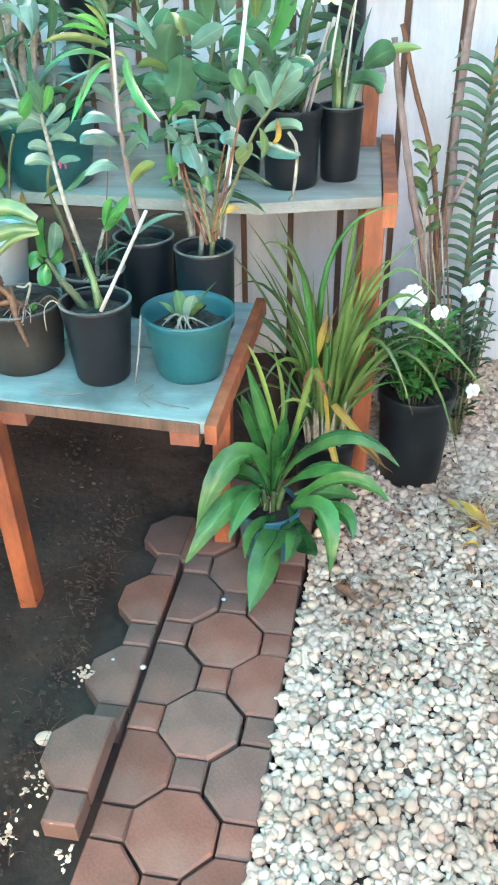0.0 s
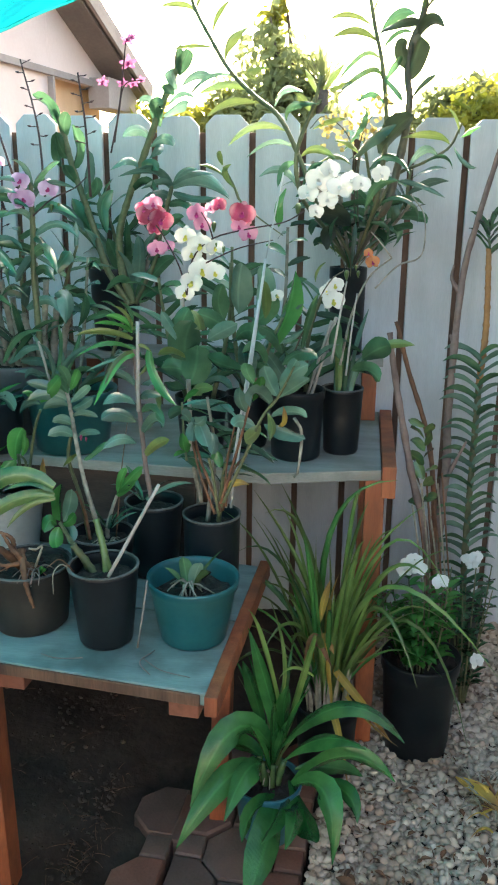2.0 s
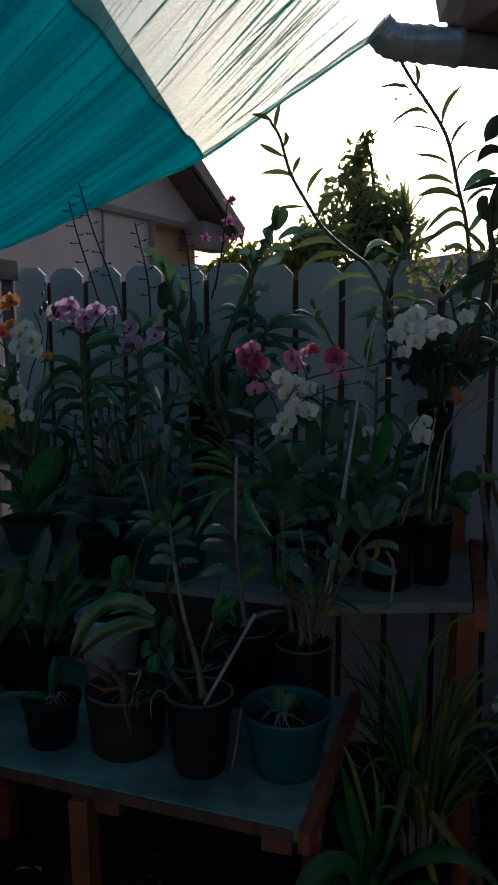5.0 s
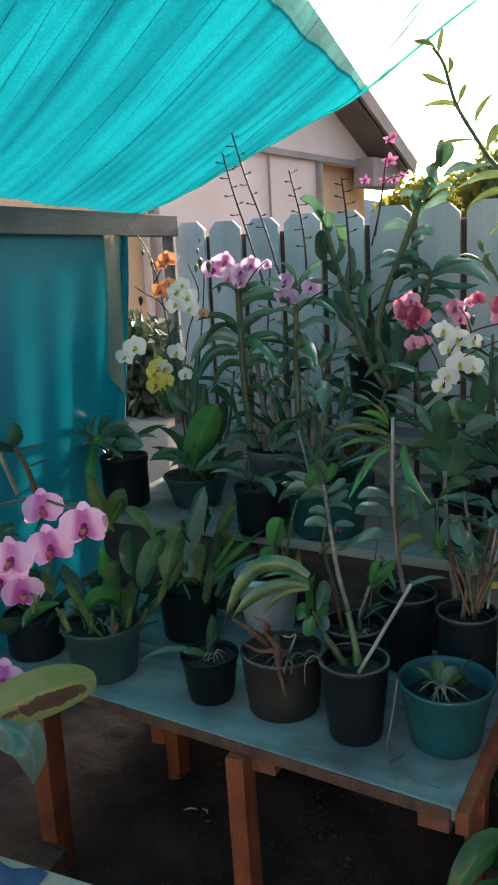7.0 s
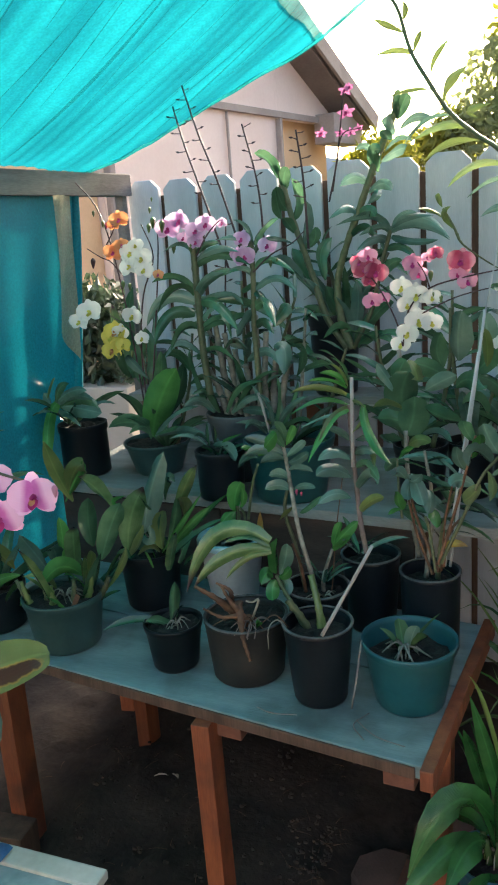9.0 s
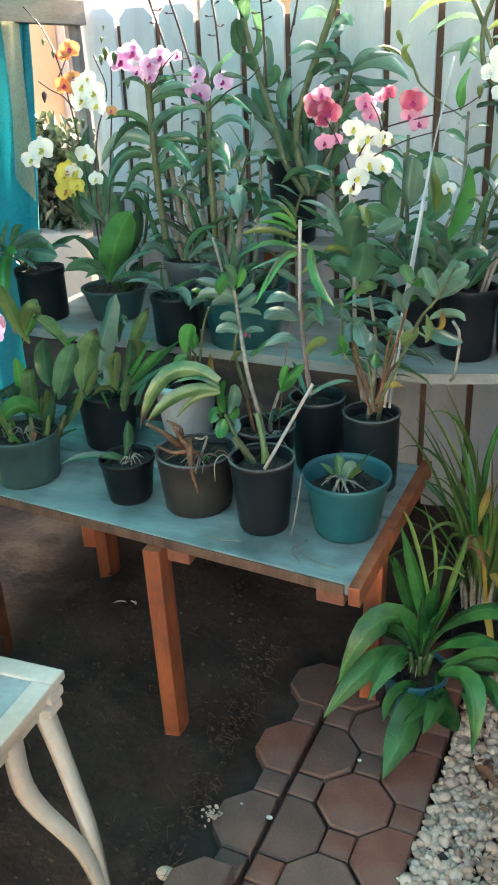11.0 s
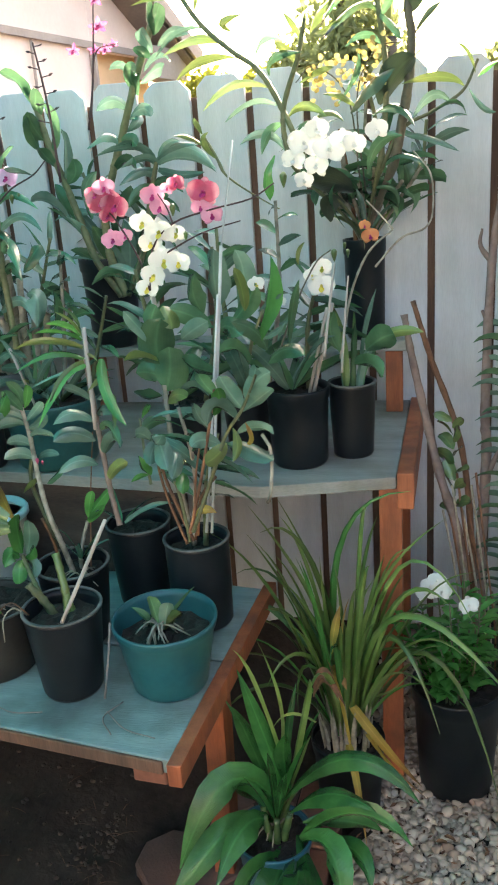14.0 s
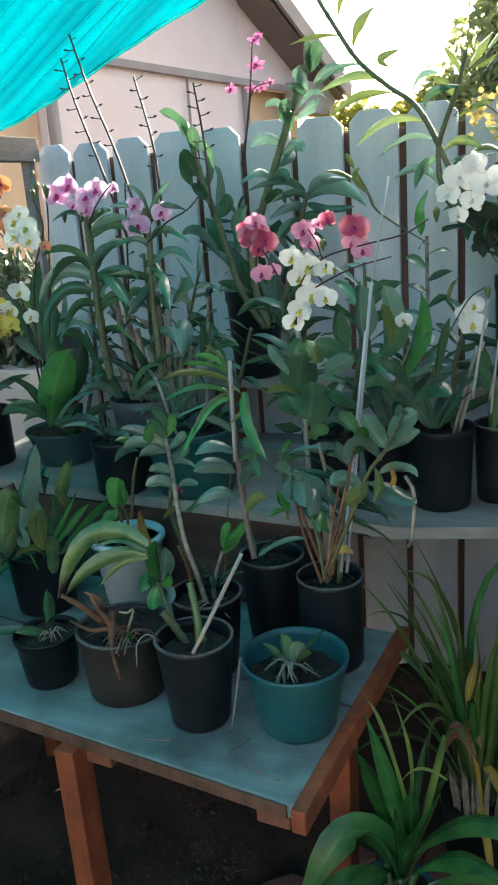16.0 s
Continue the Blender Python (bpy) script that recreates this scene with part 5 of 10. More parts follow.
for pts in ([(-0.70, 0.92, 1.55), (-0.78, 0.91, 1.8), (-0.85, 0.90, 1.98), (-0.905, 0.90, 2.14)], [(-0.76, 0.92, 1.55), (-0.84, 0.91, 1.78), (-0.90, 0.90, 1.95), (-0.94, 0.90, 2.08)], [(-0.63, 0.9, 1.6), (-0.65, 0.9, 1.8), (-0.70, 0.9, 1.99)], [(-0.52, 0.97, 1.6), (-0.53, 0.96, 1.8), (-0.548, 0.95, 1.95)], [(-0.80, 0.95, 1.2), (-0.80, 0.96, 1.4), (-0.79, 0.96, 1.72)]):
    spike(p16, pts, 0.0042, SPIKE_DARK)
    c = spline(pts, 30)
    for k in range(10):
        i = 29 - 2 * k
        o = vec((0.012 + 0.014 * prng.random()) * (-1) ** k, -0.004, prng.uniform(-0.004, 0.008))
        tube("pedicel", [c[i], c[i] + o], 0.0016, SPIKE_DARK, p16, n=2, sides=4)
        bud(p16, c[i] + o, 0.006 if k else 0.004, SPIKE_DARK, (0.9 * (-1) ** k, 0, 0.3))

tube("stake", [(-0.145, 0.74, 1.0), (-0.15, 0.64, 1.33)], 0.006, STAKE_WOOD, p21, n=4, sides=7)
# tall dendrobiums on the top shelf
for k in range(8):
    x = 0.2 + 0.02 * k
    pts = [(x + 0.01, 0.97, 1.33), (x + 0.012 * (k - 3), 0.92, 1.47), (x + 0.02 * (k - 3), 0.88, 1.52 + 0.04 * (k % 3))]
    cane(p19, pts, (0.009, 0.006), CANE_OLD, 6)
    dress(p19, pts, 0.4, 1, 4, 0.12, 0.03, LEAF, 0.8, 0.5, "strap", 0.4, (1, -0.5, 0))
for pts in ([(0.26, 0.9, 1.5), (0.26, 0.82, 1.7), (0.19, 0.8, 1.77), (0.15, 0.79, 1.74)], [(0.27, 0.9, 1.5), (0.28, 0.82, 1.7), (0.33, 0.8, 1.79), (0.40, 0.79, 1.8)]):
    spike(p19, pts, 0.002, SPIKE)
for k in range(110):
    q = vec(0.17 + 0.2 * prng.random(), 0.77 + 0.06 * prng.random(), 1.72 + 0.1 * prng.random())
    if q[0] < 0.27:
        q[2] -= 0.03
    flower_face = unit(vec(0.2, -1, 0) + prng.normal(size=3) * 0.5)
    link("flower", petal_mesh(q, unit(np.cross(flower_face, prng.normal(size=3))), flower_face, 0.012, 0.013, 0.3), P_GOLD, p19)
for q in ((0.52, 0.85, 2.15), (0.545, 0.85, 2.24), (0.50, 0.85, 1.86), (0.53, 0.85, 1.9), (0.14, 0.86, 2.3), (0.12, 0.86, 2.26), (0.16, 0.86, 2.27), (0.40, 0.85, 2.0), (0.56, 0.84, 1.93)):
    flower(p19, q, (0.2, -1, -0.2), 0.018, P_CREAM, kind="dend")

# strap-leaved plant
c = vec(0.15, 0.385, 0.16)
for k in range(7):
    cane(strap, [c + vec(0.015 * math.cos(k), 0.015 * math.sin(k), -0.02), c + vec(0.03 * math.cos(k), 0.03 * math.sin(k), 0.04)], (0.010, 0.006), LEAF_OLD, 2, 6)
roots(strap, c, 6, 0.05, 0.002)

# cymbidium
c = vec(0.265, 0.60, 0.265)
for k in range(11):
    a = prng.uniform(0, 6.28)
    leaf(cym, CANE_OLD, c + vec(0.03 * math.cos(a), 0.03 * math.sin(a) - 0.02, -0.03), (0.2 * math.cos(a), 0.2 * math.sin(a), 1), prng.uniform(0.08, 0.15), 0.012, 0.1, "grass", 0.6, 5, name="sheath")

for q, w in (((0.33, 0.43, 0.11), 0.022), ((0.24, 0.50, 0.50), 0.02)):      # yellowed blades
    leaf_to(cym, LEAF_DEAD, c + vec(0.01, -0.05, 0.0), q, w, 0.3, "grass", 0.4, seg=10)
# more blades of the cymbidium: a dense fountain of arching leaves
c = vec(0.265, 0.60, 0.265)
for k in range(40):
    a = 2.4 * k
    f = ((k * 7) % 11) / 11
    if k % 3 == 0:                        # long outer blades that arch over and hang
        up, out, sag = 0.10 + 0.2 * f, 0.26 + 0.1 * ((k * 5) % 9) / 9, 0.95
    else:
        up, out, sag = 0.24 + 0.3 * f, 0.08 + 0.2 * ((k * 5) % 9) / 9, 0.35 + 0.4 * (k % 4) / 4
    tip = c + vec(math.cos(a) * out * 1.1, math.sin(a) * out * 0.5 - 0.07, up)
    leaf_to(cym, LEAF_GRASS if k % 4 else LEAF_BRIGHT, c + vec(0.03 * math.cos(a), 0.03 * math.sin(a), 0), tip, 0.019 + 0.004 * (k % 2), sag, "grass", 0.5, seg=12)
for k in range(12):                       # narrow young blades of the strap-leaved plant
    a = 2.4 * k
    b = vec(0.15, 0.385, 0.16)
    leaf_to(strap, LEAF_PLEAT if k % 3 else LEAF_GRASS, b, b + vec(0.1 * math.cos(a), 0.08 * math.sin(a), 0.16 + 0.16 * ((k * 5) % 7) / 7), 0.024, 0.25, "lance", 0.4, seg=10)

# leaves further back on the shelves and benches
for t, base, n, ln, wd, sp, dr, mats in (
        (p12, (-0.71, 0.78, 1.0), 6, 0.1, 0.02, 0.9, 1.0, [LEAF, LEAF_BLUE]),
        (p13, (-0.50, 0.80, 1.03), 9, 0.17, 0.022, 1.0, 1.1, [LEAF, LEAF_BLUE, LEAF_BLUE]),
        (p14, (-0.97, 0.86, 1.0), 9, 0.2, 0.035, 0.8, 0.8, [LEAF]),
        (p16, (-0.71, 0.95, 1.13), 12, 0.24, 0.026, 0.8, 0.8, [LEAF, LEAF_BLUE]),
        (p21, (-0.14, 0.76, 1.05), 11, 0.2, 0.034, 0.8, 0.8, [LEAF, LEAF_BLUE]),
        (p22, (-0.02, 0.90, 1.05), 12, 0.24, 0.036, 0.7, 0.7, [LEAF_BLUE, LEAF]),
        (p20, (-0.42, 1.0, 1.35), 10, 0.24, 0.032, 0.6, 0.7, [LEAF, LEAF_BLUE]),
        (p19, (0.27, 0.97, 1.36), 16, 0.24, 0.026, 0.8, 0.9, [LEAF, LEAF_SUN, LEAF_BLUE]),
        (p17, (0.13, 0.76, 1.06), 9, 0.2, 0.034, 0.8, 1.0, [LEAF, LEAF_BLUE]),
        (p15, (-1.29, 0.88, 1.08), 8, 0.2, 0.034, 1.0, 1.1, [LEAF_BLUE, LEAF]),
        (dark, (-0.88, 0.70, 0.68), 5, 0.24, 0.036, 0.7, 0.7, [LEAF, LEAF_BRIGHT]),
        (green, (-1.0, 0.46, 0.6), 5, 0.2, 0.034, 0.8, 0.7, [LEAF, LEAF_OLD, LEAF_BRIGHT]),
        (left, (-1.33, 0.5, 0.6), 12, 0.26, 0.036, 0.8, 0.8, [LEAF, LEAF_BLUE]),
        (p8, (-0.27, 0.72, 0.74), 5, 0.14, 0.02, 0.9, 0.9, [LEAF_BLUE, LEAF]),
        (p7, (-0.33, 0.60, 0.68), 6, 0.11, 0.02, 0.9, 0.9, [LEAF_BLUE, LEAF])):
    tuft(t, base, n, ln, wd, LEAF, sp, dr, "strap", 0.35, mats=mats)
# the crowded thick leaves of the wide grey-green pot and of the dark pot beside it
for k in range(8):
    an = 2.4 * k
    r = 0.03 + 0.05 * ((k * 7) % 5) / 5
    b = vec(-1.005 + r * math.cos(an), 0.43 + r * math.sin(an), 0.575)
    h = 0.07 + 0.15 * ((k * 5) % 9) / 9
    leaf_to(green, (LEAF_BLOTCH, LEAF, LEAF_BRIGHT, LEAF_OLD)[k % 4], b, b + vec(0.11 * math.cos(an), 0.08 * math.sin(an) - 0.02, h), 0.034 + 0.008 * (k % 2), 0.15, "strap", 0.3, seg=8)
for k in range(5):
    an = 2.4 * k + 0.5
    b = vec(-0.87 + 0.05 * math.cos(an), 0.68 + 0.05 * math.sin(an), 0.65)
    leaf_to(dark, (LEAF, LEAF_BRIGHT, LEAF_OLD)[k % 3], b, b + vec(0.13 * math.cos(an), 0.08 * math.sin(an) - 0.02, 0.08 + 0.14 * ((k * 5) % 7) / 7), 0.034, 0.2, "strap", 0.3, seg=8)
for k, (t, p0, p1) in enumerate(((p13, (-0.50, 0.82, 1.0), (-0.46, 0.80, 1.42)), (p13, (-0.44, 0.82, 1.0), (-0.34, 0.80, 1.30)), (p16, (-0.66, 0.96, 1.1), (-0.55, 0.94, 1.46)), (p16, (-0.76, 0.96, 1.1), (-0.93, 0.94, 1.5)), (p16, (-0.72, 0.97, 1.1), (-0.74, 0.96, 1.52)),
                                 (p20, (-0.44, 1.0, 1.3), (-0.50, 0.98, 1.62)), (p20, (-0.38, 1.0, 1.3), (-0.28, 0.96, 1.56)), (p21, (-0.10, 0.80, 1.02), (-0.05, 0.78, 1.4)), (p21, (-0.17, 0.80, 1.02), (-0.25, 0.78, 1.36)), (p22, (0.02, 0.90, 1.0), (0.08, 0.88, 1.5)), (p22, (-0.04, 0.92, 1.0), (-0.08, 0.9, 1.45)),
                                 (p19, (0.30, 0.99, 1.33), (0.40, 0.96, 1.66)), (p19, (0.24, 0.99, 1.33), (0.12, 0.96, 1.68)), (p19, (0.27, 0.99, 1.33), (0.26, 0.96, 1.74)), (p17, (0.16, 0.80, 1.03), (0.20, 0.78, 1.32)), (p9, (-0.10, 0.70, 0.67), (-0.10, 0.66, 1.02)), (p9, (-0.07, 0.70, 0.67), (0.0, 0.64, 0.96)), (p14, (-0.95, 0.88, 0.98), (-0.88, 0.88, 1.36)))):
    m = (vec(*p0) + vec(*p1)) / 2 + vec(0.02 * math.sin(k * 3), 0.01, 0.02)
    pts = [p0, tuple(m), p1]
    cane(t, pts, (0.007, 0.004), CANE if k % 3 else CANE_OLD, 8)
    dress(t, pts, 0.3, 1.0, 8, 0.1 + 0.02 * (k % 3), 0.024, LEAF, 0.8, 0.4, "lance" if k % 2 else "strap", 0.35, (0.9, -0.45, 0), mats=[LEAF, LEAF_BLUE, LEAF])

# periwinkle
def small_leaves(parent, stems, per, ln, wd, material):
    verts, faces, uvs = [], [], []
    for pts in stems:
        c2 = spline(pts, 20)
        for k in range(per):
            i = int(4 + 16 * k / per)
            for sg in (-1, 1):
                a = prng.uniform(0, 6.28)
                d = unit(vec(math.cos(a), math.sin(a), 0.5))
                me = blade_mesh(c2[min(i, 20)], d * sg + vec(0, 0, 0.6 if sg < 0 else 0), ln * prng.uniform(0.7, 1.2), wd * prng.uniform(0.8, 1.2), 0.8, "oval", 0.3, 4)
                o = len(verts)
                verts += [v.co[:] for v in me.vertices]
                uvs += [(0.5, 0.5)] * len(me.vertices)
                faces += [tuple(o + j for j in f.vertices) for f in me.polygons]
                bpy.data.meshes.remove(me)
    return link("foliage", grid_mesh("foliage", verts, faces, uvs), material, parent)


stems = []
for k in range(16):
    a = k * 2.4
    r = 0.05 + 0.07 * ((k * 5) % 7) / 7
    pts = [(0.505 + 0.03 * math.cos(a), 0.69 + 0.03 * math.sin(a), 0.31), (0.505 + r * 0.7 * math.cos(a), 0.68 + r * 0.7 * math.sin(a), 0.42), (0.495 + r * math.cos(a), 0.67 + r * math.sin(a), 0.50 + 0.05 * (k % 3))]
    stems.append(pts)
    tube("stem", pts, (0.003, 0.002), CANE, vinca, n=8, sides=5)
small_leaves(vinca, stems, 11, 0.055, 0.027, LEAF_BRIGHT)
for at in ((0.46, 0.60, 0.635), (0.485, 0.595, 0.625), (0.475, 0.605, 0.645), (0.545, 0.60, 0.59), (0.45, 0.6, 0.62), (0.66, 0.62, 0.37)):
    flower(vinca, at, (0.1, -0.8, 0.7), 0.05, P_WHITE, kind="moth")
vinca2 = tagged(empty("flowering_plant", (0.65, 0.75, 0.0)), "second white periwinkle growing in the gravel by the fence", "plant")
stems = []
for k in range(8):
    a = k * 2.4
    pts = [(0.655, 0.85, 0.11), (0.66 + 0.04 * math.cos(a), 0.83 + 0.04 * math.sin(a), 0.35), (0.665 + 0.07 * math.cos(a), 0.82 + 0.05 * math.sin(a), 0.5 + 0.04 * (k % 3))]
    stems.append(pts)
    tube("stem", pts, (0.004, 0.002), CANE, vinca2, n=8, sides=5)
small_leaves(vinca2, stems, 9, 0.05, 0.026, LEAF)
for at in ((0.645, 0.78, 0.605), (0.67, 0.78, 0.61), (0.66, 0.78, 0.59)):
    flower(vinca2, at, (0.0, -0.8, 0.7), 0.05, P_WHITE, kind="moth")

# old vanda and dry branches by the fence
tube("stem", [(0.648, 0.96, 1.08), (0.658, 0.98, 1.25), (0.653, 0.98, 1.46)], (0.012, 0.01), VSTEM, vanda, n=40, sides=8, nodes=16, swell=0.25)
tube("stem", [(0.635, 0.965, 0.22), (0.632, 0.955, 0.6), (0.648, 0.96, 1.085)], (0.012, 0.012), CANE, vanda, n=30, sides=8, nodes=16, swell=0.25)
for k in range(58):
    t = k / 57
    z = 0.36 + 0.8 * t
    sg = 1 if k % 2 else -1
    leaf(vanda, LEAF_BLUE if k % 3 else LEAF, (0.632 + 0.02 * t, 0.955 - 0.004 * (k % 4), z), (sg * 0.9, -0.4 + 0.2 * (k % 3), 0.7), 0.125 * prng.uniform(0.8, 1.1), 0.03, 1.4, "strap", 0.5, twist=sg * prng.uniform(0.2, 0.8))
for k in range(12):
    a = k * 2.4
    leaf(vanda, LEAF, (0.653, 0.98, 1.44 + 0.008 * k), (math.cos(a), math.sin(a) - 0.3, 0.9), 0.085, 0.02, 0.8, "strap", 0.6)
branch = tagged(empty("dry_branch", (0.55, 0.85, 0.0)), "knotty bare grey-brown branch leaning on the fence", "branch")
tube("limb", [(0.55, 0.96, 0.10), (0.538, 0.95, 0.53), (0.556, 0.95, 0.86), (0.553, 0.95, 1.0), (0.575, 0.95, 1.36), (0.62, 0.96, 1.55), (0.695, 0.985, 1.8)], (0.017, 0.008), BRANCH, branch, n=46, sides=9, nodes=17, swell=0.2)
tube("twig", [(0.553, 0.95, 0.8), (0.585, 0.94, 0.86), (0.62, 0.93, 0.92)], (0.01, 0.004), BRANCH, branch, n=8, sides=7)
tube("twig", [(0.575, 0.95, 1.33), (0.545, 0.94, 1.37), (0.55, 0.94, 1.41)], (0.009, 0.003), BRANCH, branch, n=8, sides=7)
tube("twig", [(0.565, 0.95, 1.18), (0.548, 0.94, 1.22)], (0.008, 0.004), BRANCH, branch, n=5, sides=7)
branch2 = tagged(empty("dry_branch", (0.52, 0.7, 0.0)), "forked dry branch with hanging roots beside the shelf", "branch")
tube("limb", [(0.535, 0.85, 0.10), (0.52, 0.83, 0.6), (0.46, 0.82, 0.85), (0.405, 0.815, 1.1), (0.385, 0.81, 1.22)], (0.014, 0.008), BRANCH, branch2, n=34, sides=8, nodes=12, swell=0.25)
tube("limb", [(0.53, 0.85, 0.12), (0.54, 0.84, 0.6), (0.515, 0.84, 0.9), (0.44, 0.84, 1.12), (0.40, 0.84, 1.25)], (0.010, 0.006), CANE_BROWN, branch2, n=34, sides=8, nodes=14, swell=0.2)
for k in range(8):
    x = 0.5 + 0.012 * k
    tube("root", [(x - 0.03, 0.82, 0.75 + 0.03 * (k % 4)), (x, 0.81, 0.6), (x + 0.02, 0.81, 0.42), (x + 0.015, 0.81, 0.25)], (0.0035, 0.002), CANE_BROWN if k % 2 else ROOT, branch2, n=12, sides=5)
pts = [(0.50, 0.83, 0.7), (0.50, 0.82, 0.85), (0.495, 0.82, 0.98)]
dress(branch2, pts, 0.1, 1, 9, 0.06, 0.028, LEAF_OLD, 0.6, 0.7, "oval", 0.4, (0.8, -0.6, 0))

cane(white, [(-0.590, 0.600, 0.798), (-0.584, 0.590, 0.840), (-0.584, 0.580, 0.872)], (0.0051, 0.0043), CANE, 2, 8)
cane(white, [(-0.559, 0.600, 0.833), (-0.541, 0.590, 0.936), (-0.519, 0.580, 0.996)], (0.0043, 0.0034), CANE, 5, 14)
cane(white, [(-0.571, 0.600, 0.800), (-0.566, 0.590, 0.849), (-0.577, 0.580, 0.870)], (0.0040, 0.0032), CANE, 2, 8)
leaf3(white, LEAF_BRIGHT, (-0.600, 0.600, 0.852), (-0.587, 0.575, 0.906), (-0.559, 0.550, 0.948), 0.054, "oval")
leaf3(white, LEAF_BRIGHT, (-0.600, 0.600, 0.855), (-0.611, 0.575, 0.845), (-0.618, 0.550, 0.830), 0.048, "oval")
leaf3(white, LEAF_BRIGHT, (-0.586, 0.600, 0.861), (-0.562, 0.575, 0.898), (-0.556, 0.550, 0.932), 0.027, "lance")
leaf3(white, LEAF_BRIGHT, (-0.527, 0.600, 1.015), (-0.486, 0.575, 1.057), (-0.452, 0.550, 1.088), 0.042, "oval")
leaf3(white, LEAF_BRIGHT, (-0.525, 0.600, 1.018), (-0.544, 0.575, 1.039), (-0.559, 0.550, 1.041), 0.024, "lance")
leaf3(white, LEAF_BLUE, (-0.529, 0.600, 1.009), (-0.552, 0.575, 1.010), (-0.565, 0.550, 0.987), 0.031, "lance")
leaf3(white, LEAF_DEAD, (-0.495, 0.600, 0.762), (-0.505, 0.575, 0.816), (-0.499, 0.550, 0.872), 0.029, "lance")
cane(p8, [(-0.217, 0.610, 0.769), (-0.234, 0.610, 0.855), (-0.250, 0.610, 0.984), (-0.262, 0.610, 1.099), (-0.267, 0.610, 1.163)], (0.0068, 0.0061), BRANCH, 13, 33)
leaf3(p8, LEAF, (-0.274, 0.610, 1.216), (-0.276, 0.585, 1.259), (-0.301, 0.560, 1.288), 0.022, "lance")
leaf3(p8, LEAF_SUN, (-0.271, 0.610, 1.211), (-0.282, 0.585, 1.248), (-0.304, 0.560, 1.272), 0.018, "lance")
leaf3(p8, LEAF_BRIGHT, (-0.277, 0.610, 1.216), (-0.299, 0.585, 1.242), (-0.333, 0.560, 1.247), 0.018, "strap")
leaf3(p8, LEAF_BRIGHT, (-0.274, 0.610, 1.205), (-0.317, 0.585, 1.226), (-0.365, 0.560, 1.226), 0.018, "strap")
leaf3(p8, LEAF_SUN, (-0.273, 0.610, 1.188), (-0.346, 0.585, 1.207), (-0.416, 0.560, 1.194), 0.021, "strap")
leaf3(p8, LEAF_BRIGHT, (-0.270, 0.610, 1.165), (-0.331, 0.565, 1.181), (-0.399, 0.520, 1.140), 0.024, "strap")
leaf3(p8, LEAF_BRIGHT, (-0.265, 0.610, 1.156), (-0.308, 0.560, 1.119), (-0.345, 0.510, 1.019), 0.029, "strap")
leaf3(p8, LEAF_SUN, (-0.263, 0.610, 1.154), (-0.297, 0.570, 1.131), (-0.323, 0.530, 1.072), 0.022, "strap")
leaf3(p8, LEAF_BLUE, (-0.263, 0.610, 1.145), (-0.329, 0.585, 1.132), (-0.386, 0.560, 1.102), 0.014, "strap")
leaf3(p8, LEAF_SUN, (-0.263, 0.610, 1.159), (-0.239, 0.585, 1.169), (-0.209, 0.560, 1.157), 0.024, "lance")
leaf3(p8, LEAF_BRIGHT, (-0.228, 0.610, 1.163), (-0.196, 0.560, 1.088), (-0.129, 0.510, 1.025), 0.027, "strap")
leaf3(p8, LEAF_SUN, (-0.216, 0.610, 1.141), (-0.225, 0.585, 1.116), (-0.243, 0.560, 1.094), 0.017, "lance")
leaf3(p8, LEAF_SUN, (-0.209, 0.610, 1.080), (-0.199, 0.585, 1.044), (-0.184, 0.560, 1.008), 0.022, "strap")
leaf3(p8, LEAF_BLUE, (-0.264, 0.610, 1.067), (-0.283, 0.585, 1.091), (-0.307, 0.560, 1.105), 0.024, "oval")
leaf3(p8, LEAF_BLUE, (-0.263, 0.610, 1.018), (-0.300, 0.585, 1.041), (-0.337, 0.560, 1.018), 0.037, "oval")
leaf3(p8, LEAF_BLUE, (-0.254, 0.610, 1.033), (-0.221, 0.585, 1.051), (-0.182, 0.560, 1.044), 0.034, "oval")
leaf3(p8, LEAF_BLUE, (-0.261, 0.610, 0.972), (-0.308, 0.585, 0.994), (-0.341, 0.560, 0.977), 0.045, "oval")
leaf3(p8, LEAF, (-0.247, 0.610, 0.996), (-0.211, 0.585, 1.009), (-0.174, 0.560, 0.975), 0.031, "oval")
leaf3(p8, LEAF_BLUE, (-0.260, 0.610, 0.914), (-0.297, 0.585, 0.928), (-0.336, 0.560, 0.902), 0.034, "oval")
leaf3(p8, LEAF_BLUE, (-0.243, 0.610, 0.938), (-0.204, 0.585, 0.978), (-0.174, 0.560, 0.966), 0.047, "oval")
leaf3(p8, LEAF_SUN, (-0.238, 0.610, 0.875), (-0.202, 0.585, 0.913), (-0.159, 0.560, 0.934), 0.031, "oval")
leaf3(p8, LEAF_BLUE, (-0.249, 0.610, 1.071), (-0.217, 0.585, 1.081), (-0.191, 0.560, 1.070), 0.025, "oval")
cane(p21, [(-0.079, 0.620, 0.741), (-0.105, 0.620, 0.866), (-0.116, 0.620, 0.964), (-0.123, 0.620, 1.090)], (0.0064, 0.0057), CANE_OLD, 11, 29)
leaf3(p21, LEAF, (-0.120, 0.620, 1.077), (-0.102, 0.610, 1.127), (-0.098, 0.600, 1.178), 0.085, "round", twist=0.1)
leaf3(p21, LEAF, (-0.129, 0.620, 1.139), (-0.131, 0.610, 1.188), (-0.112, 0.600, 1.241), 0.091, "round", twist=-0.15)
leaf3(p21, LEAF, (-0.145, 0.620, 1.209), (-0.138, 0.610, 1.241), (-0.120, 0.600, 1.271), 0.057, "round")
leaf3(p21, LEAF_SUN, (-0.094, 0.620, 1.217), (-0.103, 0.630, 1.244), (-0.122, 0.640, 1.269), 0.062, "round")
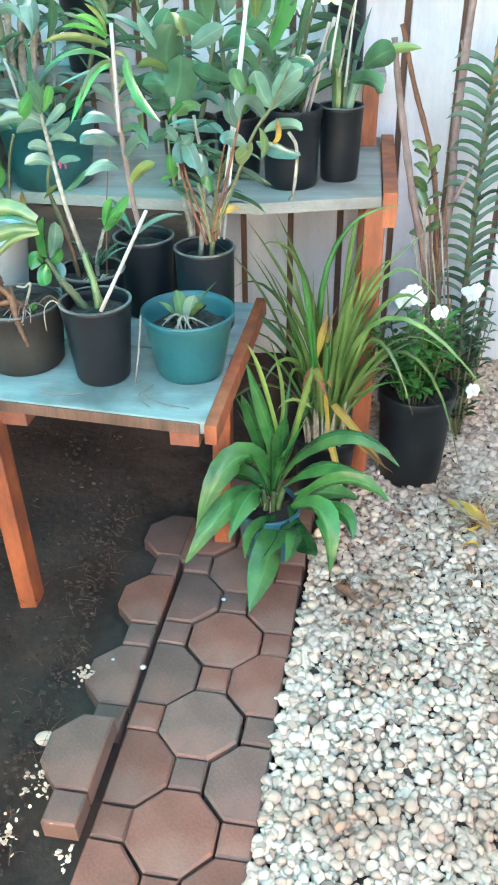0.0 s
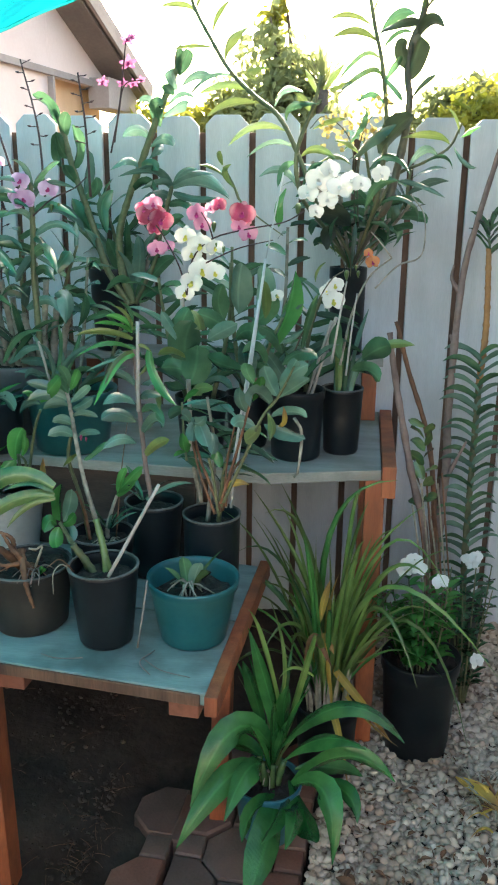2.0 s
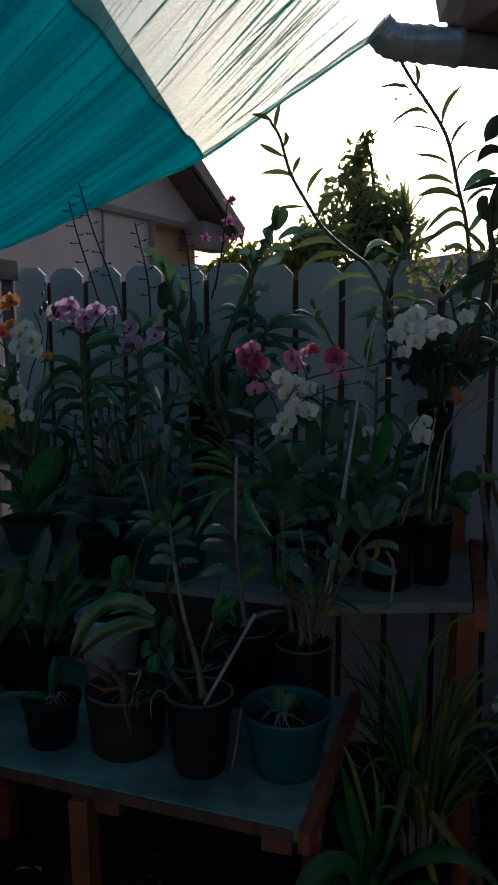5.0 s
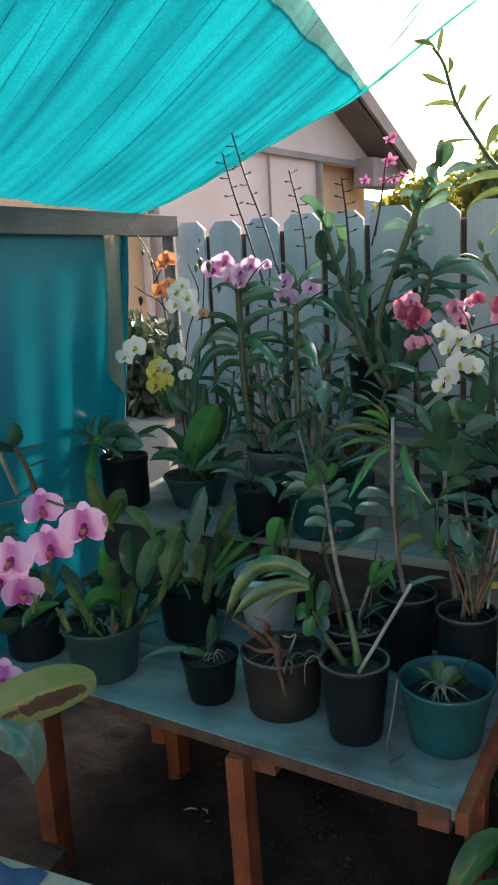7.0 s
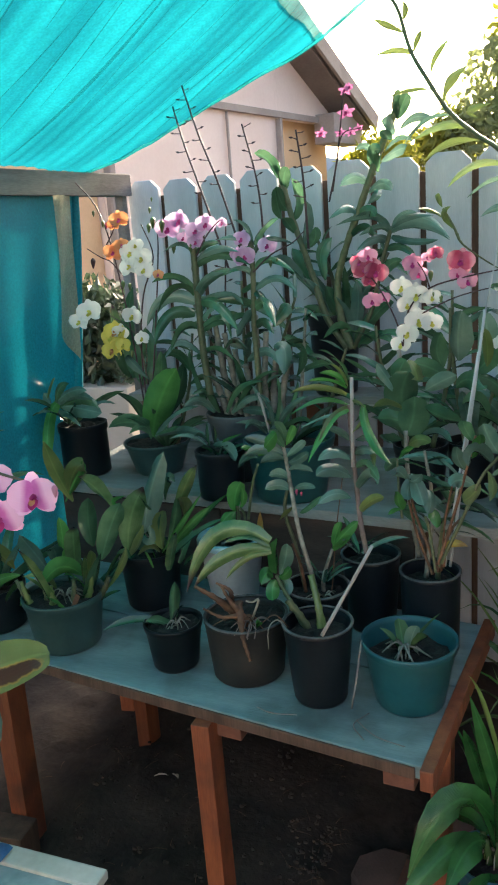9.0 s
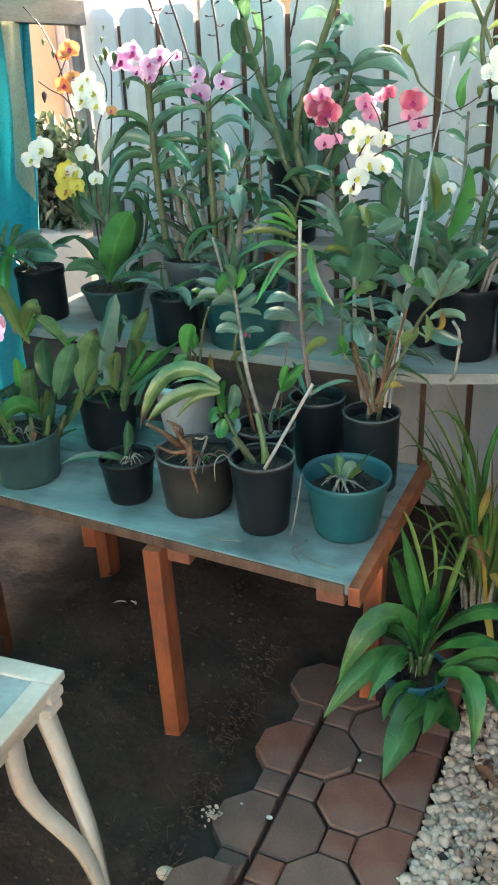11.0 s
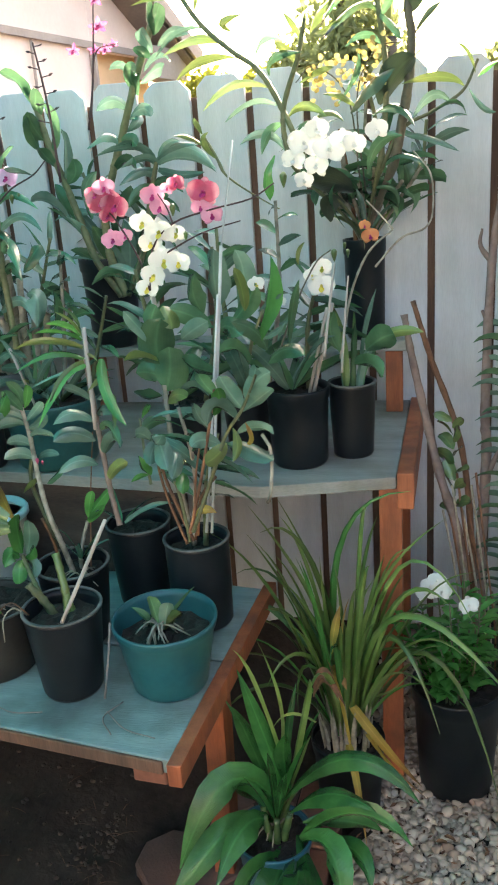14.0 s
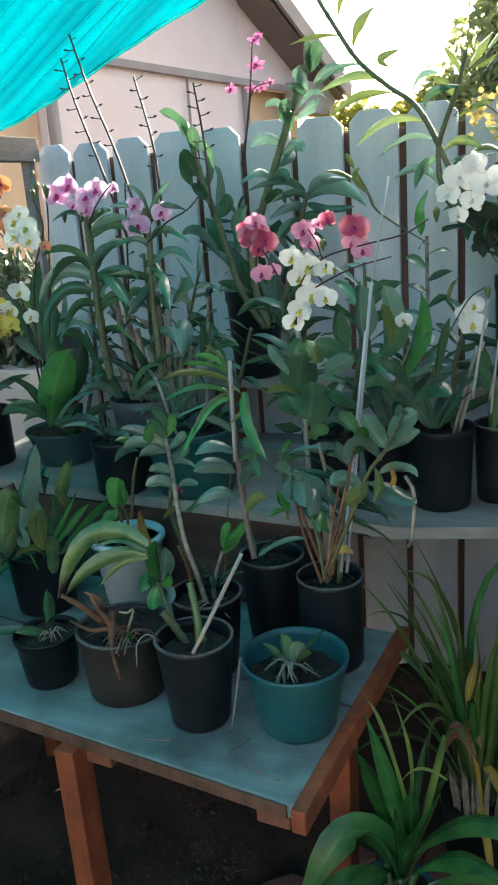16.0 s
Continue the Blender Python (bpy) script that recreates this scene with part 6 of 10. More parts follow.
leaf3(p21, LEAF_SUN, (-0.133, 0.620, 1.143), (-0.164, 0.595, 1.158), (-0.194, 0.570, 1.151), 0.034, "oval")
leaf3(p21, LEAF_BLUE, (-0.143, 0.620, 1.185), (-0.166, 0.595, 1.227), (-0.186, 0.570, 1.262), 0.034, "oval")
leaf3(p21, LEAF, (-0.132, 0.620, 1.111), (-0.166, 0.630, 1.119), (-0.201, 0.640, 1.117), 0.057, "oval")
leaf3(p21, LEAF_BLUE, (-0.074, 0.620, 1.192), (-0.037, 0.595, 1.212), (0.009, 0.570, 1.232), 0.047, "oval")
leaf3(p21, LEAF, (-0.078, 0.620, 1.151), (-0.034, 0.595, 1.131), (0.026, 0.570, 1.119), 0.055, "oval")
leaf3(p21, LEAF_SUN, (-0.119, 0.620, 1.048), (-0.086, 0.595, 1.071), (-0.050, 0.570, 1.067), 0.041, "oval")
leaf3(p21, LEAF_BLUE, (-0.081, 0.620, 1.074), (-0.040, 0.595, 1.089), (0.001, 0.570, 1.070), 0.031, "oval")
leaf3(p21, LEAF_BLUE, (-0.118, 0.620, 1.020), (-0.058, 0.595, 1.029), (0.006, 0.570, 1.016), 0.034, "oval")
leaf3(p21, LEAF, (-0.131, 0.620, 1.065), (-0.156, 0.595, 1.068), (-0.175, 0.570, 1.083), 0.038, "oval")
leaf3(p21, LEAF, (-0.118, 0.620, 1.006), (-0.147, 0.595, 1.007), (-0.161, 0.570, 0.991), 0.031, "oval")
cane(p9, [(-0.034, 0.540, 0.734), (-0.070, 0.547, 0.812), (-0.098, 0.553, 0.877), (-0.118, 0.560, 0.950)], (0.0046, 0.0033), CANE_BROWN, 7, 19)
cane(p9, [(-0.049, 0.540, 0.726), (-0.086, 0.547, 0.811), (-0.109, 0.553, 0.883), (-0.120, 0.560, 0.936)], (0.0039, 0.0026), CANE_BROWN, 7, 18)
cane(p9, [(-0.042, 0.540, 0.732), (-0.058, 0.540, 0.829), (-0.070, 0.540, 0.871)], (0.0042, 0.0035), CANE, 4, 11)
cane(p9, [(-0.127, 0.540, 0.862), (-0.136, 0.540, 0.930), (-0.142, 0.540, 1.012)], (0.0035, 0.0028), CANE, 5, 12)
cane(p9, [(-0.024, 0.540, 0.748), (-0.011, 0.540, 0.834), (0.026, 0.540, 0.884)], (0.0039, 0.0033), CANE_BROWN, 4, 12)
cane(p9, [(-0.029, 0.540, 0.737), (-0.021, 0.540, 0.873), (-0.000, 0.540, 0.982)], (0.0028, 0.0021), CANE_BROWN, 8, 20)
leaf3(p9, LEAF_BLUE, (-0.122, 0.540, 0.973), (-0.098, 0.515, 0.961), (-0.070, 0.490, 0.985), 0.042, "oval")
leaf3(p9, LEAF_BLUE, (-0.106, 0.540, 0.977), (-0.083, 0.515, 0.944), (-0.063, 0.490, 0.907), 0.049, "oval")
leaf3(p9, LEAF_BLUE, (-0.097, 0.540, 0.969), (-0.107, 0.515, 0.944), (-0.100, 0.490, 0.919), 0.037, "oval")
leaf3(p9, LEAF_BLUE, (-0.070, 0.540, 0.939), (-0.052, 0.515, 0.919), (-0.054, 0.490, 0.888), 0.038, "oval")
leaf3(p9, LEAF_BRIGHT, (-0.063, 0.540, 0.891), (-0.041, 0.515, 0.880), (-0.032, 0.490, 0.856), 0.035, "oval")
leaf3(p9, LEAF_BRIGHT, (-0.127, 0.540, 0.882), (-0.131, 0.515, 0.907), (-0.127, 0.490, 0.938), 0.037, "oval")
leaf3(p9, LEAF_BLUE, (-0.119, 0.540, 0.962), (-0.127, 0.515, 0.981), (-0.131, 0.490, 0.986), 0.034, "oval")
leaf3(p9, LEAF_BRIGHT, (-0.137, 0.540, 1.013), (-0.114, 0.515, 1.037), (-0.090, 0.490, 1.047), 0.020, "lance")
leaf3(p9, LEAF_BRIGHT, (-0.129, 0.540, 0.883), (-0.140, 0.515, 0.886), (-0.150, 0.490, 0.879), 0.016, "lance")
leaf3(p9, LEAF_DEAD, (-0.028, 0.540, 0.791), (0.002, 0.515, 0.816), (0.041, 0.490, 0.817), 0.025, "lance")
cane(p9, [(-0.026, 0.520, 0.762), (0.024, 0.512, 0.880), (0.066, 0.505, 0.982), (0.108, 0.497, 1.040), (0.142, 0.490, 1.111)], (0.0049, 0.0028), CANE, 13, 32)
cane(p9, [(-0.033, 0.520, 0.759), (0.009, 0.510, 0.908), (0.031, 0.500, 0.995), (0.052, 0.490, 1.080)], (0.0042, 0.0028), CANE_BROWN, 11, 27)
leaf3(p9, LEAF_BLUE, (0.091, 0.520, 1.009), (0.052, 0.495, 1.045), (0.040, 0.470, 1.010), 0.049, "oval")
leaf3(p9, LEAF_BLUE, (0.102, 0.520, 1.035), (0.082, 0.495, 1.073), (0.071, 0.470, 1.110), 0.046, "oval")
leaf3(p9, LEAF_BLUE, (0.111, 0.520, 1.049), (0.135, 0.495, 1.090), (0.176, 0.470, 1.116), 0.049, "oval")
leaf3(p9, LEAF_BLUE, (0.121, 0.520, 1.069), (0.135, 0.495, 1.102), (0.148, 0.470, 1.126), 0.037, "oval")
leaf3(p9, LEAF_BLUE, (0.102, 0.520, 1.029), (0.142, 0.495, 1.058), (0.179, 0.470, 1.083), 0.046, "oval")
leaf3(p9, LEAF_BLUE, (0.085, 0.520, 0.981), (0.137, 0.495, 1.000), (0.178, 0.470, 0.990), 0.034, "oval")
leaf3(p9, LEAF_BLUE, (0.071, 0.520, 0.966), (0.124, 0.495, 0.951), (0.175, 0.470, 0.938), 0.046, "oval")
leaf3(p9, LEAF_SUN, (0.061, 0.520, 0.963), (0.047, 0.495, 0.940), (0.030, 0.470, 0.929), 0.041, "oval")
leaf3(p9, LEAF_SUN, (0.077, 0.520, 0.995), (0.093, 0.495, 0.963), (0.089, 0.470, 0.932), 0.026, "lance")
leaf3(p9, LEAF_BLUE, (0.049, 0.520, 0.958), (0.018, 0.495, 0.974), (0.002, 0.470, 0.963), 0.041, "oval")
leaf3(p9, LEAF_BLUE, (0.027, 0.520, 0.993), (0.013, 0.495, 1.023), (0.014, 0.470, 1.056), 0.037, "oval")
leaf3(p9, LEAF_BRIGHT, (0.037, 0.520, 1.021), (0.059, 0.495, 1.055), (0.064, 0.470, 1.085), 0.034, "oval")
leaf3(p9, LEAF, (0.045, 0.520, 1.064), (0.030, 0.495, 1.091), (0.027, 0.470, 1.116), 0.036, "oval")
leaf3(p9, LEAF_DEAD, (0.103, 0.520, 0.960), (0.121, 0.495, 0.978), (0.120, 0.470, 1.015), 0.020, "lance")
leaf3(p12, LEAF_BLUE, (-0.731, 0.750, 1.035), (-0.778, 0.725, 1.067), (-0.833, 0.700, 1.056), 0.019, "lance")
leaf3(p12, LEAF_BLUE, (-0.723, 0.750, 1.038), (-0.741, 0.725, 1.066), (-0.750, 0.700, 1.063), 0.023, "lance")
leaf3(p12, LEAF_BLUE, (-0.712, 0.750, 1.036), (-0.652, 0.725, 1.030), (-0.615, 0.700, 1.002), 0.044, "oval")
leaf3(p12, LEAF_BRIGHT, (-0.708, 0.750, 1.036), (-0.649, 0.725, 1.063), (-0.592, 0.700, 1.080), 0.016, "lance")
leaf3(p12, LEAF, (-0.723, 0.750, 1.028), (-0.720, 0.725, 1.073), (-0.705, 0.700, 1.114), 0.015, "lance")
leaf3(p12, LEAF, (-0.712, 0.750, 1.039), (-0.693, 0.725, 1.074), (-0.688, 0.700, 1.100), 0.014, "lance")
leaf3(p13, LEAF_BLUE, (-0.509, 0.760, 1.040), (-0.507, 0.735, 1.106), (-0.509, 0.710, 1.174), 0.014, "strap")
leaf3(p13, LEAF_BLUE, (-0.496, 0.760, 1.025), (-0.462, 0.735, 1.076), (-0.460, 0.710, 1.109), 0.010, "grass")
leaf3(p13, LEAF, (-0.484, 0.760, 1.021), (-0.469, 0.735, 1.068), (-0.437, 0.710, 1.099), 0.012, "grass")
leaf3(p13, LEAF_BLUE, (-0.541, 0.760, 1.063), (-0.557, 0.735, 1.083), (-0.575, 0.710, 1.080), 0.017, "lance")
leaf3(p13, LEAF_SUN, (-0.520, 0.760, 1.064), (-0.545, 0.735, 1.088), (-0.546, 0.710, 1.101), 0.015, "lance")
leaf3(p13, LEAF, (-0.404, 0.760, 1.030), (-0.382, 0.735, 1.048), (-0.355, 0.710, 1.056), 0.019, "lance")
leaf3(p14, LEAF_BRIGHT, (-0.979, 0.780, 1.033), (-0.938, 0.750, 1.141), (-0.857, 0.720, 1.253), 0.113, "oval", twist=0.05)
leaf3(p14, LEAF, (-0.977, 0.780, 1.033), (-1.035, 0.755, 1.079), (-1.115, 0.730, 1.063), 0.056, "oval")
leaf3(p14, LEAF_BLUE, (-0.971, 0.780, 1.038), (-0.883, 0.755, 1.113), (-0.782, 0.730, 1.137), 0.026, "strap")
leaf3(p14, LEAF_BLUE, (-0.957, 0.780, 1.039), (-0.852, 0.755, 1.061), (-0.758, 0.730, 1.046), 0.027, "strap")
leaf3(p14, LEAF, (-0.987, 0.780, 1.027), (-0.997, 0.755, 1.069), (-1.039, 0.730, 1.045), 0.038, "lance")
leaf3(p14, LEAF, (-0.971, 0.780, 1.042), (-0.896, 0.755, 1.068), (-0.854, 0.730, 1.074), 0.032, "lance")
leaf3(p14, LEAF, (-0.988, 0.780, 1.041), (-1.025, 0.755, 1.129), (-1.082, 0.730, 1.172), 0.046, "lance")
leaf3(p14, LEAF, (-0.992, 0.780, 1.059), (-0.934, 0.755, 1.218), (-0.916, 0.730, 1.304), 0.055, "lance")
leaf3(p14, LEAF, (-0.957, 0.780, 1.078), (-0.902, 0.805, 1.167), (-0.887, 0.830, 1.272), 0.063, "oval")
leaf3(p14, LEAF, (-1.018, 0.780, 1.199), (-0.999, 0.795, 1.270), (-1.010, 0.810, 1.377), 0.058, "oval")
leaf3(p14, LEAF_BLUE, (-0.989, 0.780, 1.218), (-1.036, 0.755, 1.269), (-1.041, 0.730, 1.290), 0.040, "lance")
spike(p14, [(-0.988, 0.780, 1.059), (-0.961, 0.780, 1.375), (-0.944, 0.780, 1.632), (-0.955, 0.780, 1.718)], 0.0032, SPIKE_DARK)
spike(p14, [(-0.998, 0.780, 1.076), (-1.053, 0.780, 1.376), (-1.119, 0.780, 1.642), (-1.174, 0.780, 1.769), (-1.247, 0.780, 1.846)], 0.0030, SPIKE_DARK)
spike(p14, [(-0.988, 0.780, 1.059), (-1.015, 0.780, 1.305), (-1.003, 0.780, 1.480), (-0.963, 0.780, 1.599), (-1.005, 0.780, 1.704)], 0.0032, SPIKE_DARK)
spike(p14, [(-0.993, 0.780, 1.200), (-1.015, 0.780, 1.305), (-1.053, 0.780, 1.376), (-1.135, 0.780, 1.422)], 0.0030, SPIKE)
spike(p14, [(-1.136, 0.780, 1.643), (-1.115, 0.780, 1.677), (-1.088, 0.780, 1.728)], 0.0026, SPIKE_DARK)
spike(p14, [(-1.085, 0.780, 1.553), (-1.123, 0.780, 1.590), (-1.162, 0.780, 1.606), (-1.210, 0.780, 1.633)], 0.0026, SPIKE_DARK)
flower(p14, (-1.051, 0.720, 1.711), FRONT, 0.070, P_ORANGE, P_LIP)
flower(p14, (-1.071, 0.720, 1.695), FRONT, 0.047, P_ORANGE, P_LIP)
flower(p14, (-1.075, 0.720, 1.610), FRONT, 0.070, P_ORANGE, P_LIP)
flower(p14, (-1.042, 0.720, 1.632), FRONT, 0.054, P_ORANGE, P_LIP)
flower(p14, (-0.913, 0.720, 1.538), FRONT, 0.039, P_ORANGE, P_LIP)
bud(p14, (-1.150, 0.720, 1.594), 0.0147, SPIKE_DARK)
bud(p14, (-1.109, 0.720, 1.710), 0.0105, LEAF_SUN)
bud(p14, (-1.096, 0.720, 1.704), 0.0095, P_RED)
bud(p14, (-1.143, 0.720, 1.742), 0.0088, LEAF_SUN)
bud(p14, (-0.927, 0.720, 1.712), 0.0161, LEAF_SUN)
bud(p14, (-0.942, 0.720, 1.693), 0.0133, LEAF_SUN)
bud(p14, (-0.937, 0.720, 1.742), 0.0090, LEAF_SUN)
bud(p14, (-0.895, 0.720, 1.700), 0.0172, LEAF_SUN)
bud(p14, (-1.041, 0.720, 1.523), 0.0126, LEAF_SUN)
bud(p14, (-1.016, 0.720, 1.515), 0.0120, LEAF_SUN)
bud(p14, (-0.929, 0.720, 1.772), 0.0067, LEAF_SUN)
flower(p14, (-1.013, 0.720, 1.607), FRONT, 0.078, P_WHITE, P_YELLOW)
flower(p14, (-0.973, 0.720, 1.588), FRONT, 0.086, P_WHITE, P_YELLOW)
flower(p14, (-1.017, 0.720, 1.566), FRONT, 0.082, P_WHITE, P_YELLOW)
flower(p14, (-0.964, 0.720, 1.554), FRONT, 0.071, P_WHITE, P_YELLOW)
flower(p14, (-0.993, 0.720, 1.629), FRONT, 0.059, P_WHITE, P_YELLOW)
flower(p14, (-1.011, 0.720, 1.413), FRONT, 0.071, P_WHITE, P_YELLOW)
flower(p14, (-1.056, 0.720, 1.362), FRONT, 0.062, P_WHITE, P_YELLOW)
flower(p14, (-0.978, 0.720, 1.344), FRONT, 0.055, P_WHITE, P_YELLOW)
flower(p14, (-1.170, 0.720, 1.427), FRONT, 0.095, P_WHITE, P_YELLOW)
flower(p14, (-1.209, 0.720, 1.396), FRONT, 0.070, P_WHITE, P_YELLOW)
flower(p14, (-1.077, 0.720, 1.364), FRONT, 0.082, P_YELLOW, P_ORANGE)
flower(p14, (-1.089, 0.720, 1.307), FRONT, 0.078, P_YELLOW, P_ORANGE)
flower(p14, (-1.047, 0.720, 1.324), FRONT, 0.059, P_YELLOW, P_YELLOW)
flower(p14, (-1.093, 0.720, 1.347), FRONT, 0.070, P_YELLOW, P_YELLOW)
bud(p14, (-1.014, 0.720, 1.307), 0.0100, LEAF_SUN)
bud(p14, (-1.064, 0.720, 1.300), 0.0105, LEAF_SUN)
leaf3(p15, LEAF_BLUE, (-1.341, 0.850, 1.140), (-1.386, 0.825, 1.212), (-1.440, 0.800, 1.222), 0.059, "oval")
leaf3(p15, LEAF, (-1.341, 0.850, 1.132), (-1.369, 0.825, 1.128), (-1.378, 0.800, 1.106), 0.032, "lance")
leaf3(p15, LEAF_BLUE, (-1.331, 0.850, 1.144), (-1.246, 0.825, 1.188), (-1.168, 0.800, 1.191), 0.037, "strap")
leaf3(p15, LEAF_BRIGHT, (-1.317, 0.850, 1.152), (-1.314, 0.790, 1.072), (-1.268, 0.730, 0.917), 0.043, "strap")
leaf3(p15, LEAF_BLUE, (-1.303, 0.850, 1.141), (-1.212, 0.825, 1.133), (-1.113, 0.800, 1.122), 0.062, "oval")
leaf3(p15, LEAF, (-1.308, 0.850, 1.133), (-1.201, 0.825, 1.163), (-1.124, 0.800, 1.136), 0.035, "strap")
leaf3(p15, LEAF_SUN, (-1.360, 0.850, 1.147), (-1.327, 0.825, 1.203), (-1.288, 0.800, 1.232), 0.017, "lance")
leaf3(p15, LEAF, (-1.346, 0.850, 1.126), (-1.386, 0.825, 1.097), (-1.390, 0.800, 1.050), 0.043, "strap")
leaf3(p15, LEAF_BLUE, (-1.299, 0.850, 1.141), (-1.230, 0.825, 1.173), (-1.146, 0.800, 1.164), 0.037, "strap")
leaf3(p15, LEAF, (-1.322, 0.850, 1.137), (-1.292, 0.825, 1.194), (-1.235, 0.800, 1.214), 0.038, "lance")
leaf3(p15, LEAF_BLUE, (-1.310, 0.850, 1.127), (-1.228, 0.800, 1.112), (-1.159, 0.750, 1.080), 0.041, "strap")
cane(p15, [(-1.350, 0.850, 1.059), (-1.392, 0.833, 1.035), (-1.427, 0.817, 1.057), (-1.440, 0.800, 1.100)], (0.0108, 0.0072), CANE_BROWN, 4, 11)
cane(p15, [(-1.566, 0.850, 0.930), (-1.507, 0.833, 1.024), (-1.464, 0.817, 1.091), (-1.484, 0.800, 1.152)], (0.0063, 0.0038), CANE, 8, 21)
leaf3(p15, LEAF_SUN, (-1.516, 0.850, 1.127), (-1.530, 0.825, 1.147), (-1.538, 0.800, 1.136), 0.025, "lance")
leaf3(p15, LEAF, (-1.437, 0.850, 1.149), (-1.451, 0.825, 1.149), (-1.465, 0.800, 1.130), 0.048, "lance")
leaf3(p15, LEAF_SUN, (-1.511, 0.850, 1.033), (-1.468, 0.825, 1.067), (-1.462, 0.800, 1.099), 0.038, "oval")
leaf3(p15, LEAF_SUN, (-1.541, 0.850, 0.992), (-1.500, 0.825, 1.011), (-1.462, 0.800, 1.037), 0.023, "lance")
leaf3(p15, LEAF, (-1.604, 0.850, 1.089), (-1.520, 0.825, 1.112), (-1.436, 0.800, 1.100), 0.015, "grass")
cane(p15, [(-1.566, 0.850, 0.934), (-1.587, 0.850, 0.989), (-1.617, 0.850, 1.016)], (0.0063, 0.0038), CANE, 3, 8)
cane(p15, [(-1.582, 0.850, 0.949), (-1.576, 0.850, 0.920), (-1.574, 0.850, 0.880)], (0.0065, 0.0065), ROOT, 2, 8)
cane(left, [(-1.397, 0.550, 0.944), (-1.434, 0.550, 1.030), (-1.475, 0.550, 1.089)], (0.0088, 0.0055), CANE_BROWN, 5, 13)
cane(left, [(-1.462, 0.550, 0.947), (-1.506, 0.550, 1.030), (-1.541, 0.550, 1.097)], (0.0069, 0.0058), ROOT, 5, 14)
leaf3(left, LEAF, (-1.494, 0.550, 1.081), (-1.461, 0.525, 1.126), (-1.426, 0.500, 1.162), 0.052, "oval")
leaf3(left, LEAF, (-1.475, 0.550, 1.078), (-1.494, 0.525, 1.086), (-1.528, 0.500, 1.103), 0.048, "lance")
leaf3(left, LEAF, (-1.466, 0.550, 1.086), (-1.379, 0.525, 1.104), (-1.308, 0.500, 1.117), 0.015, "grass")
leaf3(left, LEAF_SUN, (-1.424, 0.550, 1.034), (-1.357, 0.525, 1.053), (-1.308, 0.500, 1.063), 0.016, "grass")
leaf3(left, LEAF_SUN, (-1.123, 0.550, 0.854), (-1.163, 0.525, 0.947), (-1.183, 0.500, 1.035), 0.059, "lance")
leaf3(left, LEAF_SUN, (-1.140, 0.550, 0.870), (-1.101, 0.525, 0.943), (-1.046, 0.500, 0.977), 0.066, "oval")
leaf3(left, LEAF_BRIGHT, (-1.150, 0.550, 0.852), (-1.080, 0.525, 0.953), (-1.054, 0.500, 0.976), 0.036, "lance")
leaf3(left, LEAF, (-1.402, 0.550, 0.840), (-1.313, 0.525, 0.927), (-1.185, 0.500, 0.938), 0.035, "lance")
leaf3(left, LEAF_BRIGHT, (-1.236, 0.460, 0.653), (-1.296, 0.435, 0.637), (-1.313, 0.410, 0.590), 0.047, "lance")
leaf3(left, LEAF_SUN, (-1.253, 0.460, 0.670), (-1.279, 0.435, 0.722), (-1.299, 0.410, 0.763), 0.053, "lance")
leaf3(left, LEAF, (-1.389, 0.460, 0.749), (-1.458, 0.485, 0.826), (-1.435, 0.510, 0.860), 0.103, "oval")
leaf3(left, LEAF_OLD, (-1.223, 0.460, 0.628), (-1.232, 0.435, 0.618), (-1.240, 0.410, 0.586), 0.034, "lance")
leaf3(left, LEAF, (-1.323, 0.460, 0.601), (-1.367, 0.435, 0.584), (-1.433, 0.410, 0.594), 0.070, "lance")
leaf3(left, LEAF, (-1.301, 0.460, 0.638), (-1.390, 0.485, 0.675), (-1.482, 0.510, 0.687), 0.075, "oval")
leaf3(green, LEAF_BLOTCH, (-0.852, 0.430, 0.746), (-0.835, 0.415, 0.845), (-0.784, 0.400, 0.939), 0.098, "lance", twist=0.1)
leaf3(green, LEAF_BLUE, (-0.802, 0.430, 0.805), (-0.780, 0.430, 0.921), (-0.738, 0.430, 1.031), 0.076, "oval")
leaf3(green, LEAF, (-0.940, 0.430, 0.720), (-0.897, 0.405, 0.810), (-0.845, 0.380, 0.895), 0.068, "oval")
leaf3(green, LEAF_BLOTCH, (-0.893, 0.430, 0.858), (-0.935, 0.405, 0.921), (-0.977, 0.380, 0.958), 0.060, "oval")
leaf3(green, LEAF, (-0.967, 0.430, 0.757), (-0.983, 0.430, 0.826), (-0.983, 0.430, 0.892), 0.056, "oval")
leaf3(green, LEAF_BLOTCH, (-1.024, 0.430, 0.672), (-1.012, 0.405, 0.752), (-0.997, 0.380, 0.820), 0.054, "oval")
leaf3(green, LEAF_BRIGHT, (-1.072, 0.430, 0.708), (-1.049, 0.405, 0.773), (-1.041, 0.380, 0.844), 0.045, "oval")
leaf3(green, LEAF_BLUE, (-1.104, 0.430, 0.662), (-1.140, 0.405, 0.734), (-1.168, 0.380, 0.787), 0.061, "oval")
leaf3(green, LEAF_BLUE, (-1.084, 0.430, 0.697), (-1.072, 0.405, 0.732), (-1.060, 0.380, 0.757), 0.050, "oval")
leaf3(green, LEAF_BRIGHT, (-1.001, 0.430, 0.670), (-1.033, 0.380, 0.707), (-1.051, 0.330, 0.674), 0.059, "oval", twist=0.4)
leaf3(green, LEAF_SUN, (-0.997, 0.430, 0.624), (-0.960, 0.405, 0.716), (-0.937, 0.380, 0.758), 0.035, "lance")
leaf3(green, LEAF_SUN, (-0.925, 0.430, 0.637), (-0.860, 0.405, 0.719), (-0.828, 0.380, 0.776), 0.029, "lance")
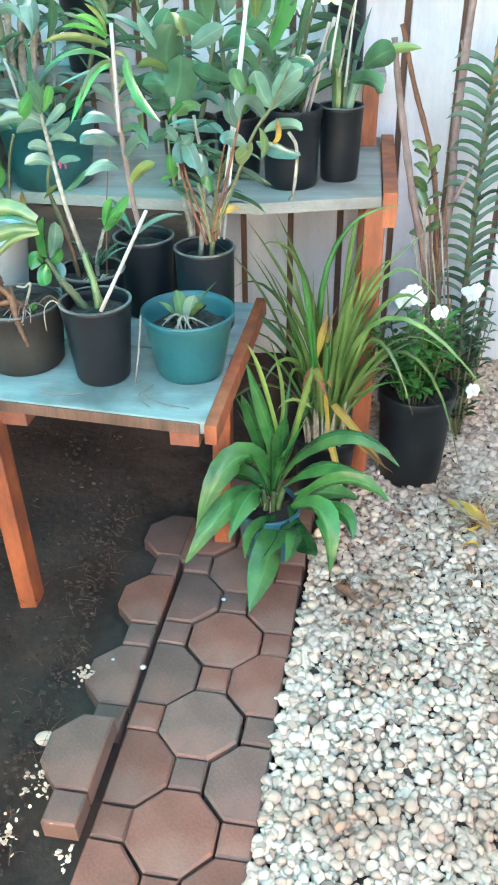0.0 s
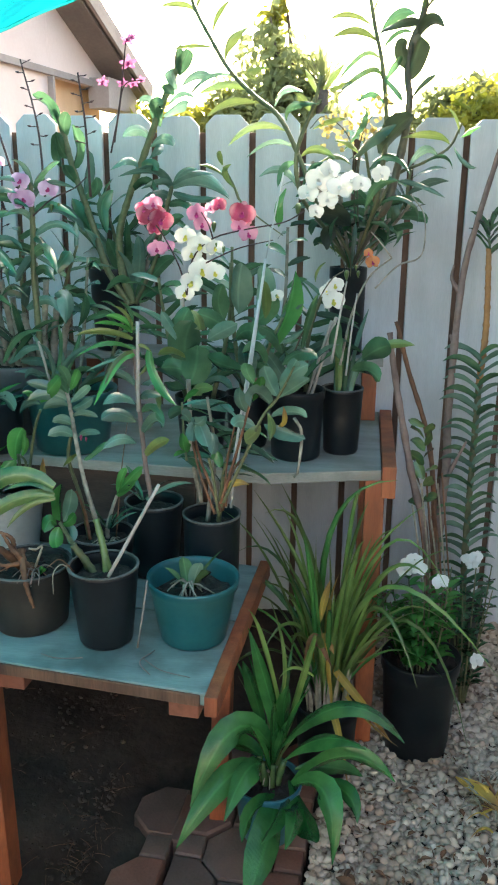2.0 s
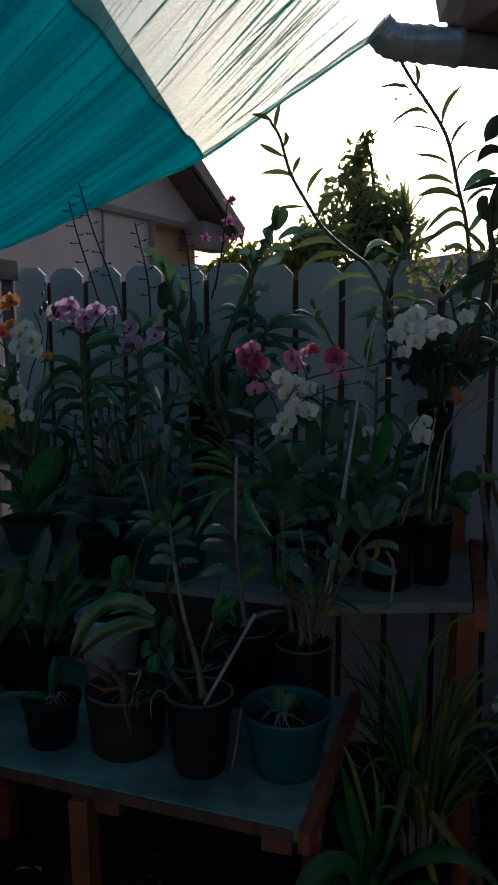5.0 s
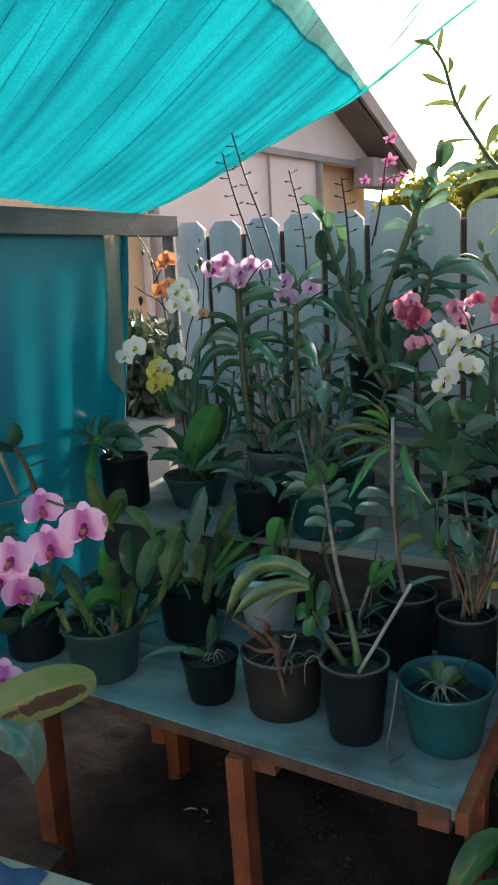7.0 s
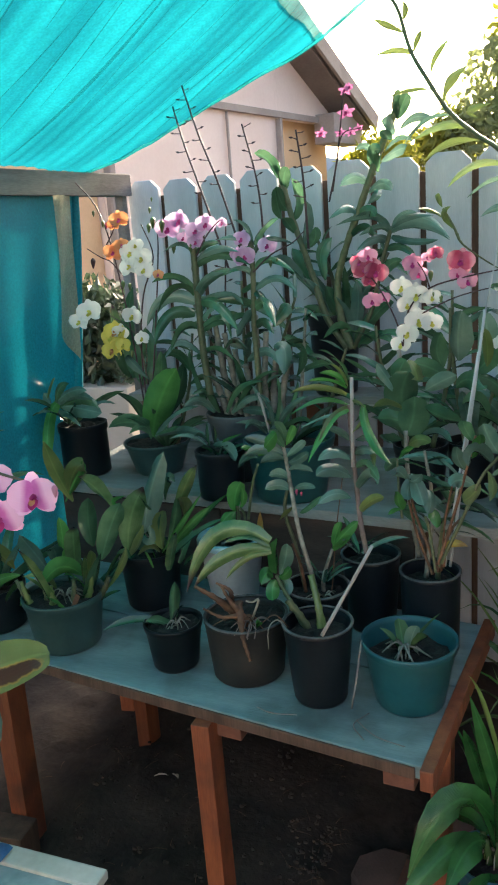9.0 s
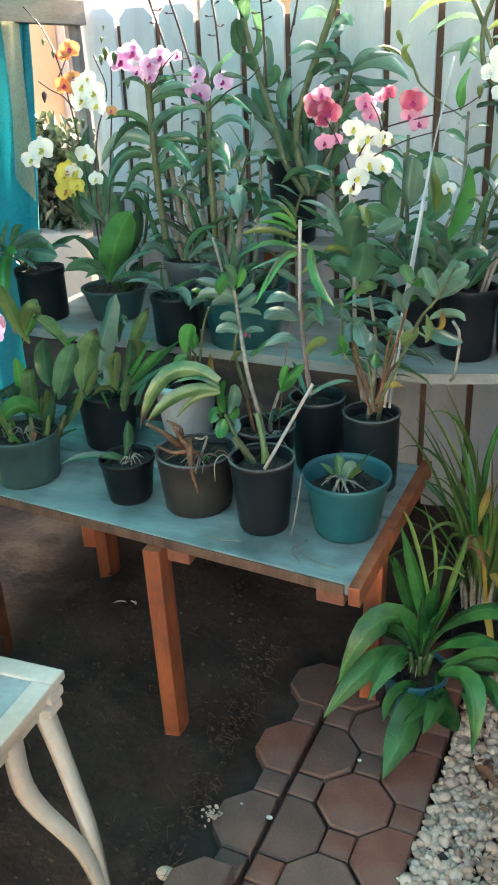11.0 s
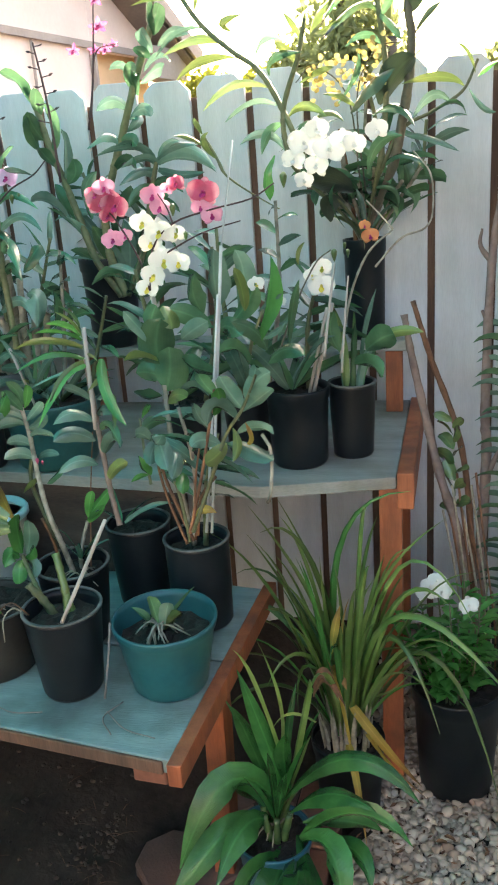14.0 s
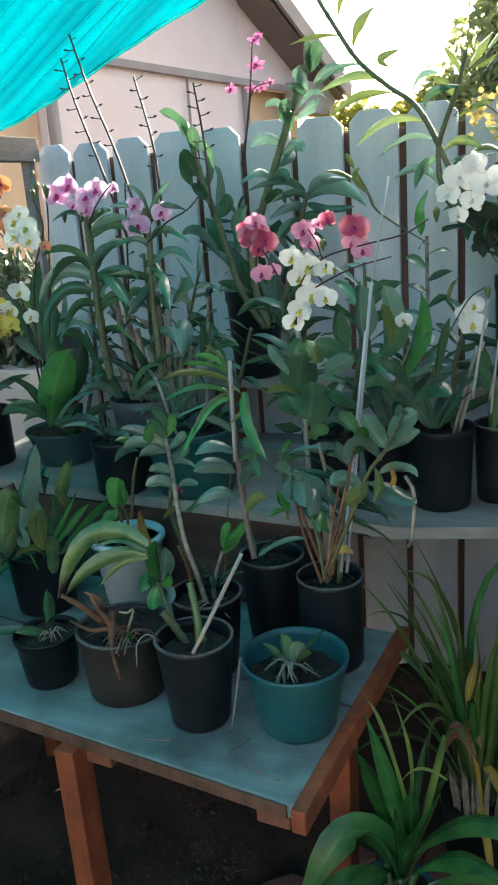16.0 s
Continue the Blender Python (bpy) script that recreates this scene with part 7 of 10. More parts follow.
leaf3(green, LEAF_SUN, (-0.855, 0.430, 0.733), (-0.807, 0.405, 0.778), (-0.772, 0.380, 0.842), 0.036, "lance")
leaf3(green, LEAF_BLUE, (-0.805, 0.430, 0.800), (-0.769, 0.405, 0.799), (-0.752, 0.380, 0.841), 0.037, "oval")
leaf3(green, LEAF_BRIGHT, (-0.882, 0.430, 0.874), (-0.876, 0.405, 0.893), (-0.827, 0.380, 0.916), 0.025, "lance")
leaf3(green, LEAF_SUN, (-1.211, 0.430, 0.572), (-1.173, 0.405, 0.613), (-1.156, 0.380, 0.640), 0.030, "lance")
leaf3(green, LEAF_SUN, (-1.148, 0.430, 0.589), (-1.165, 0.405, 0.607), (-1.168, 0.380, 0.609), 0.025, "lance")
leaf3(green, LEAF_SUN, (-1.088, 0.430, 0.622), (-1.108, 0.405, 0.673), (-1.158, 0.380, 0.672), 0.032, "lance")
leaf3(green, LEAF, (-0.848, 0.430, 0.731), (-0.846, 0.405, 0.754), (-0.858, 0.380, 0.755), 0.027, "lance")
leaf3(green, LEAF_BRIGHT, (-1.108, 0.430, 0.471), (-1.092, 0.400, 0.547), (-1.084, 0.370, 0.596), 0.017, "grass")
leaf3(green, LEAF_OLD, (-1.001, 0.430, 0.652), (-0.983, 0.405, 0.704), (-0.957, 0.380, 0.743), 0.023, "lance")
leaf3(dark, LEAF_SUN, (-0.855, 0.620, 0.718), (-0.848, 0.595, 0.789), (-0.823, 0.570, 0.846), 0.056, "oval")
leaf3(dark, LEAF_BRIGHT, (-0.857, 0.620, 0.707), (-0.778, 0.595, 0.805), (-0.693, 0.570, 0.905), 0.025, "lance")
leaf3(dark, LEAF_BRIGHT, (-0.825, 0.620, 0.727), (-0.741, 0.595, 0.811), (-0.661, 0.570, 0.871), 0.031, "lance")
leaf3(dark, LEAF_OLD, (-0.807, 0.620, 0.822), (-0.764, 0.595, 0.912), (-0.709, 0.570, 0.985), 0.050, "lance")
leaf3(dark, LEAF_SUN, (-0.781, 0.620, 0.825), (-0.764, 0.595, 0.862), (-0.761, 0.570, 0.890), 0.047, "oval")
leaf3(dark, LEAF, (-0.845, 0.620, 0.868), (-0.824, 0.595, 0.937), (-0.780, 0.570, 0.933), 0.046, "lance")
leaf3(dark, LEAF_BLUE, (-0.886, 0.620, 0.707), (-0.909, 0.595, 0.750), (-0.871, 0.570, 0.783), 0.059, "oval")
leaf3(dark, LEAF, (-0.876, 0.620, 0.708), (-0.871, 0.595, 0.779), (-0.828, 0.570, 0.836), 0.038, "lance")
leaf3(dark, LEAF_SUN, (-0.866, 0.620, 0.709), (-0.886, 0.595, 0.728), (-0.912, 0.570, 0.705), 0.027, "lance")
leaf3(dark, LEAF, (-0.838, 0.620, 0.737), (-0.796, 0.595, 0.819), (-0.779, 0.570, 0.888), 0.042, "lance")
leaf3(dark, LEAF, (-0.857, 0.620, 0.735), (-0.922, 0.645, 0.817), (-0.978, 0.670, 0.860), 0.064, "oval")
cane(p16, [(-0.808, 0.860, 1.168), (-0.830, 0.860, 1.308), (-0.845, 0.860, 1.465), (-0.859, 0.860, 1.630)], (0.0120, 0.0110), CANE, 15, 38)
cane(p16, [(-0.634, 0.860, 1.172), (-0.651, 0.860, 1.375), (-0.652, 0.860, 1.510), (-0.658, 0.860, 1.635)], (0.0090, 0.0081), CANE, 15, 38)
leaf3(p16, LEAF_BLUE, (-0.858, 0.860, 1.597), (-0.885, 0.835, 1.637), (-0.943, 0.810, 1.617), 0.024, "strap")
leaf3(p16, LEAF, (-0.849, 0.860, 1.611), (-0.797, 0.835, 1.635), (-0.737, 0.810, 1.631), 0.023, "strap")
leaf3(p16, LEAF_BLUE, (-0.848, 0.860, 1.590), (-0.764, 0.835, 1.619), (-0.677, 0.810, 1.601), 0.030, "strap")
leaf3(p16, LEAF, (-0.846, 0.860, 1.572), (-0.753, 0.835, 1.599), (-0.640, 0.810, 1.560), 0.030, "strap")
leaf3(p16, LEAF, (-0.843, 0.860, 1.496), (-0.782, 0.835, 1.543), (-0.674, 0.810, 1.547), 0.040, "strap")
leaf3(p16, LEAF_BLUE, (-0.845, 0.860, 1.474), (-0.801, 0.835, 1.521), (-0.728, 0.810, 1.541), 0.036, "strap")
leaf3(p16, LEAF, (-0.861, 0.860, 1.490), (-0.914, 0.835, 1.538), (-0.987, 0.810, 1.524), 0.032, "strap")
leaf3(p16, LEAF, (-0.861, 0.860, 1.479), (-0.913, 0.835, 1.503), (-0.969, 0.810, 1.426), 0.040, "strap")
leaf3(p16, LEAF_BLUE, (-0.856, 0.860, 1.460), (-0.947, 0.835, 1.474), (-1.010, 0.810, 1.388), 0.046, "strap")
leaf3(p16, LEAF, (-0.856, 0.860, 1.423), (-0.928, 0.810, 1.421), (-0.954, 0.760, 1.325), 0.044, "strap")
leaf3(p16, LEAF, (-0.837, 0.860, 1.461), (-0.749, 0.810, 1.448), (-0.659, 0.760, 1.366), 0.046, "strap")
leaf3(p16, LEAF_BLUE, (-0.837, 0.860, 1.461), (-0.728, 0.835, 1.473), (-0.663, 0.810, 1.442), 0.027, "strap")
leaf3(p16, LEAF_BLUE, (-0.836, 0.860, 1.404), (-0.788, 0.835, 1.441), (-0.745, 0.810, 1.454), 0.032, "strap")
leaf3(p16, LEAF, (-0.835, 0.860, 1.386), (-0.745, 0.835, 1.412), (-0.706, 0.810, 1.336), 0.030, "strap")
leaf3(p16, LEAF_BLUE, (-0.838, 0.860, 1.299), (-0.905, 0.835, 1.339), (-0.951, 0.810, 1.275), 0.032, "strap")
leaf3(p16, LEAF, (-0.831, 0.860, 1.369), (-0.774, 0.835, 1.393), (-0.718, 0.810, 1.390), 0.023, "strap")
leaf3(p16, LEAF, (-0.847, 0.860, 1.378), (-0.891, 0.835, 1.377), (-0.923, 0.810, 1.306), 0.032, "strap")
leaf3(p16, LEAF_BLUE, (-0.656, 0.860, 1.623), (-0.666, 0.835, 1.673), (-0.694, 0.810, 1.697), 0.025, "strap")
leaf3(p16, LEAF, (-0.649, 0.860, 1.623), (-0.599, 0.835, 1.672), (-0.545, 0.810, 1.686), 0.029, "strap")
leaf3(p16, LEAF_BLUE, (-0.654, 0.860, 1.607), (-0.684, 0.835, 1.645), (-0.749, 0.810, 1.642), 0.025, "strap")
leaf3(p16, LEAF_BLUE, (-0.648, 0.860, 1.590), (-0.593, 0.835, 1.628), (-0.497, 0.810, 1.609), 0.023, "strap")
leaf3(p16, LEAF, (-0.648, 0.860, 1.553), (-0.583, 0.835, 1.573), (-0.495, 0.810, 1.527), 0.023, "strap")
leaf3(p16, LEAF_BLUE, (-0.658, 0.860, 1.530), (-0.677, 0.835, 1.551), (-0.721, 0.810, 1.540), 0.022, "strap")
leaf3(p16, LEAF_BLUE, (-0.646, 0.860, 1.486), (-0.564, 0.835, 1.517), (-0.490, 0.810, 1.470), 0.023, "strap")
leaf3(p16, LEAF, (-0.654, 0.860, 1.439), (-0.690, 0.835, 1.455), (-0.768, 0.810, 1.458), 0.029, "strap")
leaf3(p16, LEAF, (-0.652, 0.860, 1.429), (-0.591, 0.810, 1.444), (-0.537, 0.760, 1.371), 0.036, "strap")
leaf3(p16, LEAF, (-0.646, 0.860, 1.486), (-0.602, 0.835, 1.459), (-0.562, 0.810, 1.414), 0.030, "strap")
leaf3(p16, LEAF_BLUE, (-0.654, 0.860, 1.423), (-0.662, 0.810, 1.383), (-0.664, 0.760, 1.347), 0.038, "strap")
leaf3(p16, LEAF, (-0.649, 0.860, 1.375), (-0.606, 0.835, 1.390), (-0.564, 0.810, 1.352), 0.030, "strap")
leaf3(p16, LEAF, (-0.655, 0.860, 1.392), (-0.689, 0.835, 1.408), (-0.714, 0.810, 1.373), 0.027, "strap")
leaf3(p16, LEAF_BLUE, (-0.588, 0.860, 1.316), (-0.541, 0.835, 1.307), (-0.533, 0.810, 1.231), 0.061, "oval")
leaf3(p16, LEAF, (-0.756, 0.860, 1.308), (-0.706, 0.835, 1.341), (-0.648, 0.810, 1.306), 0.027, "lance")
leaf3(p16, LEAF, (-0.589, 0.860, 1.375), (-0.560, 0.875, 1.425), (-0.549, 0.890, 1.442), 0.052, "oval")
leaf3(p16, LEAF, (-0.514, 0.860, 1.225), (-0.485, 0.835, 1.274), (-0.476, 0.810, 1.322), 0.034, "lance")
flower(p16, (-0.935, 0.830, 1.691), FRONT, 0.091, P_PURPLE, P_LIP)
flower(p16, (-0.892, 0.830, 1.713), FRONT, 0.078, P_PURPLE, P_LIP)
flower(p16, (-0.834, 0.830, 1.677), FRONT, 0.078, P_PURPLE, P_LIP)
flower(p16, (-0.798, 0.830, 1.695), FRONT, 0.075, P_PURPLE, P_LIP)
flower(p16, (-0.835, 0.830, 1.643), FRONT, 0.060, P_PURPLE, P_LIP)
flower(p16, (-0.879, 0.830, 1.659), FRONT, 0.047, P_PURPLE, P_LIP)
flower(p16, (-0.676, 0.830, 1.640), FRONT, 0.064, P_PURPLE, P_LIP)
flower(p16, (-0.668, 0.830, 1.587), FRONT, 0.078, P_PURPLE, P_LIP)
flower(p16, (-0.690, 0.830, 1.595), FRONT, 0.053, P_PURPLE, P_LIP)
flower(p16, (-0.591, 0.830, 1.615), FRONT, 0.067, P_PURPLE, P_LIP)
flower(p16, (-0.741, 0.830, 1.694), FRONT, 0.041, P_PURPLE, P_LIP)
bud(p16, (-0.914, 0.830, 1.643), 0.0140, LEAF_SUN)
bud(p16, (-0.853, 0.830, 1.641), 0.0140, LEAF_SUN)
bud(p16, (-0.581, 0.830, 1.572), 0.0108, LEAF_SUN)
bud(p16, (-0.560, 0.830, 1.575), 0.0081, LEAF_SUN)
spike(p16, [(-0.833, 0.830, 1.599), (-0.804, 0.830, 1.648), (-0.776, 0.830, 1.680), (-0.748, 0.830, 1.703)], 0.0030, SPIKE_DARK)
spike(p16, [(-0.638, 0.830, 1.539), (-0.581, 0.830, 1.585), (-0.512, 0.830, 1.614), (-0.475, 0.830, 1.644)], 0.0027, SPIKE_DARK)
cane(p20, [(-0.370, 0.920, 1.294), (-0.403, 0.920, 1.387), (-0.411, 0.920, 1.493), (-0.383, 0.920, 1.595), (-0.350, 0.920, 1.680), (-0.298, 0.920, 1.818), (-0.252, 0.920, 1.924), (-0.239, 0.920, 1.970)], (0.0111, 0.0085), CANE, 23, 59)
leaf3(p20, LEAF_BLUE, (-0.346, 0.920, 1.668), (-0.374, 0.895, 1.696), (-0.419, 0.870, 1.666), 0.034, "oval")
leaf3(p20, LEAF_BLUE, (-0.321, 0.920, 1.729), (-0.273, 0.895, 1.748), (-0.237, 0.870, 1.723), 0.033, "oval")
leaf3(p20, LEAF_BLUE, (-0.324, 0.920, 1.752), (-0.349, 0.895, 1.777), (-0.384, 0.870, 1.754), 0.038, "oval")
leaf3(p20, LEAF_BLUE, (-0.309, 0.920, 1.742), (-0.284, 0.895, 1.721), (-0.305, 0.870, 1.694), 0.029, "oval")
leaf3(p20, LEAF_BLUE, (-0.285, 0.920, 1.810), (-0.234, 0.895, 1.830), (-0.198, 0.870, 1.831), 0.036, "oval")
leaf3(p20, LEAF_BLUE, (-0.304, 0.920, 1.813), (-0.316, 0.895, 1.852), (-0.338, 0.870, 1.846), 0.023, "oval")
leaf3(p20, LEAF, (-0.293, 0.920, 1.783), (-0.298, 0.895, 1.832), (-0.267, 0.870, 1.837), 0.046, "oval")
leaf3(p20, LEAF_BLUE, (-0.247, 0.920, 1.876), (-0.253, 0.895, 1.909), (-0.250, 0.870, 1.925), 0.036, "oval")
leaf3(p20, LEAF, (-0.242, 0.920, 1.915), (-0.217, 0.895, 1.951), (-0.195, 0.870, 1.973), 0.041, "oval")
leaf3(p20, LEAF_BLUE, (-0.233, 0.920, 1.888), (-0.184, 0.895, 1.911), (-0.129, 0.870, 1.894), 0.029, "oval")
leaf3(p20, LEAF, (-0.255, 0.920, 1.863), (-0.261, 0.895, 1.875), (-0.269, 0.870, 1.887), 0.029, "oval")
leaf3(p20, LEAF, (-0.239, 0.920, 1.915), (-0.241, 0.895, 1.957), (-0.216, 0.870, 1.987), 0.034, "oval")
leaf3(p20, LEAF_BLUE, (-0.272, 0.920, 1.836), (-0.220, 0.895, 1.858), (-0.179, 0.870, 1.841), 0.029, "oval")
leaf3(p20, LEAF, (-0.354, 0.920, 1.666), (-0.315, 0.895, 1.680), (-0.281, 0.870, 1.659), 0.035, "oval")
leaf3(p20, LEAF, (-0.374, 0.920, 1.609), (-0.327, 0.895, 1.629), (-0.287, 0.870, 1.605), 0.036, "oval")
cane(p20, [(-0.382, 0.920, 1.295), (-0.446, 0.920, 1.389), (-0.484, 0.920, 1.498), (-0.511, 0.920, 1.576), (-0.551, 0.920, 1.685), (-0.581, 0.920, 1.793), (-0.599, 0.920, 1.849)], (0.0099, 0.0081), CANE, 19, 49)
leaf3(p20, LEAF, (-0.597, 0.920, 1.807), (-0.613, 0.895, 1.858), (-0.649, 0.870, 1.885), 0.049, "oval")
leaf3(p20, LEAF, (-0.567, 0.920, 1.709), (-0.578, 0.895, 1.741), (-0.578, 0.870, 1.778), 0.044, "oval")
leaf3(p20, LEAF, (-0.551, 0.920, 1.676), (-0.522, 0.895, 1.735), (-0.531, 0.870, 1.796), 0.046, "oval")
leaf3(p20, LEAF_BLUE, (-0.520, 0.920, 1.601), (-0.494, 0.895, 1.673), (-0.485, 0.870, 1.724), 0.046, "oval")
leaf3(p20, LEAF, (-0.583, 0.920, 1.685), (-0.586, 0.895, 1.727), (-0.582, 0.870, 1.767), 0.041, "oval")
leaf3(p20, LEAF, (-0.570, 0.920, 1.768), (-0.565, 0.895, 1.805), (-0.543, 0.870, 1.829), 0.041, "oval")
leaf3(p20, LEAF, (-0.536, 0.920, 1.635), (-0.551, 0.895, 1.664), (-0.556, 0.870, 1.686), 0.036, "oval")
leaf3(p20, LEAF, (-0.510, 0.920, 1.591), (-0.470, 0.895, 1.615), (-0.461, 0.870, 1.648), 0.045, "oval")
cane(p20, [(-0.364, 0.920, 1.294), (-0.308, 0.920, 1.412), (-0.287, 0.920, 1.514), (-0.273, 0.920, 1.564), (-0.258, 0.920, 1.621)], (0.0068, 0.0060), CANE, 11, 28)
leaf3(p20, LEAF_BLUE, (-0.266, 0.920, 1.617), (-0.309, 0.895, 1.658), (-0.397, 0.870, 1.646), 0.026, "strap")
leaf3(p20, LEAF_BLUE, (-0.261, 0.920, 1.620), (-0.293, 0.895, 1.665), (-0.339, 0.870, 1.664), 0.021, "strap")
leaf3(p20, LEAF_BLUE, (-0.257, 0.920, 1.627), (-0.198, 0.895, 1.651), (-0.123, 0.870, 1.644), 0.023, "strap")
leaf3(p20, LEAF_BLUE, (-0.255, 0.920, 1.619), (-0.167, 0.895, 1.645), (-0.080, 0.870, 1.581), 0.027, "strap")
leaf3(p20, LEAF_BLUE, (-0.255, 0.920, 1.613), (-0.168, 0.895, 1.620), (-0.080, 0.870, 1.576), 0.024, "strap")
leaf3(p20, LEAF_BLUE, (-0.255, 0.920, 1.603), (-0.185, 0.895, 1.583), (-0.110, 0.870, 1.580), 0.023, "strap")
leaf3(p20, LEAF_BLUE, (-0.261, 0.920, 1.613), (-0.278, 0.895, 1.630), (-0.329, 0.870, 1.611), 0.024, "strap")
leaf3(p20, LEAF_BLUE, (-0.267, 0.920, 1.591), (-0.293, 0.895, 1.600), (-0.338, 0.870, 1.569), 0.029, "strap")
leaf3(p20, LEAF_BLUE, (-0.254, 0.920, 1.626), (-0.216, 0.895, 1.658), (-0.168, 0.870, 1.657), 0.021, "strap")
leaf3(p20, LEAF, (-0.270, 0.920, 1.571), (-0.217, 0.895, 1.572), (-0.168, 0.870, 1.537), 0.026, "strap")
leaf3(p20, LEAF, (-0.277, 0.920, 1.557), (-0.298, 0.895, 1.550), (-0.317, 0.870, 1.513), 0.031, "strap")
leaf3(p20, LEAF, (-0.449, 0.920, 1.496), (-0.470, 0.935, 1.574), (-0.441, 0.950, 1.618), 0.050, "oval")
leaf3(p20, LEAF, (-0.397, 0.920, 1.492), (-0.351, 0.935, 1.535), (-0.348, 0.950, 1.573), 0.047, "oval")
leaf3(p20, LEAF, (-0.485, 0.920, 1.483), (-0.543, 0.935, 1.549), (-0.567, 0.950, 1.598), 0.057, "oval")
leaf3(p20, LEAF_BLUE, (-0.516, 0.920, 1.500), (-0.579, 0.935, 1.552), (-0.644, 0.950, 1.557), 0.053, "oval")
leaf3(p20, LEAF, (-0.288, 0.920, 1.485), (-0.251, 0.895, 1.524), (-0.207, 0.870, 1.533), 0.032, "strap")
spike(p20, [(-0.426, 0.920, 1.746), (-0.407, 0.920, 1.874), (-0.393, 0.920, 2.014)], 0.0030, SPIKE_DARK)
spike(p20, [(-0.436, 0.920, 1.718), (-0.414, 0.920, 1.818), (-0.396, 0.920, 1.901), (-0.342, 0.920, 1.911)], 0.0026, SPIKE_DARK)
flower(p20, (-0.389, 0.920, 2.022), FRONT, 0.044, P_MAUVE, P_LIP, kind="dend")
flower(p20, (-0.376, 0.920, 2.029), FRONT, 0.028, P_MAUVE, P_LIP, kind="dend")
flower(p20, (-0.386, 0.920, 1.960), FRONT, 0.056, P_MAUVE, P_LIP, kind="dend")
flower(p20, (-0.402, 0.920, 1.907), FRONT, 0.037, P_MAUVE, P_LIP, kind="dend")
flower(p20, (-0.372, 0.920, 1.903), FRONT, 0.034, P_MAUVE, P_LIP, kind="dend")
flower(p20, (-0.460, 0.920, 1.914), FRONT, 0.041, P_MAUVE, P_LIP, kind="dend")
flower(p20, (-0.349, 0.920, 1.912), FRONT, 0.030, P_MAUVE, P_LIP, kind="dend")
flower(p21, (-0.217, 0.580, 1.500), FRONT, 0.082, P_RED, P_LIP)
flower(p21, (-0.190, 0.580, 1.488), FRONT, 0.068, P_RED, P_LIP)
flower(p21, (-0.211, 0.580, 1.529), FRONT, 0.053, P_ROSE, P_LIP)
flower(p21, (-0.235, 0.580, 1.517), FRONT, 0.050, P_RED, P_LIP)
flower(p21, (-0.207, 0.580, 1.469), FRONT, 0.044, P_RED, P_LIP)
flower(p21, (0.014, 0.580, 1.499), FRONT, 0.073, P_RED, P_LIP)
flower(p21, (0.030, 0.580, 1.451), FRONT, 0.052, P_ROSE, P_LIP)
flower(p21, (0.006, 0.580, 1.469), FRONT, 0.044, P_ROSE, P_LIP)
flower(p21, (-0.100, 0.580, 1.502), FRONT, 0.056, P_ROSE, P_LIP)
flower(p21, (-0.085, 0.580, 1.476), FRONT, 0.050, P_ROSE, P_LIP)
flower(p21, (-0.045, 0.580, 1.522), FRONT, 0.044, P_RED, P_LIP)
flower(p21, (-0.065, 0.580, 1.514), FRONT, 0.032, P_ROSE, P_LIP)
flower(p21, (-0.201, 0.580, 1.418), FRONT, 0.053, P_ROSE, P_LIP)
flower(p21, (-0.171, 0.580, 1.424), FRONT, 0.038, P_ROSE, P_LIP)
bud(p21, (-0.056, 0.580, 1.482), 0.0120, LEAF_SUN)
bud(p21, (-0.031, 0.580, 1.423), 0.0090, LEAF_SUN)
bud(p21, (-0.049, 0.580, 1.433), 0.0075, LEAF_SUN)
spike(p21, [(-0.122, 0.580, 1.303), (-0.143, 0.580, 1.375), (-0.192, 0.580, 1.462), (-0.223, 0.580, 1.491)], 0.0026, SPIKE_DARK)
spike(p21, [(-0.122, 0.580, 1.303), (-0.109, 0.580, 1.390), (-0.058, 0.580, 1.441), (0.030, 0.580, 1.462), (0.116, 0.580, 1.476), (0.166, 0.580, 1.502)], 0.0026, SPIKE_DARK)
spike(p21, [(-0.116, 0.580, 1.361), (-0.042, 0.580, 1.397), (0.016, 0.580, 1.419), (0.091, 0.580, 1.434)], 0.0023, SPIKE_DARK)
spike(p21, [(-0.058, 0.580, 1.441), (-0.070, 0.580, 1.476), (-0.088, 0.580, 1.505)], 0.0023, SPIKE_DARK)
flower(p22, (-0.136, 0.620, 1.452), FRONT, 0.062, P_CREAM, P_YELLOW)
flower(p22, (-0.099, 0.620, 1.430), FRONT, 0.071, P_CREAM, P_YELLOW)
flower(p22, (-0.120, 0.620, 1.408), FRONT, 0.059, P_CREAM, P_YELLOW)
flower(p22, (-0.060, 0.620, 1.423), FRONT, 0.050, P_CREAM, P_YELLOW)
flower(p22, (-0.092, 0.620, 1.367), FRONT, 0.076, P_WHITE, P_YELLOW)
flower(p22, (-0.119, 0.620, 1.337), FRONT, 0.065, P_WHITE, P_YELLOW)
flower(p22, (-0.059, 0.620, 1.361), FRONT, 0.059, P_WHITE, P_YELLOW)
flower(p22, (-0.137, 0.620, 1.310), FRONT, 0.056, P_WHITE, P_YELLOW)
leaf3(p22, LEAF_BLUE, (-0.017, 0.740, 1.264), (-0.015, 0.715, 1.332), (-0.002, 0.690, 1.390), 0.084, "oval")
leaf3(p22, LEAF, (-0.056, 0.740, 1.248), (-0.068, 0.715, 1.293), (-0.051, 0.690, 1.338), 0.061, "oval")
leaf3(p22, LEAF_BLUE, (0.031, 0.740, 1.249), (0.056, 0.715, 1.326), (0.047, 0.690, 1.385), 0.057, "oval")
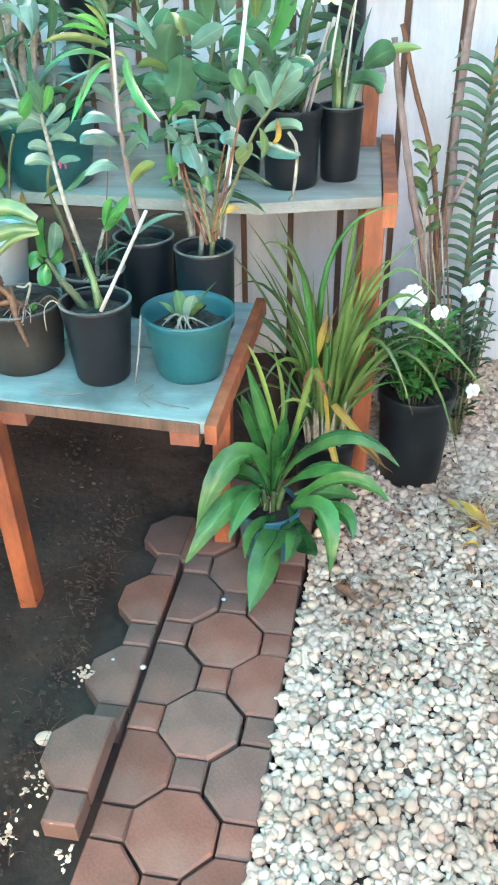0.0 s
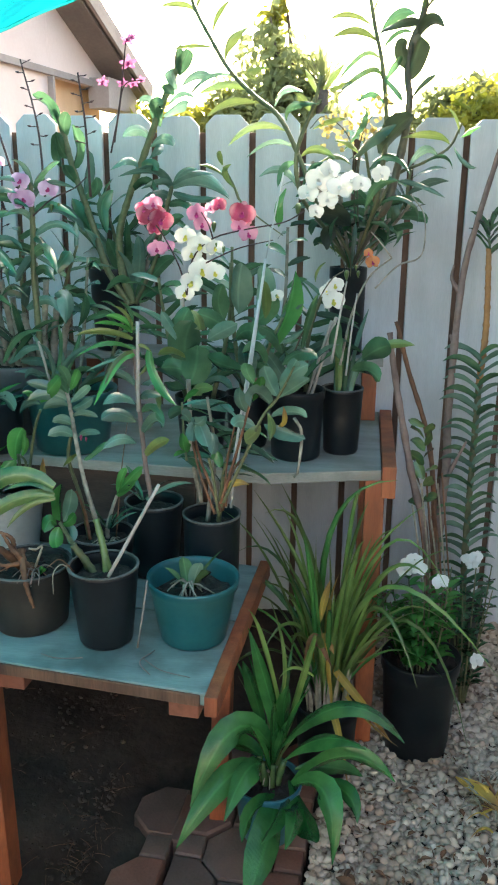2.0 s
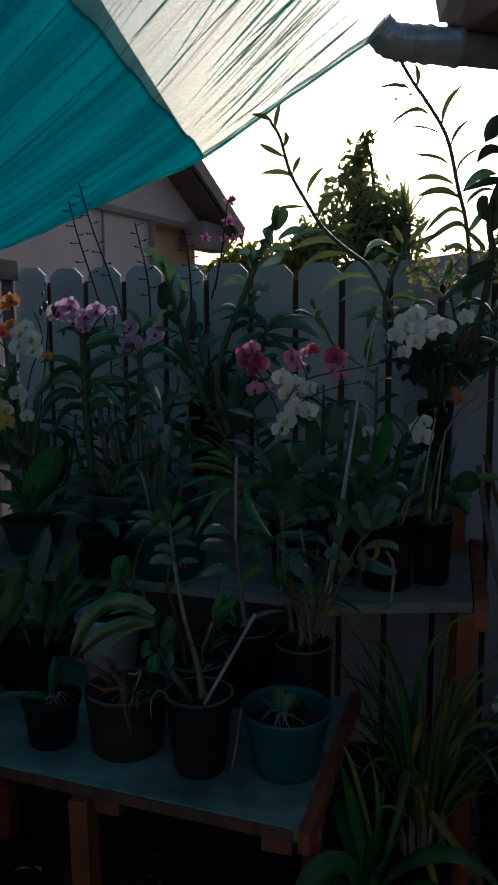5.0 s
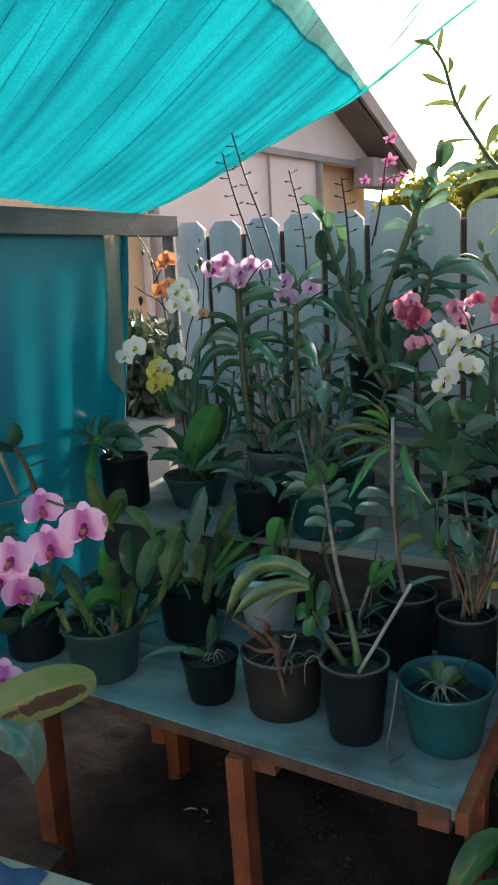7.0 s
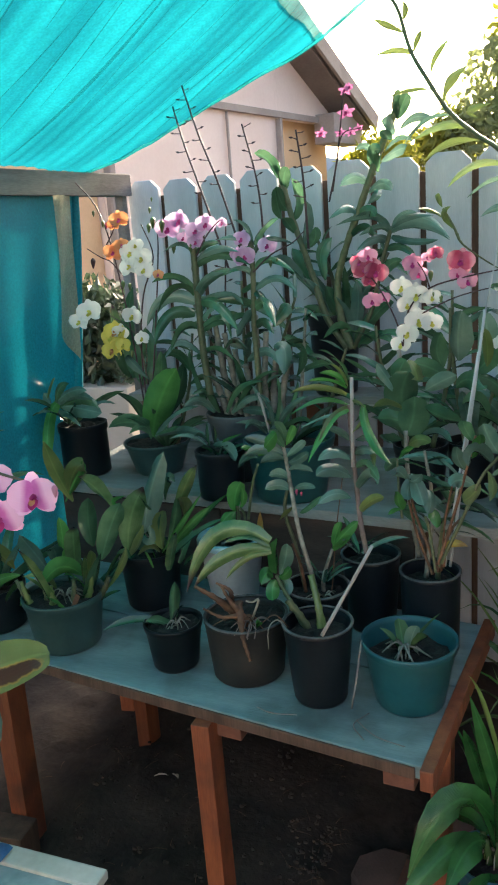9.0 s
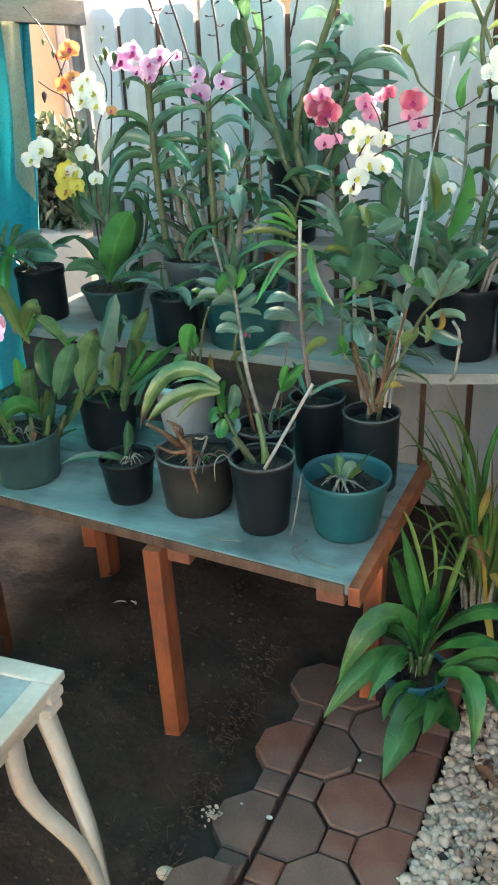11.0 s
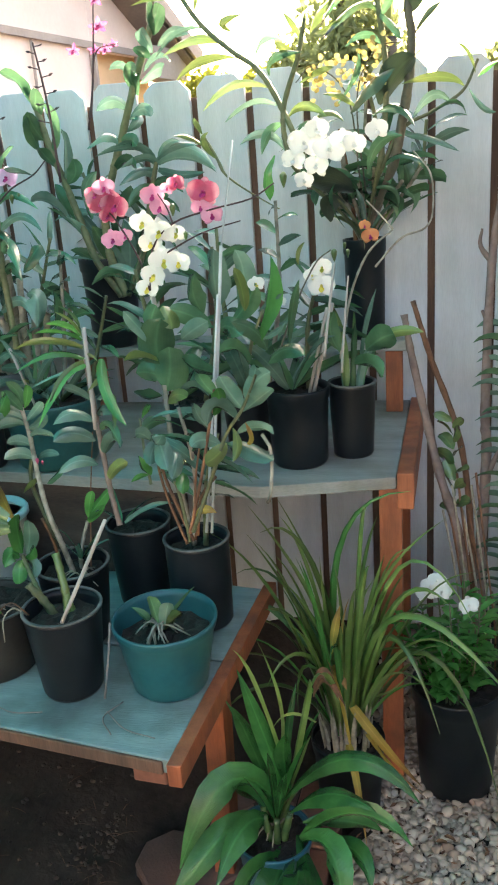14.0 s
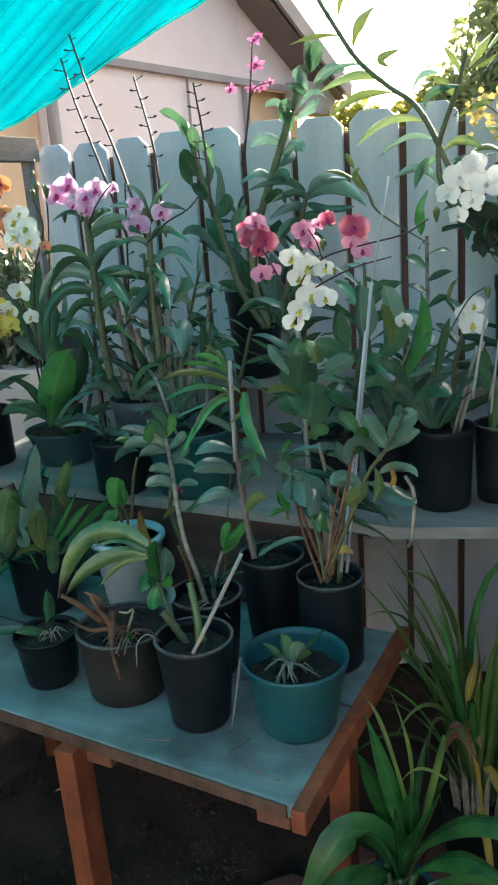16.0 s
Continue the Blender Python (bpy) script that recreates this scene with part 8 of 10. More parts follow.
leaf3(p22, LEAF, (0.008, 0.740, 1.218), (0.058, 0.715, 1.265), (0.091, 0.690, 1.310), 0.054, "oval")
leaf3(p22, LEAF, (-0.039, 0.740, 1.217), (-0.082, 0.715, 1.247), (-0.121, 0.690, 1.261), 0.054, "oval")
leaf3(p22, LEAF, (-0.023, 0.740, 1.194), (0.016, 0.690, 1.218), (0.070, 0.640, 1.197), 0.054, "oval")
leaf3(p17, LEAF_BRIGHT, (0.084, 0.630, 1.175), (0.129, 0.605, 1.264), (0.147, 0.580, 1.360), 0.071, "oval")
leaf3(p17, LEAF_SUN, (0.070, 0.630, 1.248), (0.074, 0.605, 1.295), (0.067, 0.580, 1.340), 0.030, "oval")
leaf3(p17, LEAF_BLUE, (0.100, 0.630, 1.246), (0.135, 0.605, 1.264), (0.169, 0.580, 1.281), 0.018, "lance")
leaf3(p17, LEAF_BLUE, (0.089, 0.630, 1.186), (0.136, 0.605, 1.197), (0.173, 0.580, 1.221), 0.018, "lance")
leaf3(p17, LEAF_SUN, (0.195, 0.630, 1.338), (0.202, 0.605, 1.362), (0.221, 0.580, 1.381), 0.015, "lance")
leaf3(p17, LEAF, (0.161, 0.630, 1.148), (0.183, 0.605, 1.250), (0.206, 0.580, 1.307), 0.025, "lance")
leaf3(p17, LEAF, (0.117, 0.630, 1.132), (0.163, 0.605, 1.163), (0.209, 0.580, 1.151), 0.044, "oval")
leaf3(p17, LEAF, (0.073, 0.630, 1.131), (0.053, 0.605, 1.168), (0.021, 0.580, 1.160), 0.047, "oval")
leaf3(p17, LEAF, (0.117, 0.630, 1.161), (0.097, 0.605, 1.205), (0.056, 0.580, 1.226), 0.044, "oval")
cane(p17, [(0.073, 0.630, 1.138), (0.088, 0.620, 1.190), (0.117, 0.610, 1.249)], (0.0042, 0.0035), CANE, 4, 10)
spike(p17, [(0.146, 0.630, 1.162), (0.181, 0.630, 1.250), (0.230, 0.630, 1.338), (0.265, 0.630, 1.365)], 0.0023, SPIKE)
flower(p17, (0.242, 0.630, 1.292), FRONT, 0.065, P_WHITE, P_YELLOW)
flower(p17, (0.244, 0.630, 1.330), FRONT, 0.050, P_WHITE, P_YELLOW)
flower(p17, (0.223, 0.630, 1.315), FRONT, 0.041, P_WHITE, P_YELLOW)
flower(p17, (0.099, 0.630, 1.305), FRONT, 0.041, P_WHITE, P_YELLOW)
flower(p17, (0.151, 0.630, 1.264), FRONT, 0.029, P_CREAM, P_YELLOW)
bud(p17, (0.272, 0.630, 1.367), 0.0120, LEAF_SUN)
bud(p17, (0.301, 0.630, 1.365), 0.0084, LEAF_SUN)
bud(p17, (0.295, 0.630, 1.379), 0.0070, LEAF_SUN)
spike(p17, [(0.242, 0.630, 1.142), (0.258, 0.630, 1.252), (0.273, 0.630, 1.339)], 0.0035, STAKE_WOOD)
spike(p17, [(0.279, 0.630, 1.107), (0.290, 0.630, 1.223), (0.300, 0.630, 1.310)], 0.0028, STAKE_WOOD)
flower(p18, (0.334, 0.760, 1.399), FRONT, 0.044, P_ORANGE, P_LIP)
flower(p18, (0.322, 0.760, 1.422), FRONT, 0.029, P_ORANGE, P_LIP)
cane(p18, [(0.256, 0.760, 1.130), (0.284, 0.760, 1.269), (0.327, 0.760, 1.361), (0.386, 0.760, 1.410)], (0.0032, 0.0024), CANE_OLD, 10, 26)
cane(p18, [(0.343, 0.760, 1.331), (0.401, 0.770, 1.390), (0.454, 0.780, 1.409), (0.473, 0.790, 1.444), (0.468, 0.800, 1.525), (0.427, 0.810, 1.577)], (0.0026, 0.0019), CANE_OLD, 11, 27)
cane(p18, [(0.386, 0.760, 1.410), (0.355, 0.760, 1.445), (0.327, 0.760, 1.475)], (0.0023, 0.0015), CANE_OLD, 2, 8)
leaf3(p18, LEAF, (0.317, 0.760, 1.147), (0.355, 0.730, 1.172), (0.392, 0.700, 1.184), 0.067, "oval")
leaf3(p18, LEAF_SUN, (0.317, 0.760, 1.162), (0.392, 0.735, 1.188), (0.458, 0.710, 1.185), 0.027, "strap")
leaf3(p18, LEAF, (0.288, 0.760, 1.116), (0.334, 0.720, 1.119), (0.368, 0.680, 1.092), 0.050, "oval")
leaf3(p18, LEAF, (0.256, 0.760, 1.146), (0.241, 0.735, 1.192), (0.257, 0.710, 1.238), 0.044, "oval")
flower(p19, (0.189, 0.700, 1.595), FRONT, 0.080, P_CREAM, P_CREAM)
flower(p19, (0.243, 0.700, 1.576), FRONT, 0.079, P_CREAM, P_CREAM)
flower(p19, (0.163, 0.700, 1.565), FRONT, 0.059, P_CREAM, P_CREAM)
flower(p19, (0.218, 0.700, 1.621), FRONT, 0.059, P_CREAM, P_CREAM)
flower(p19, (0.272, 0.700, 1.594), FRONT, 0.059, P_CREAM, P_CREAM)
flower(p19, (0.214, 0.700, 1.547), FRONT, 0.059, P_CREAM, P_CREAM)
flower(p19, (0.185, 0.700, 1.520), FRONT, 0.047, P_WHITE, P_CREAM)
flower(p19, (0.299, 0.700, 1.585), FRONT, 0.056, P_WHITE, P_CREAM)
flower(p19, (0.348, 0.700, 1.608), FRONT, 0.056, P_WHITE, P_CREAM)
bud(p19, (0.139, 0.700, 1.541), 0.0150, LEAF_SUN)
cane(p19, [(0.311, 0.800, 1.348), (0.199, 0.796, 1.502), (0.120, 0.791, 1.680), (0.069, 0.787, 1.772), (0.005, 0.782, 1.826), (-0.059, 0.778, 1.889), (-0.107, 0.773, 1.966), (-0.156, 0.769, 2.058), (-0.188, 0.764, 2.165), (-0.217, 0.760, 2.214)], (0.0068, 0.0045), CANE, 34, 85)
cane(p19, [(0.248, 0.800, 1.378), (0.143, 0.795, 1.549), (0.117, 0.790, 1.672), (0.159, 0.785, 1.793), (0.179, 0.780, 1.867)], (0.0072, 0.0048), CANE, 17, 44)
leaf3(p19, LEAF_SUN, (-0.221, 0.800, 2.224), (-0.241, 0.775, 2.236), (-0.271, 0.750, 2.241), 0.021, "lance")
leaf3(p19, LEAF_SUN, (-0.211, 0.800, 2.204), (-0.200, 0.775, 2.231), (-0.185, 0.750, 2.261), 0.024, "lance")
leaf3(p19, LEAF_SUN, (-0.189, 0.800, 2.141), (-0.173, 0.775, 2.161), (-0.172, 0.750, 2.178), 0.021, "lance")
leaf3(p19, LEAF_SUN, (-0.183, 0.800, 2.114), (-0.215, 0.775, 2.131), (-0.247, 0.750, 2.151), 0.024, "lance")
leaf3(p19, LEAF_SUN, (-0.158, 0.800, 2.051), (-0.189, 0.775, 2.065), (-0.241, 0.750, 2.059), 0.022, "lance")
leaf3(p19, LEAF_SUN, (-0.158, 0.800, 2.058), (-0.142, 0.775, 2.081), (-0.122, 0.750, 2.097), 0.019, "lance")
leaf3(p19, LEAF_SUN, (-0.113, 0.800, 1.995), (-0.093, 0.775, 2.033), (-0.051, 0.750, 2.061), 0.019, "lance")
leaf3(p19, LEAF_SUN, (-0.103, 0.800, 1.955), (-0.155, 0.775, 1.957), (-0.212, 0.750, 1.946), 0.019, "lance")
leaf3(p19, LEAF_SUN, (-0.080, 0.800, 1.923), (-0.060, 0.775, 1.965), (-0.005, 0.750, 1.988), 0.042, "lance")
leaf3(p19, LEAF_SUN, (-0.014, 0.800, 1.844), (-0.074, 0.775, 1.860), (-0.141, 0.750, 1.828), 0.034, "lance")
leaf3(p19, LEAF_SUN, (0.012, 0.800, 1.811), (-0.057, 0.775, 1.808), (-0.113, 0.750, 1.772), 0.030, "lance")
leaf3(p19, LEAF_BLUE, (-0.055, 0.800, 1.882), (-0.114, 0.775, 1.877), (-0.167, 0.750, 1.819), 0.018, "lance")
leaf3(p19, LEAF_SUN, (0.086, 0.800, 1.739), (0.008, 0.775, 1.751), (-0.055, 0.750, 1.697), 0.030, "lance")
leaf3(p19, LEAF_BLUE, (0.111, 0.800, 1.693), (0.056, 0.775, 1.704), (-0.006, 0.750, 1.666), 0.026, "lance")
leaf3(p19, LEAF_SUN, (0.005, 0.800, 1.868), (-0.008, 0.775, 1.883), (0.049, 0.750, 1.887), 0.026, "lance")
leaf3(p19, LEAF_BLUE, (0.054, 0.800, 1.802), (0.084, 0.775, 1.838), (0.137, 0.750, 1.821), 0.032, "lance")
leaf3(p19, LEAF, (0.086, 0.800, 1.764), (0.104, 0.775, 1.795), (0.180, 0.750, 1.792), 0.029, "lance")
leaf3(p19, LEAF_SUN, (0.169, 0.800, 1.824), (0.155, 0.775, 1.855), (0.139, 0.750, 1.878), 0.020, "lance")
leaf3(p19, LEAF_SUN, (0.180, 0.800, 1.839), (0.207, 0.775, 1.865), (0.245, 0.750, 1.890), 0.032, "lance")
leaf3(p19, LEAF_SUN, (0.194, 0.800, 1.839), (0.226, 0.775, 1.835), (0.273, 0.750, 1.851), 0.018, "lance")
leaf3(p19, LEAF_SUN, (0.126, 0.800, 1.671), (0.173, 0.775, 1.687), (0.229, 0.750, 1.654), 0.027, "lance")
leaf3(p19, LEAF_BLUE, (0.121, 0.800, 1.593), (0.081, 0.775, 1.636), (0.027, 0.750, 1.616), 0.027, "lance")
leaf3(p19, LEAF_SUN, (0.155, 0.800, 1.778), (0.135, 0.775, 1.806), (0.119, 0.750, 1.819), 0.026, "lance")
leaf3(p19, LEAF_SUN, (0.156, 0.800, 1.740), (0.210, 0.775, 1.753), (0.248, 0.750, 1.753), 0.019, "lance")
leaf3(p19, LEAF_BRIGHT, (0.090, 0.800, 1.593), (0.062, 0.775, 1.537), (0.023, 0.750, 1.487), 0.032, "lance")
leaf3(p19, LEAF, (0.117, 0.800, 1.658), (0.089, 0.775, 1.639), (0.077, 0.750, 1.589), 0.029, "lance")
leaf3(p19, LEAF, (0.134, 0.800, 1.596), (0.159, 0.775, 1.638), (0.199, 0.750, 1.648), 0.026, "lance")
leaf3(p19, LEAF_SUN, (-0.074, 0.800, 1.626), (-0.102, 0.775, 1.650), (-0.132, 0.750, 1.652), 0.019, "lance")
leaf3(p19, LEAF_SUN, (-0.081, 0.800, 1.657), (-0.085, 0.775, 1.675), (-0.075, 0.750, 1.685), 0.024, "lance")
leaf3(p19, LEAF_SUN, (-0.045, 0.800, 1.594), (-0.070, 0.775, 1.632), (-0.046, 0.750, 1.651), 0.022, "lance")
cane(p19, [(-0.007, 0.800, 1.471), (-0.041, 0.800, 1.582), (-0.078, 0.800, 1.653)], (0.0040, 0.0032), CANE, 6, 16)
cane(p19, [(0.310, 0.800, 1.379), (0.351, 0.800, 1.686), (0.348, 0.800, 1.800), (0.334, 0.800, 1.899), (0.310, 0.800, 1.991), (0.286, 0.800, 2.097), (0.260, 0.800, 2.158), (0.212, 0.800, 2.236), (0.180, 0.800, 2.283), (0.140, 0.800, 2.353)], (0.0072, 0.0048), CANE, 34, 85)
leaf3(p19, LEAF_SUN, (0.175, 0.800, 2.265), (0.137, 0.775, 2.277), (0.085, 0.750, 2.263), 0.018, "lance")
leaf3(p19, LEAF_SUN, (0.184, 0.800, 2.265), (0.193, 0.775, 2.293), (0.185, 0.750, 2.325), 0.024, "lance")
leaf3(p19, LEAF_SUN, (0.227, 0.800, 2.184), (0.184, 0.775, 2.197), (0.118, 0.750, 2.148), 0.024, "lance")
leaf3(p19, LEAF_SUN, (0.264, 0.800, 2.131), (0.216, 0.775, 2.150), (0.178, 0.750, 2.145), 0.012, "lance")
leaf3(p19, LEAF_SUN, (0.263, 0.800, 2.155), (0.275, 0.775, 2.207), (0.321, 0.750, 2.247), 0.023, "lance")
leaf3(p19, LEAF_SUN, (0.289, 0.800, 2.094), (0.307, 0.775, 2.131), (0.348, 0.750, 2.153), 0.014, "lance")
leaf3(p19, LEAF_SUN, (0.284, 0.800, 2.046), (0.248, 0.775, 2.064), (0.188, 0.750, 2.066), 0.014, "lance")
leaf3(p19, LEAF_SUN, (0.308, 0.800, 2.018), (0.327, 0.775, 2.050), (0.378, 0.750, 2.073), 0.015, "lance")
leaf3(p19, LEAF_SUN, (0.304, 0.800, 1.988), (0.250, 0.775, 2.008), (0.197, 0.750, 1.993), 0.021, "lance")
leaf3(p19, LEAF_SUN, (0.320, 0.800, 1.949), (0.266, 0.775, 1.970), (0.203, 0.750, 1.948), 0.027, "lance")
leaf3(p19, LEAF_OLD, (0.330, 0.800, 1.908), (0.282, 0.775, 1.917), (0.222, 0.750, 1.840), 0.033, "lance")
leaf3(p19, LEAF_OLD, (0.339, 0.800, 1.863), (0.298, 0.775, 1.878), (0.222, 0.750, 1.810), 0.032, "lance")
leaf3(p19, LEAF, (0.327, 0.800, 1.970), (0.370, 0.775, 2.007), (0.424, 0.750, 1.999), 0.038, "lance")
leaf3(p19, LEAF, (0.336, 0.800, 1.932), (0.374, 0.775, 1.959), (0.418, 0.750, 1.956), 0.027, "lance")
leaf3(p19, LEAF, (0.339, 0.800, 1.848), (0.373, 0.775, 1.885), (0.390, 0.750, 1.901), 0.027, "lance")
leaf3(p19, LEAF, (0.331, 0.800, 1.869), (0.375, 0.775, 1.828), (0.396, 0.750, 1.791), 0.024, "lance")
leaf3(p19, LEAF, (0.348, 0.800, 1.793), (0.315, 0.775, 1.817), (0.274, 0.750, 1.790), 0.021, "lance")
cane(p19, [(0.326, 0.800, 1.379), (0.394, 0.800, 1.670), (0.412, 0.800, 1.799), (0.405, 0.800, 1.867), (0.411, 0.800, 1.942), (0.439, 0.800, 2.016), (0.451, 0.800, 2.105), (0.486, 0.800, 2.192), (0.511, 0.800, 2.265), (0.523, 0.800, 2.366)], (0.0113, 0.0083), SPIKE, 33, 84)
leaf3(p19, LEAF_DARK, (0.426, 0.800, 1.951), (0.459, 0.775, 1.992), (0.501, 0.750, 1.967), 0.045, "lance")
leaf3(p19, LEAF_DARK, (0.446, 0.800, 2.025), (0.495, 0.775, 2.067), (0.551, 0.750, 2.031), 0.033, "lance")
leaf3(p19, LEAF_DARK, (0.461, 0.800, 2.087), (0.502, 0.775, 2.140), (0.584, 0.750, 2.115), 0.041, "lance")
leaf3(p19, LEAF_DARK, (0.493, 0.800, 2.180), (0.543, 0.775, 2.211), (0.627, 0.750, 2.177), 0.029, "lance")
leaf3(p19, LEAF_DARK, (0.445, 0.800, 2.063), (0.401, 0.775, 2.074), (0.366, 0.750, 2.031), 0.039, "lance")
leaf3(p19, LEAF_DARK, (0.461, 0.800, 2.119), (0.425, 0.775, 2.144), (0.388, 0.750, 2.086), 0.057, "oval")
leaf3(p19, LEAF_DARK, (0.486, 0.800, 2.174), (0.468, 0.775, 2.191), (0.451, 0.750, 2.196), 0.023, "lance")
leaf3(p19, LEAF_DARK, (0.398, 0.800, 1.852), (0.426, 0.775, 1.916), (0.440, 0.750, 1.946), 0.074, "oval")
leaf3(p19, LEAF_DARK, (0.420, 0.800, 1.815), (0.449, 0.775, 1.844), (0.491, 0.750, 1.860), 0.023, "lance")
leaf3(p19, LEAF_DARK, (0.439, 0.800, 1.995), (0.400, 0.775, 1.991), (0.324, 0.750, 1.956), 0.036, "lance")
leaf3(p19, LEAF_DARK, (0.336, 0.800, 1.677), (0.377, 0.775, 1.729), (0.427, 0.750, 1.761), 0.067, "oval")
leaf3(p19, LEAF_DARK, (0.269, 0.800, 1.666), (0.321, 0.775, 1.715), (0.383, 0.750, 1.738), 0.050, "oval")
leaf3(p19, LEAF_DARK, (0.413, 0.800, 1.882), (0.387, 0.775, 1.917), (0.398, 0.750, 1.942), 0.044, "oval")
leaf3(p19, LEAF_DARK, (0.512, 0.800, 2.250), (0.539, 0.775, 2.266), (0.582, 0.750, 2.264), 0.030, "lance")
leaf3(p19, LEAF_SUN, (0.474, 0.800, 2.142), (0.481, 0.775, 2.164), (0.473, 0.750, 2.180), 0.017, "lance")
leaf3(p19, LEAF_SUN, (0.455, 0.800, 2.081), (0.456, 0.775, 2.095), (0.449, 0.750, 2.103), 0.018, "lance")
leaf3(p19, LEAF_SUN, (0.439, 0.800, 2.022), (0.440, 0.775, 2.037), (0.433, 0.750, 2.049), 0.018, "lance")
leaf3(p19, LEAF_SUN, (0.513, 0.800, 2.217), (0.503, 0.775, 2.254), (0.510, 0.750, 2.291), 0.024, "lance")
leaf3(p19, LEAF_SUN, (0.530, 0.800, 2.228), (0.539, 0.775, 2.255), (0.547, 0.750, 2.294), 0.017, "lance")
cane(p19, [(0.322, 0.800, 1.503), (0.380, 0.800, 1.617), (0.458, 0.800, 1.655), (0.528, 0.800, 1.693), (0.564, 0.800, 1.755)], (0.0048, 0.0032), CANE, 12, 30)
leaf3(p19, LEAF_BRIGHT, (0.563, 0.800, 1.719), (0.587, 0.775, 1.731), (0.616, 0.750, 1.736), 0.018, "lance")
leaf3(p19, LEAF_SUN, (0.558, 0.800, 1.727), (0.545, 0.775, 1.762), (0.520, 0.750, 1.777), 0.012, "lance")
leaf3(p19, LEAF_SUN, (0.531, 0.800, 1.702), (0.482, 0.775, 1.718), (0.397, 0.750, 1.705), 0.026, "lance")
leaf3(p19, LEAF_BLUE, (0.502, 0.800, 1.666), (0.461, 0.775, 1.683), (0.416, 0.750, 1.628), 0.027, "lance")
leaf3(p19, LEAF_BLUE, (0.543, 0.800, 1.696), (0.575, 0.775, 1.652), (0.610, 0.750, 1.635), 0.017, "lance")
leaf3(p19, LEAF, (0.458, 0.800, 1.651), (0.513, 0.775, 1.664), (0.541, 0.750, 1.630), 0.018, "lance")
leaf3(p19, LEAF_BLUE, (0.396, 0.800, 1.610), (0.459, 0.775, 1.593), (0.524, 0.750, 1.560), 0.016, "strap")
leaf3(p19, LEAF, (0.340, 0.800, 1.546), (0.406, 0.775, 1.563), (0.493, 0.750, 1.494), 0.016, "strap")
leaf3(p19, LEAF, (0.322, 0.800, 1.503), (0.387, 0.775, 1.494), (0.435, 0.750, 1.446), 0.017, "strap")
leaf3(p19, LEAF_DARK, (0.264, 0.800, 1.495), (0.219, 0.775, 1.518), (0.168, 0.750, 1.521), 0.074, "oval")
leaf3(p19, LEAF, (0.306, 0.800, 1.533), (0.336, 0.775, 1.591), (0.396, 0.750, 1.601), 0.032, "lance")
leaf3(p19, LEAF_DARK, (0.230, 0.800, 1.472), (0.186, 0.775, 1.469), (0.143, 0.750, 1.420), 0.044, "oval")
leaf3(p19, LEAF_SUN, (0.287, 0.800, 1.672), (0.257, 0.775, 1.698), (0.221, 0.750, 1.701), 0.021, "lance")
leaf3(p19, LEAF, (0.318, 0.800, 1.656), (0.379, 0.775, 1.666), (0.425, 0.750, 1.616), 0.033, "lance")
leaf3(p19, LEAF_SUN, (0.179, 0.800, 1.658), (0.227, 0.775, 1.668), (0.267, 0.750, 1.640), 0.021, "lance")
leaf3(p19, LEAF, (0.241, 0.800, 1.688), (0.287, 0.775, 1.743), (0.301, 0.750, 1.781), 0.032, "lance")
leaf3(p19, LEAF, (0.177, 0.800, 1.409), (0.186, 0.775, 1.469), (0.233, 0.750, 1.512), 0.030, "lance")
leaf3(strap, LEAF_PLEAT, (0.157, 0.385, 0.211), (0.077, 0.305, 0.310), (0.002, 0.225, 0.149), 0.091, "lance")
leaf3(strap, LEAF_PLEAT, (0.119, 0.385, 0.177), (0.063, 0.285, 0.190), (-0.013, 0.185, 0.066), 0.078, "lance")
leaf3(strap, LEAF_PLEAT, (0.171, 0.385, 0.128), (0.169, 0.260, 0.086), (0.155, 0.135, -0.018), 0.100, "lance")
leaf3(strap, LEAF_PLEAT, (0.166, 0.385, 0.227), (0.310, 0.355, 0.365), (0.444, 0.325, 0.304), 0.055, "lance")
leaf3(strap, LEAF_PLEAT, (0.179, 0.385, 0.201), (0.270, 0.345, 0.288), (0.364, 0.305, 0.291), 0.063, "lance")
leaf3(strap, LEAF_PLEAT, (0.193, 0.385, 0.132), (0.316, 0.355, 0.243), (0.430, 0.325, 0.207), 0.066, "lance")
leaf3(strap, LEAF_PLEAT, (0.193, 0.385, 0.129), (0.277, 0.325, 0.165), (0.308, 0.265, 0.028), 0.081, "lance")
leaf3(strap, LEAF_PLEAT, (0.243, 0.385, 0.143), (0.322, 0.345, 0.160), (0.354, 0.305, 0.110), 0.053, "lance")
leaf3(strap, LEAF_PLEAT, (0.168, 0.385, 0.241), (0.142, 0.370, 0.358), (0.087, 0.355, 0.534), 0.048, "lance")
leaf3(strap, LEAF_PLEAT, (0.131, 0.385, 0.264), (0.107, 0.360, 0.370), (0.080, 0.335, 0.462), 0.042, "lance")
leaf3(strap, LEAF_PLEAT, (0.181, 0.385, 0.257), (0.174, 0.365, 0.338), (0.184, 0.345, 0.408), 0.045, "lance")
leaf3(strap, LEAF_PLEAT, (0.142, 0.385, 0.169), (0.110, 0.295, 0.219), (0.082, 0.205, 0.136), 0.075, "lance")
leaf3(strap, LEAF_PLEAT, (0.205, 0.385, 0.179), (0.289, 0.405, 0.181), (0.361, 0.425, 0.152), 0.060, "lance")
leaf3(strap, LEAF_PLEAT, (0.193, 0.385, 0.149), (0.246, 0.285, 0.111), (0.271, 0.185, 0.133), 0.067, "lance")
leaf3(strap, LEAF_PLEAT, (0.129, 0.385, 0.196), (0.071, 0.415, 0.212), (-0.002, 0.445, 0.184), 0.069, "lance")
